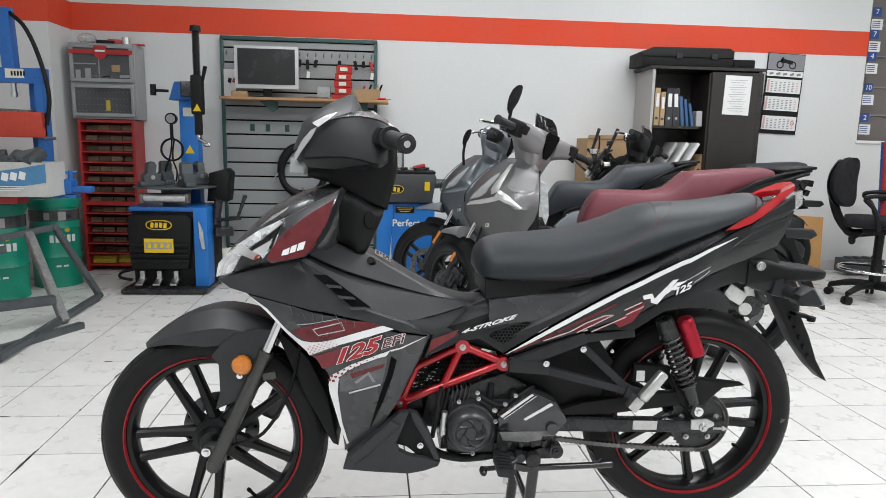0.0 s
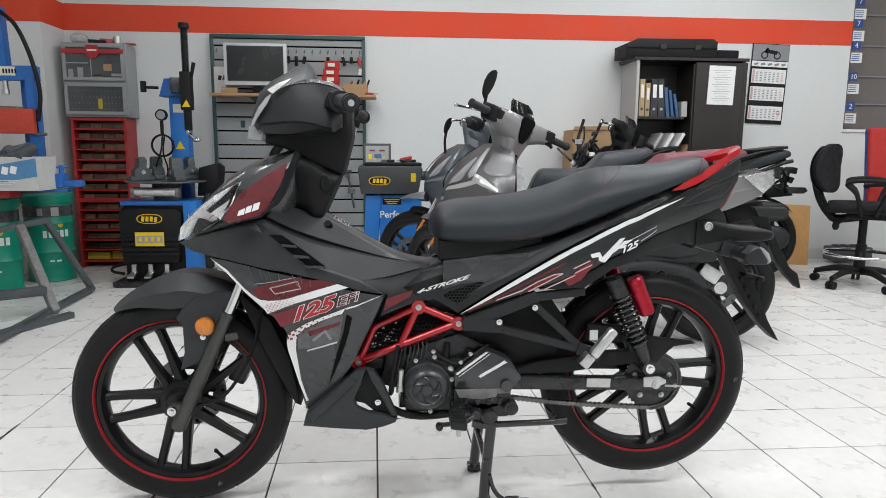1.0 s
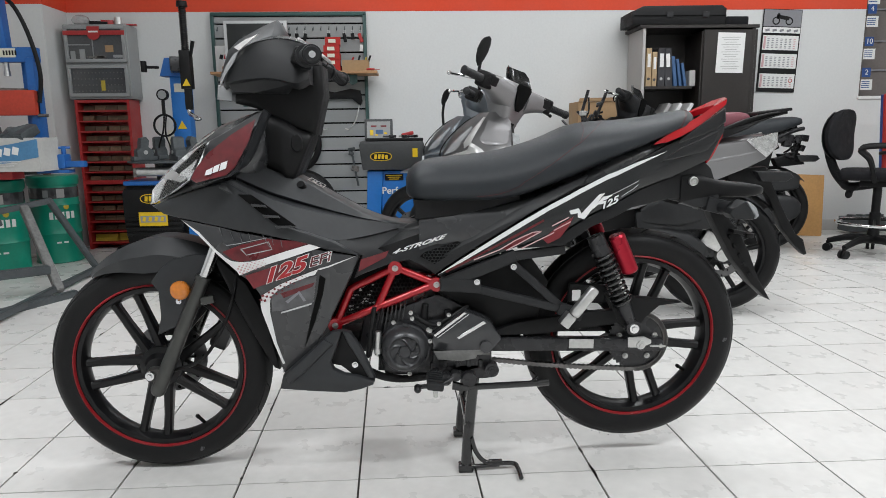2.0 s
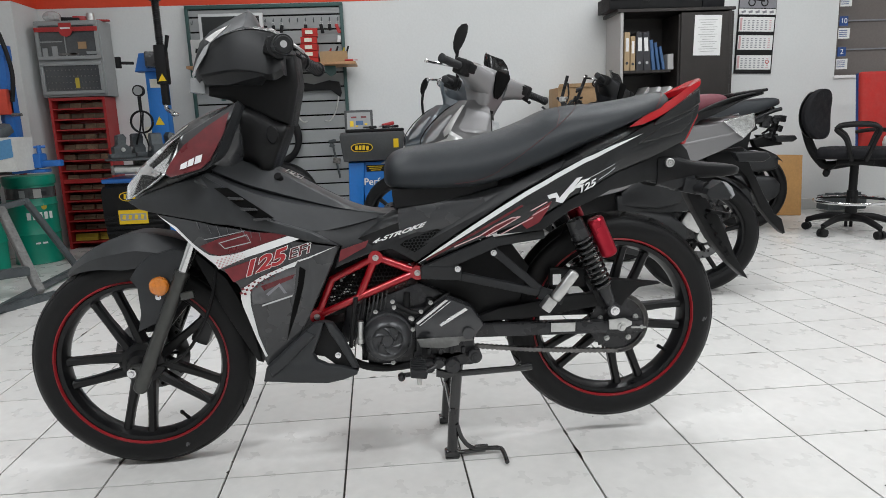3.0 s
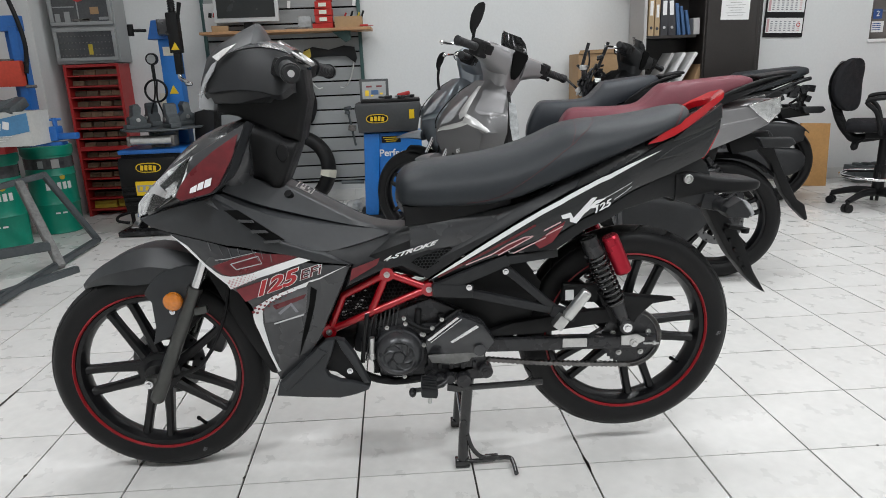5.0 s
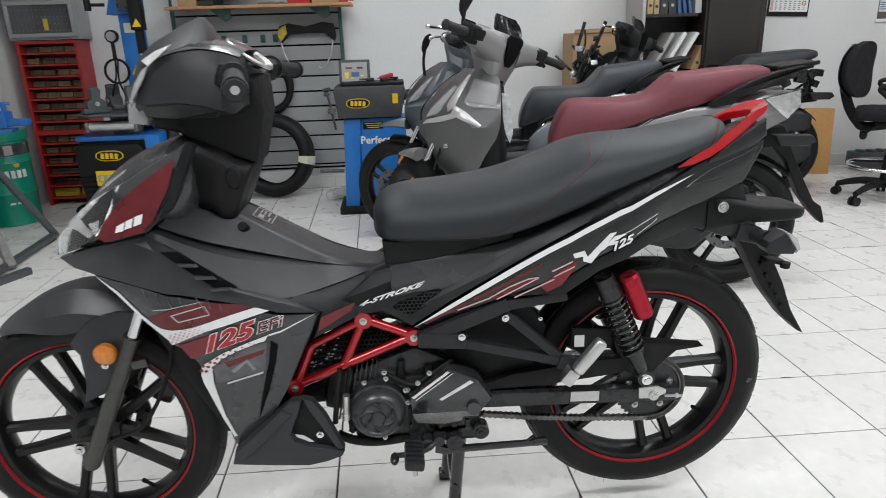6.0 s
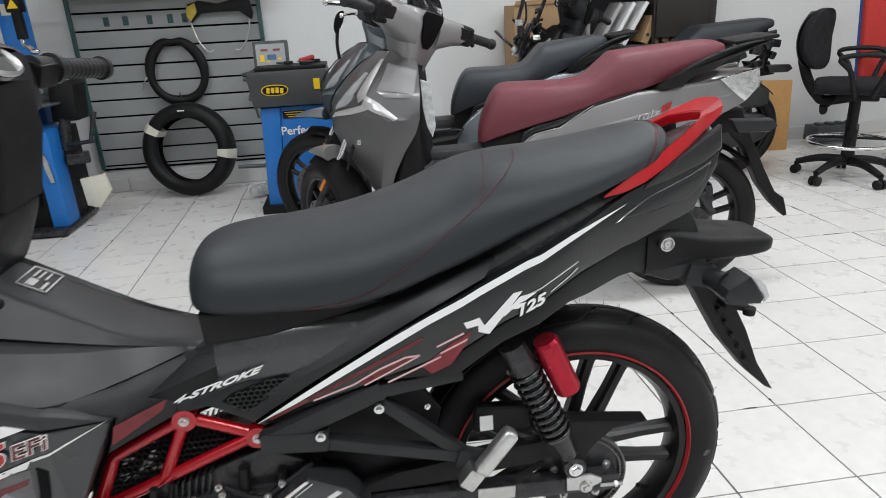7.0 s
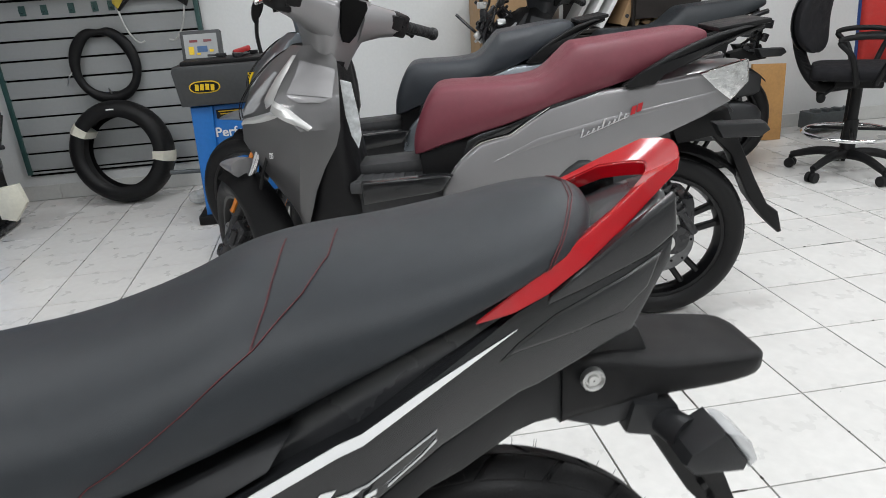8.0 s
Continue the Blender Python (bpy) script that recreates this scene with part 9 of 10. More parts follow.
random.seed(9)
for k in range(7):
    bm = B()
    box(bm, (random.uniform(-0.15, 0.15), random.uniform(-0.06, 0.06), 0.20 + random.uniform(0, 0.05)), (0.13, 0.06, 0.06), (random.uniform(-20, 20), random.uniform(-30, 30), random.uniform(0, 180)), 0.01)
    simple("scrap_part", "dark steel scrap part heaped in the supply box", "scrap", bm, M_DARKSTEEL, 30).matrix_basis = pose(-2.13, 4.27, 0.682)
vice = thing("bench_vice", "blue bench vice on the bench end", "vice", pose(-1.90, 4.40, 0.682))
bm = B()
box(bm, (-0.02, 0, 0.05), (0.085, 0.09, 0.09), bevel=0.012)
box(bm, (0.07, -0.01, 0.032), (0.13, 0.05, 0.04), bevel=0.01)
rod(bm, (0.0, 0, 0.09), (0.0, 0, 0.145), 0.014, seg=10)
rod(bm, (-0.03, -0.02, 0.135), (0.03, 0.02, 0.135), 0.008, seg=8)
box(bm, (-0.06, 0, -0.012), (0.20, 0.08, 0.02), bevel=0.003)
part("body", bm, M_BLUE, vice, "", 30)


def drum(m, label):
    d = thing("oil_drum", label, "drum", m, "green drums")
    bm = B()
    lathe(bm, [(0.001, 0.0), (0.150, 0.0), (0.155, 0.006), (0.150, 0.02), (0.153, 0.20), (0.160, 0.212), (0.153, 0.225), (0.153, 0.40), (0.160, 0.412), (0.153, 0.425), (0.153, 0.55), (0.150, 0.56), (0.001, 0.56)], 44, axis="Z")
    part("barrel", bm, M_TEALDRUM, d, "", 40)
    bm = B()
    lathe(bm, [(0.001, 0.615), (0.158, 0.615), (0.165, 0.608), (0.166, 0.57), (0.160, 0.55), (0.153, 0.55)], 44, axis="Z")
    part("lid", bm, M_TEALDRUM, d, "", 40)
    bm = B()
    lathe(bm, [(0.1545, 0.46), (0.1545, 0.535)], 44, axis="Z")
    part("label_band", bm, M_CABGLASS, d, "dark picture band")
    for k, (w, h, mt) in enumerate(((0.035, 0.05, M_CABGREY), (0.02, 0.03, M_BINDER), (0.05, 0.06, M_GREYSIDE), (0.03, 0.025, M_BINDER))):
        a = radians(-100 + k * 17)
        bm = B()
        box(bm, (0.1558 * math.cos(a), 0.1558 * math.sin(a), 0.495), (w, 0.002, h), (0, 0, math.degrees(a) + 90), 0.0006)
        part("picture_patch", bm, mt, d)
    for k in range(5):
        a = radians(-92 + k * 13)
        bm = B()
        box(bm, (0.1555 * math.cos(a), 0.1555 * math.sin(a), 0.34), (0.024, 0.002, 0.05), (0, 0, math.degrees(a) + 90), 0.0006)
        part("mark_bar", bm, M_PAPER, d)
    for k in range(2):
        a = radians(-80 + k * 16)
        bm = B()
        box(bm, (0.1555 * math.cos(a), 0.1555 * math.sin(a), 0.15), (0.03, 0.002, 0.012), (0, 0, math.degrees(a) + 90))
        part("text_bar", bm, M_PAPER, d)
    bm = B()
    ball(bm, (0.1555 * math.cos(radians(-55)), 0.1555 * math.sin(radians(-55)), 0.40), 0.02, (1, 0.15, 1), 10, (0, 0, 35))
    part("emblem", bm, M_BINYEL, d)
    return d


drum(pose(-2.27, 4.93, 0, 0, 0, 18), "green steel oil drum with a dark picture band")
drum(pose(-2.42, 4.52, 0, 0, 0, 10), "green steel oil drum with a dark picture band")

# steel ramp frame lying tilted on the floor
rf = thing("ramp_frame", "dark grey steel motorcycle ramp frame lying tilted", "ramp", pose(0, 0, 0))
RA_, RB_, RC_, RD_ = Vector((-1.79, 4.44, 0.03)), Vector((-1.93, 4.22, 0.50)), Vector((-1.70, 3.30, 0.03)), Vector((-2.75, 3.9, 0.42))


def beam(p, q, w=0.035, name="beam", mat=None):
    p, q = Vector(p), Vector(q)
    bm = B()
    d = q - p
    m = Matrix.Translation((p + q) / 2) @ d.to_track_quat("X", "Z").to_matrix().to_4x4() @ Matrix.Diagonal((d.length + w * 0.8, w, w, 1))
    r = bmesh.ops.create_cube(bm, size=1, matrix=m)
    bmesh.ops.bevel(bm, geom=bm.edges[:], offset=0.004, segments=2, affect="EDGES")
    return part(name, bm, mat or M_DARKSTEEL, rf, "", 30)


beam(RA_, RB_)
beam(RB_, (-2.60, 3.72, 0.36))
beam(RA_, (-1.72, 3.20, 0.03))
beam((-2.03, 4.13, 0.46), (-1.74, 3.86, 0.03), 0.045, "cross_beam", M_GREYSTEEL)
beam((-1.80, 3.86, 0.14), (-2.55, 3.20, 0.16), 0.05)
beam((-2.10, 3.98, 0.40), (-2.55, 3.62, 0.30), 0.04)
beam((-1.62, 3.78, 0.015), (-1.80, 3.38, 0.015), 0.04)
beam((-2.05, 3.75, 0.015), (-2.30, 3.45, 0.33), 0.045)

# bookcase with binders
bk = thing("bookcase", "black-brown open bookcase with grey sides and dark glass", "bookcase", pose(2.08, 5.22, 0))
W, H_, D_ = 0.88, 1.64, 0.34
for c, s, mat, nm in (((0.012, D_ / 2, H_ / 2), (0.024, D_, H_), M_GREYSIDE, "side"), ((W - 0.012, D_ / 2, H_ / 2), (0.024, D_, H_), M_BLKWOOD, "side"), ((W / 2, D_ / 2, H_ + 0.012), (W + 0.05, D_ + 0.02, 0.024), M_BLKWOOD, "top"), ((W / 2, D_ - 0.006, H_ / 2), (W - 0.05, 0.012, H_), M_BLKWOOD, "back"), ((W / 2, D_ / 2, 0.05), (W - 0.05, D_ - 0.02, 0.10), M_BLKWOOD, "plinth"),
                      ((W / 2 - 0.23, D_ / 2, 1.20), (0.40, D_ - 0.03, 0.022), M_BLKWOOD, "shelf"), ((W / 2, D_ / 2, 0.80), (W - 0.05, D_ - 0.03, 0.022), M_BLKWOOD, "shelf"), ((0.475, D_ / 2, 0.86), (0.02, D_ - 0.03, 1.52), M_BLKWOOD, "divider"), ((0.69, 0.012, 1.24), (0.42, 0.02, 0.78), M_BLKWOOD, "door"), ((W / 2, 0.01, 0.45), (W - 0.06, 0.02, 0.66), M_BLKWOOD, "door"), ((0.055, D_ / 2, 0.86), (0.04, 0.02, 1.5), M_BLKWOOD, "front_edge")):
    bm = B()
    box(bm, c, s, bevel=0.002, seg=1)
    part(nm, bm, mat, bk)
bm = B()
box(bm, (0.69, -0.001, 1.455), (0.215, 0.002, 0.30), (0, 1.5, 0))
simple("notice_sheet", "white printed sheet taped to the cabinet door", "paper", bm, M_PAPER).matrix_basis = pose(2.08, 5.22, 0)
bm = B()
for k in range(14):
    box(bm, (0.69, -0.0028, 1.57 - k * 0.018), (0.15 - 0.03 * (k % 3), 0.001, 0.004))
part("text_bar", bm, M_GREYSIDE, bpy.data.objects["notice_sheet"])
x = 0.09
random.seed(3)
for w, h, mat, tilt in ((0.045, 0.29, M_TAN, 0), (0.04, 0.26, M_TAN, 0), (0.06, 0.29, M_BINDER, 0), (0.06, 0.29, M_BINDER, 4), (0.03, 0.23, M_BOOKBLUE, 7), (0.025, 0.21, M_BOOKBLUE, 9), (0.025, 0.18, M_BOOKBLUE, 11), (0.05, 0.12, M_GREYSIDE, 2)):
    b_ = thing("ring_binder" if h > 0.25 else "booklet", "upright dark or tan ring binder" if h > 0.25 else "thin blue booklet leaning among binders", "binder" if h > 0.25 else "booklet", pose(2.04 + x + w / 2, 5.27, 1.211, 0, -tilt, 0), "binders")
    bm = B()
    box(bm, (0, 0.10, h / 2), (w - 0.003, 0.20, h), bevel=0.002, seg=1)
    part("cover", bm, mat, b_)
    if h > 0.25:
        bm = B()
        box(bm, (0, -0.002, h * 0.68), (w * 0.5, 0.001, h * 0.35))
        part("spine_label", bm, M_PAPER, b_)
        bm = B()
        rod(bm, (0, 0.0, h * 0.2), (0, -0.002, h * 0.2), 0.011, seg=12)
        part("finger_ring", bm, M_STEEL if mat is M_BINDER else M_BINDER, b_)
    x += w + 0.004 + tilt * 0.0012
for k in range(6):
    b_ = thing("ring_binder", "tan file box leaning in the lower shelf", "binder", pose(2.50 + k * 0.072, 5.26, 0.815, 0, 22, 0), "leaning files")
    bm = B()
    box(bm, (0, 0.10, 0.15), (0.05, 0.20, 0.30), bevel=0.002, seg=1)
    part("cover", bm, M_TAN if k % 2 else M_CARD, b_)
    bm = B()
    rod(bm, (0, 0.0, 0.06), (0, -0.002, 0.06), 0.012, seg=12)
    part("finger_ring", bm, M_BINDER, b_)
for k in range(3):
    b_ = thing("folder", "white folder leaning in the lower shelf", "folder", pose(2.18 + k * 0.09, 5.26, 0.815, 0, 30, 0), "leaning folders")
    bm = B()
    box(bm, (0, 0.10, 0.15), (0.025, 0.20, 0.31), bevel=0.002, seg=1)
    part("cover", bm, M_PAPER if k else M_GREYSIDE, b_)
cs = thing("tool_case", "large flat black plastic case on the bookcase", "case", pose(2.36, 5.36, 1.664))
bm = B()
plate(bm, [(-0.37, 0.0), (0.36, 0.0), (0.365, 0.12), (0.33, 0.145), (-0.28, 0.14), (-0.37, 0.10)], 0.28, 0.012, -0.14)
part("shell", bm, M_PLASTIC, cs, "", 30)
for x0 in (-0.08, 0.2):
    bm = B()
    box(bm, (x0, -0.145, 0.075), (0.05, 0.012, 0.04), bevel=0.003)
    part("latch", bm, M_PLASTIC2, cs)
bm = B()
box(bm, (0, -0.142, 0.068), (0.72, 0.006, 0.006))
part("seam", bm, M_DEEP, cs)
bm = B()
box(bm, (2.83, 5.36, 1.70), (0.18, 0.20, 0.065), bevel=0.012)
simple("small_case", "small soft black case beside the tool case", "case", bm, M_FABRIC, 30)

# calendar
cal = thing("wall_calendar", "three-month wall calendar with a motorcycle photo on top", "calendar", pose(3.34, 5.572, 1.18, 0, 2, 0))
bm = B()
box(bm, (0, 0, 0.325), (0.325, 0.006, 0.66))
part("backing", bm, M_PLASTIC, cal)
bm = B()
box(bm, (0, -0.005, 0.585), (0.315, 0.003, 0.13))
pic = part("photo", bm, M_INK, cal, "grey photo of a motorcycle")
bm = B()
for dx in (-0.055, 0.055):
    lathe(bm, [(0.022, -0.008), (0.032, -0.008), (0.032, -0.0075), (0.022, -0.0075)], 18, (dx, 0, 0.562), closed=True)
box(bm, (0, -0.0078, 0.59), (0.11, 0.0008, 0.03), (0, 8, 0))
box(bm, (-0.04, -0.0078, 0.60), (0.02, 0.0008, 0.045), (0, 20, 0))
part("pictured_bike", bm, M_PLASTIC, pic)
bm = B()
box(bm, (0, -0.005, 0.49), (0.315, 0.003, 0.045))
row = part("picture_row", bm, M_PAPER, cal)
for k in range(5):
    bm = B()
    box(bm, (-0.12 + k * 0.06, -0.0072, 0.488), (0.035, 0.001, 0.018), (0, -15, 0))
    part("small_picture", bm, M_INK, row)
for i, z in enumerate((0.39, 0.245, 0.085)):
    bm = B()
    box(bm, (0, -0.006, z), (0.30, 0.005, 0.115))
    mo = part("month_sheet", bm, M_PAPER, cal)
    for c in range(7):
        bm = B()
        for r in range(6):
            box(bm, (-0.105 + c * 0.037, -0.0092, z + 0.03 - r * 0.014), (0.018, 0.001, 0.006))
        part("date_column", bm, M_PINK if c > 5 else M_INK, mo)
    bm = B()
    box(bm, (-0.135, -0.0092, z), (0.018, 0.001, 0.10))
    part("week_column", bm, M_PINK, mo)
bm = B()
lathe(bm, [(0.012, -0.010), (0.017, -0.010), (0.017, -0.0095), (0.012, -0.0095)], 16, (0.115, 0, 0.09), closed=True)
part("date_marker", bm, M_BINRED, cal)

# tags beside the window opening
for i, (z, n) in enumerate(((2.20, "7"), (2.02, "7"), (1.84, "4"), (1.58, "10"), (1.33, "2"))):
    tg = thing("hanging_tag", "dark blue tag with a white number beside the window", "tag", pose(4.135, 5.60, z), "window tags")
    bm = B()
    box(bm, (0, 0, 0), (0.075, 0.003, 0.075))
    part("card", bm, M_TAGBLUE, tg)
    letters("number", n, 0.06, pose(0, -0.003, 0) @ XZ, M_PAPER, tg)
    bm = B()
    box(bm, (0.01, 0.002, -0.10), (0.10, 0.003, 0.085))
    sh = part("sheet", bm, M_PAPER, tg)
    bm = B()
    for k in range(4):
        box(bm, (0.0, -0.001, -0.075 - k * 0.016), (0.07, 0.001, 0.006))
    part("text_bar", bm, M_TAGBLUE, sh)

# cardboard box and stripped handlebar parts behind the seats
cbx = thing("carton", "open brown cardboard carton behind the scooters", "box", pose(1.80, 5.36, 0))
bm = B()
box(bm, (0, 0, 0.55), (0.42, 0.30, 1.10), bevel=0.004)
part("carton_body", bm, M_CARD, cbx, "", 30)
bm = B()
plate(bm, [(-0.21, 1.10), (0.21, 1.10), (0.22, 1.13), (-0.20, 1.125)], 0.01, 0, -0.16)
part("flap", bm, M_CARD, cbx)
jk = thing("handlebar_frame", "stripped black handlebar and cable assembly standing upright", "motorcycle frame", pose(1.66, 4.98, 0))
random.seed(13)
for k in range(20):
    bm = B()
    a = Vector((random.uniform(-0.13, 0.13), random.uniform(-0.1, 0.1), random.uniform(0.72, 0.92)))
    b = a + Vector((random.uniform(-0.12, 0.12), random.uniform(-0.08, 0.08), random.uniform(0.08, 0.28)))
    pipe(bm, [a, (a + b) / 2 + Vector((random.uniform(-0.05, 0.05), 0, 0)), b], random.uniform(0.005, 0.012), 7, 4)
    part("cable", bm, M_ENGINE, jk, "", 40)
for k in range(12):
    bm = B()
    c = Vector((random.uniform(-0.13, 0.10), random.uniform(-0.1, 0.05), random.uniform(0.80, 1.08)))
    box(bm, c, (random.uniform(0.03, 0.07), 0.04, random.uniform(0.025, 0.05)), (random.uniform(0, 90), random.uniform(0, 90), 0), 0.008)
    rod(bm, c, c + Vector((random.uniform(-0.04, 0.04), -0.03, random.uniform(-0.02, 0.05))), 0.008, seg=8)
    part("switch_block", bm, M_ENGINE if k % 4 else M_ALU, jk, "", 40)
bm = B()
for s in (-1, 1):
    rod(bm, (-0.05 + s * 0.05, 0, 0.04), (-0.03 + s * 0.05, 0, 0.85), 0.018, seg=10)
    rod(bm, (-0.05 + s * 0.06, -0.02, 1.0), (0.0 + s * 0.07, -0.05, 1.17), 0.012, seg=10)
box(bm, (-0.04, 0, 0.03), (0.28, 0.22, 0.05), bevel=0.01)
part("stand", bm, M_ENGINE, jk, "", 40)

# plywood leaning behind the scooters
bm = B()
box(bm, (0, 0, 0.25), (0.24, 0.02, 0.50), bevel=0.002)
simple("plywood_board", "plywood board leaning against the wall", "board", bm, M_PLY, 30).matrix_basis = pose(3.53, 5.27, 0.004, -8, 3, 0)

# drafting chair and red chair
ch = thing("drafting_chair", "black drafting chair with a chrome foot ring", "chair", pose(3.47, 4.42, 0, 0, 0, -36))
for k in range(5):
    a = radians(20 + 72 * k)
    c, s = math.cos(a), math.sin(a)
    bm = B()
    pipe(bm, [(0.02 * c, 0.02 * s, 0.115), (0.14 * c, 0.14 * s, 0.115), (0.28 * c, 0.28 * s, 0.075)], 0.024, 10, radii=(0.030, 0.018))
    leg_ = part("base_leg", bm, M_PLASTIC, ch, "", 50)
    bm = B()
    for q in (-1, 1):
        rod(bm, (0.28 * c - s * 0.006 * q, 0.28 * s + c * 0.006 * q, 0.028), (0.28 * c - s * 0.026 * q, 0.28 * s + c * 0.026 * q, 0.028), 0.028, seg=16)
    rod(bm, (0.28 * c, 0.28 * s, 0.05), (0.28 * c, 0.28 * s, 0.075), 0.012, seg=8)
    part("castor", bm, M_PLASTIC, leg_, "", 40)
bm = B()
rod(bm, (0, 0, 0.10), (0, 0, 0.30), 0.038, 0.034, 18)
rod(bm, (0, 0, 0.30), (0, 0, 0.50), 0.027, seg=18)
part("gas_lift", bm, M_PLASTIC, ch, "", 40)
bm = B()
pipe(bm, [(0.23 * math.cos(t), 0.23 * math.sin(t), 0.23) for t in [2 * math.pi * k / 36 for k in range(37)]], 0.011, 10, 1)
ring_ = part("foot_ring", bm, M_CHROME, ch, "chrome foot ring", 60)
for k in range(3):
    a = radians(30 + 120 * k)
    bm = B()
    rod(bm, (0.03 * math.cos(a), 0.03 * math.sin(a), 0.25), (0.23 * math.cos(a), 0.23 * math.sin(a), 0.23), 0.008, seg=8)
    part("ring_spoke", bm, M_PLASTIC, ring_)
bm = B()
box(bm, (0.0, 0, 0.50), (0.22, 0.18, 0.04), bevel=0.01)
for y in (-0.07, 0.06):
    rod(bm, (-0.10, y, 0.49), (-0.16, y, 0.435), 0.008, seg=8)
    ball(bm, (-0.165, y, 0.425), 0.024, (1, 0.7, 1.2), 10)
part("mechanism", bm, M_PLASTIC, ch, "", 40)
bm = B()
loft(bm, fine([(-0.23, 0, 0.53, 0.58, 0.12), (-0.20, 0, 0.52, 0.60, 0.19), (0.0, 0, 0.52, 0.602, 0.22), (0.20, 0, 0.52, 0.597, 0.21), (0.24, 0, 0.53, 0.575, 0.13)], 3), 22, 3.4)
part("seat", bm, M_FABRIC, ch, "black fabric seat", 60)
bm = B()
rings = []
for k in range(15):
    u = 0.5 - 0.5 * math.cos(math.pi * k / 14)
    f = (1 - abs(2 * u - 1) ** 2.6) ** 0.5
    w, dpt = 0.012 + 0.182 * f, 0.010 + 0.042 * f
    xx = -0.235 - 0.04 * math.sin(math.pi * u)
    rings.append([bm.verts.new((xx - dpt * math.cos(t) + 0.03 * math.sin(t) ** 2, w * math.sin(t), 0.655 + 0.345 * u)) for t in [2 * math.pi * j / 20 for j in range(20)]])
skin(bm, rings)
turn_back = Matrix.Translation((-0.26, 0, 0)) @ pose(0, 0, 0, 0, 0, -20) @ Matrix.Translation((0.26, 0, 0))
bmesh.ops.transform(bm, matrix=turn_back, verts=bm.verts)
part("backrest", bm, M_FABRIC, ch, "black fabric backrest", 60)
bm = B()
rings = []
for k in range(13):
    u = 0.5 - 0.5 * math.cos(math.pi * k / 12)
    w = 0.012 + 0.160 * (1 - abs(2 * u - 1) ** 2.6) ** 0.5
    xx = -0.290 - 0.03 * math.sin(math.pi * u)
    rings.append([bm.verts.new((xx + dx + 0.025 * v * v, w * v, 0.665 + 0.32 * u)) for dx, v in ((-0.008, -0.8), (-0.012, -0.4), (-0.012, 0.4), (-0.008, 0.8), (0.0, 1.0), (0.012, 0.7), (0.012, -0.7), (0.0, -1.0))])
skin(bm, rings)
bmesh.ops.transform(bm, matrix=turn_back, verts=bm.verts)
part("back_shell", bm, M_PLASTIC2, ch, "black plastic back shell", 50)
bm = B()
pipe(bm, [(0.0, 0, 0.50), (-0.16, 0, 0.472), (-0.21, 0, 0.505), (-0.262, 0, 0.58), (-0.300, 0, 0.68), (-0.318, 0, 0.78)], 0.03, 10)
back_bar = part("back_bar", bm, M_PLASTIC, ch, "black ribbed back support", 50)
for k in range(9):
    t = k / 8
    bm = B()
    box(bm, (-0.205 - 0.095 * t, 0, 0.495 + 0.175 * t), (0.062, 0.062, 0.008), (0, 30, 0), 0.002)
    part("rib", bm, M_PLASTIC, back_bar)
for s in (-1, 1):
    bm = B()
    pipe(bm, [(-0.02, s * 0.22, 0.52), (-0.06, s * 0.26, 0.66), (-0.12, s * 0.265, 0.735), (0.0, s * 0.265, 0.755), (0.12, s * 0.26, 0.735), (0.10, s * 0.25, 0.64), (0.06, s * 0.22, 0.52)], 0.014, 10)
    part("armrest", bm, M_PLASTIC, ch, "", 50)

rc = thing("red_chair", "red fabric chair with a dark frame and black arms", "chair", pose(4.09, 4.86, 0))
bm = B()
box(bm, (0.0, 0.12, 0.82), (0.42, 0.06, 0.62), (-6, 0, 0), 0.025, 3)
part("backrest", bm, M_REDFAB, rc, "red fabric backrest", 40)
bm = B()
box(bm, (-0.211, 0.138, 0.82), (0.004, 0.022, 0.60), (-6, 0, 0), 0.006)
part("edge_trim", bm, M_TAGBLUE, rc)
bm = B()
box(bm, (0.0, -0.10, 0.47), (0.44, 0.44, 0.09), bevel=0.03, seg=3)
part("seat", bm, M_FABRIC, rc, "", 40)
for sx in (-1, 1):
    for y in (-0.28, 0.12):
        bm = B()
        rod(bm, (sx * 0.20, y, 0.0), (sx * 0.20, y, 0.44), 0.013, seg=10)
        part("leg", bm, M_PLASTIC, rc)
    bm = B()
    pipe(bm, [(sx * 0.23, 0.10, 0.68), (sx * 0.24, -0.12, 0.70), (sx * 0.24, -0.28, 0.67), (sx * 0.23, -0.29, 0.46)], 0.015, 8)
    part("armrest", bm, M_PLASTIC, rc, "", 50)
bm = B()
ball(bm, (4.02, 4.74, 0.60), 0.09, (1.1, 0.9, 1.0), 12)
simple("plastic_bag", "white plastic bag lying on the red chair", "bag", bm, M_PAPER, 0)
bm = B()
box(bm, (4.08, 5.38, 0.08), (0.34, 0.16, 0.12), bevel=0.012)
for k in range(4):
    box(bm, (3.96 + k * 0.08, 5.36, 0.145), (0.05, 0.06, 0.03), (0, 0, 17 * k), 0.004)
simple("floor_device", "small dark boxed device on the floor by the wall", "device", bm, M_DARKSTEEL, 30)

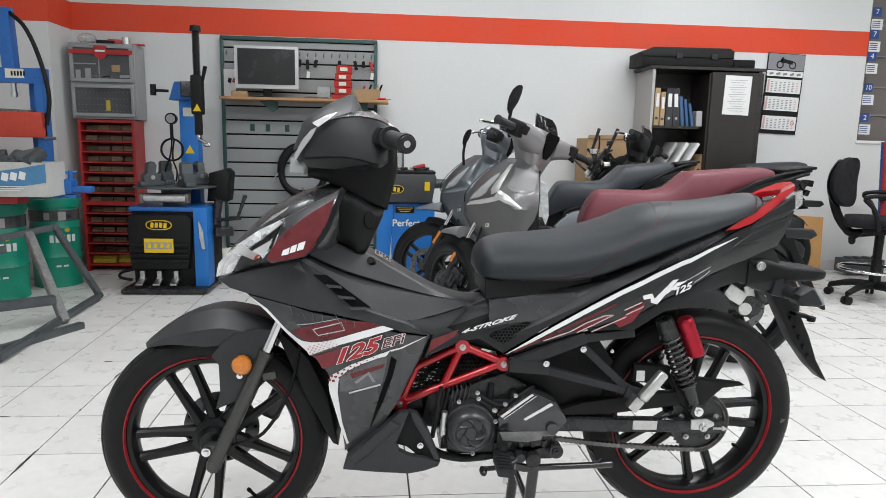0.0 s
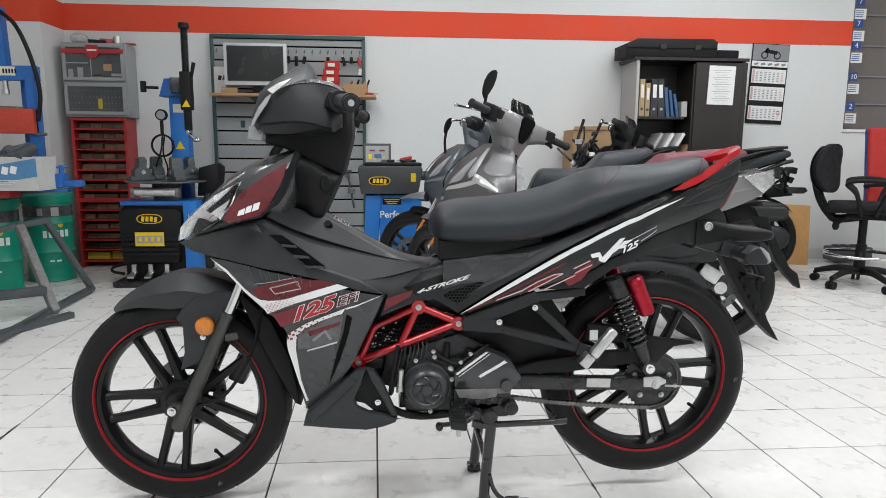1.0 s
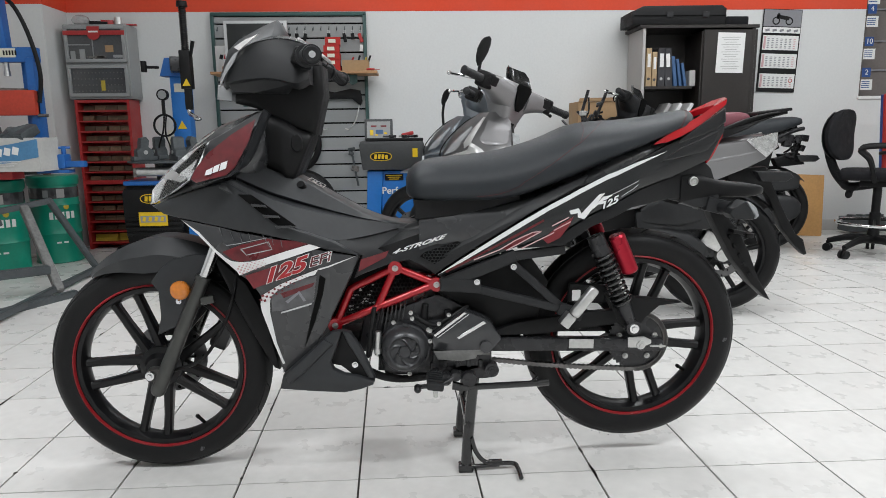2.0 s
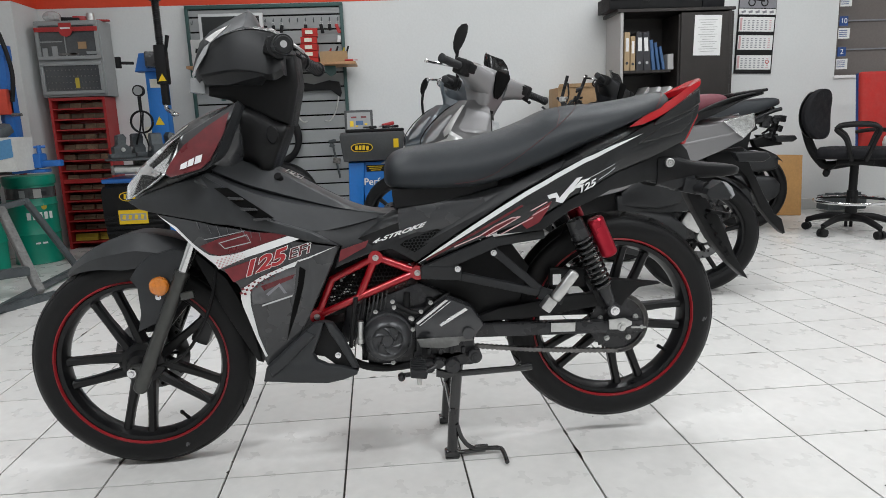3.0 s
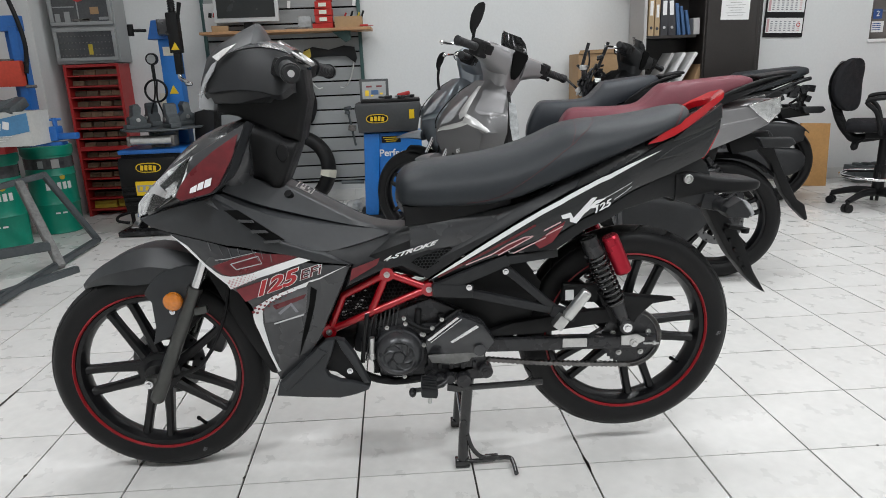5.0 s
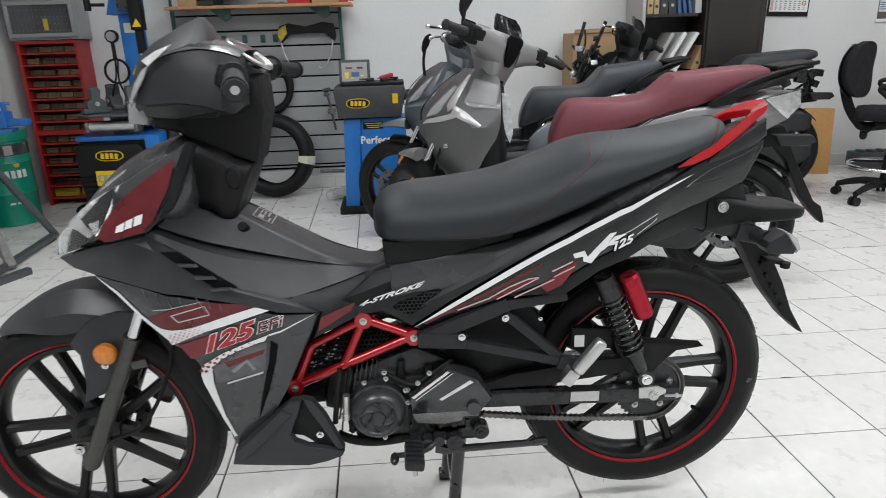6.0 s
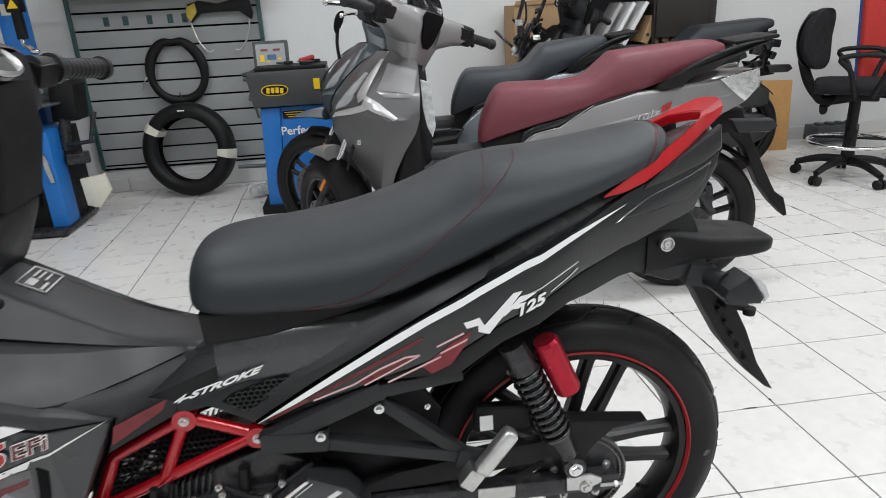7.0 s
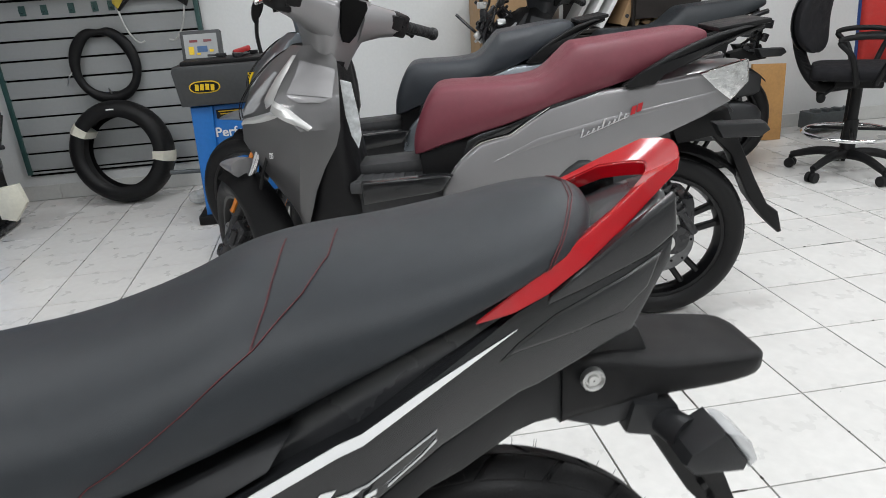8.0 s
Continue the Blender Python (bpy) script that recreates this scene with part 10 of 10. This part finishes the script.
# ---- baseboard tiles and floor tiles, piece by piece
GX, GY, TX, TY = 0.1232, 1.9807, 0.3067, 0.3105
base = tagged(new("baseboard"), "pale grey ceramic baseboard tiles along the back wall", "baseboard", kind="structure")
bm = B()
box(bm, (0, 0, 0), (TX - 0.003, 0.010, 0.095), bevel=0.002, seg=1)
tile_b = part("tile", bm, M_BASE, base)
tile_b.location = (GX - 9 * TX + TX / 2, BACK - 0.005, 0.0475)
for k in range(-8, 18):
    o = tile_b.copy()
    scene.collection.objects.link(o)
    o.location = (GX + k * TX + TX / 2, BACK - 0.005, 0.0475)

bm = B()
box(bm, (0, 0, -0.003), (TX - 0.0055, TY - 0.0038, 0.010))
SKEW = -0.0274
for v in bm.verts:
    v.co.x += SKEW * v.co.y
first = part("tile", bm, M_TILE, floor)
first_mesh = first.data
rest = B()
random.seed(31)
made = 0
first.location = (GX + TX / 2 + SKEW * TY / 2, GY + TY / 2, -0.002)
for j in range(-15, 12):
    for i in range(-12, 18):
        if i == 0 and j == 0:
            continue
        x, y = GX + (i + 0.5) * TX + SKEW * (j + 0.5) * TY, GY + (j + 0.5) * TY
        if y > BACK + TY * 0.4 or y < ROOM_Y0 or x < ROOM_X0 or x > ROOM_X1:
            continue
        if -1.9 < x < 2.9 and 0.9 < y < 5.1 and made < 299:
            o = bpy.data.objects.new("tile", first_mesh)
            scene.collection.objects.link(o)
            o.parent = floor
            o.location = (x, y, -0.002 + random.uniform(-0.0004, 0.0004))
            made += 1
        else:
            y1 = min(y + TY / 2 - 0.0019, BACK - 0.012)
            y0 = y - TY / 2 + 0.0019
            box(rest, (x, (y0 + y1) / 2, -0.005), (TX - 0.0055, y1 - y0, 0.010))
tagged(part("tile_field", rest, M_TILE, floor), kind="stuff")

# chipped joints
random.seed(17)
chips = B()
for k in range(230):
    i, j = random.randint(-6, 10), random.randint(-4, 10)
    along_y = random.random() < 0.7
    f = random.random()
    if along_y:
        x, y = GX + i * TX + SKEW * (j + f) * TY, GY + (j + f) * TY
    else:
        x, y = GX + (i + f) * TX + SKEW * j * TY, GY + j * TY
    long_ = random.uniform(0.012, 0.075) if random.random() < 0.45 else random.uniform(0.003, 0.009)
    wide = random.uniform(0.0025, 0.0055)
    n = 12
    ring = []
    for q in range(n):
        a = 2 * math.pi * q / n
        u, v = long_ * math.cos(a) * random.uniform(0.75, 1.1), wide * math.sin(a) * random.uniform(0.4, 1.3)
        dx, dy = (v + SKEW * u, u) if along_y else (u, v)
        ring.append(chips.verts.new((x + dx, y + dy, 0.0014)))
    chips.faces.new(ring)
for k in range(120):
    x, y = random.uniform(-2.2, 3.4), random.uniform(0.9, 5.3)
    r = random.uniform(0.0008, 0.0024)
    chips.faces.new([chips.verts.new((x + r * math.cos(a) * random.uniform(0.6, 1.4), y + r * math.sin(a) * random.uniform(0.6, 1.4), 0.0014)) for a in [2 * math.pi * q / 7 for q in range(7)]])
tagged(part("tile_chips", chips, M_CHIP, floor, "dark chips and dirt along the joints"), kind="stuff")
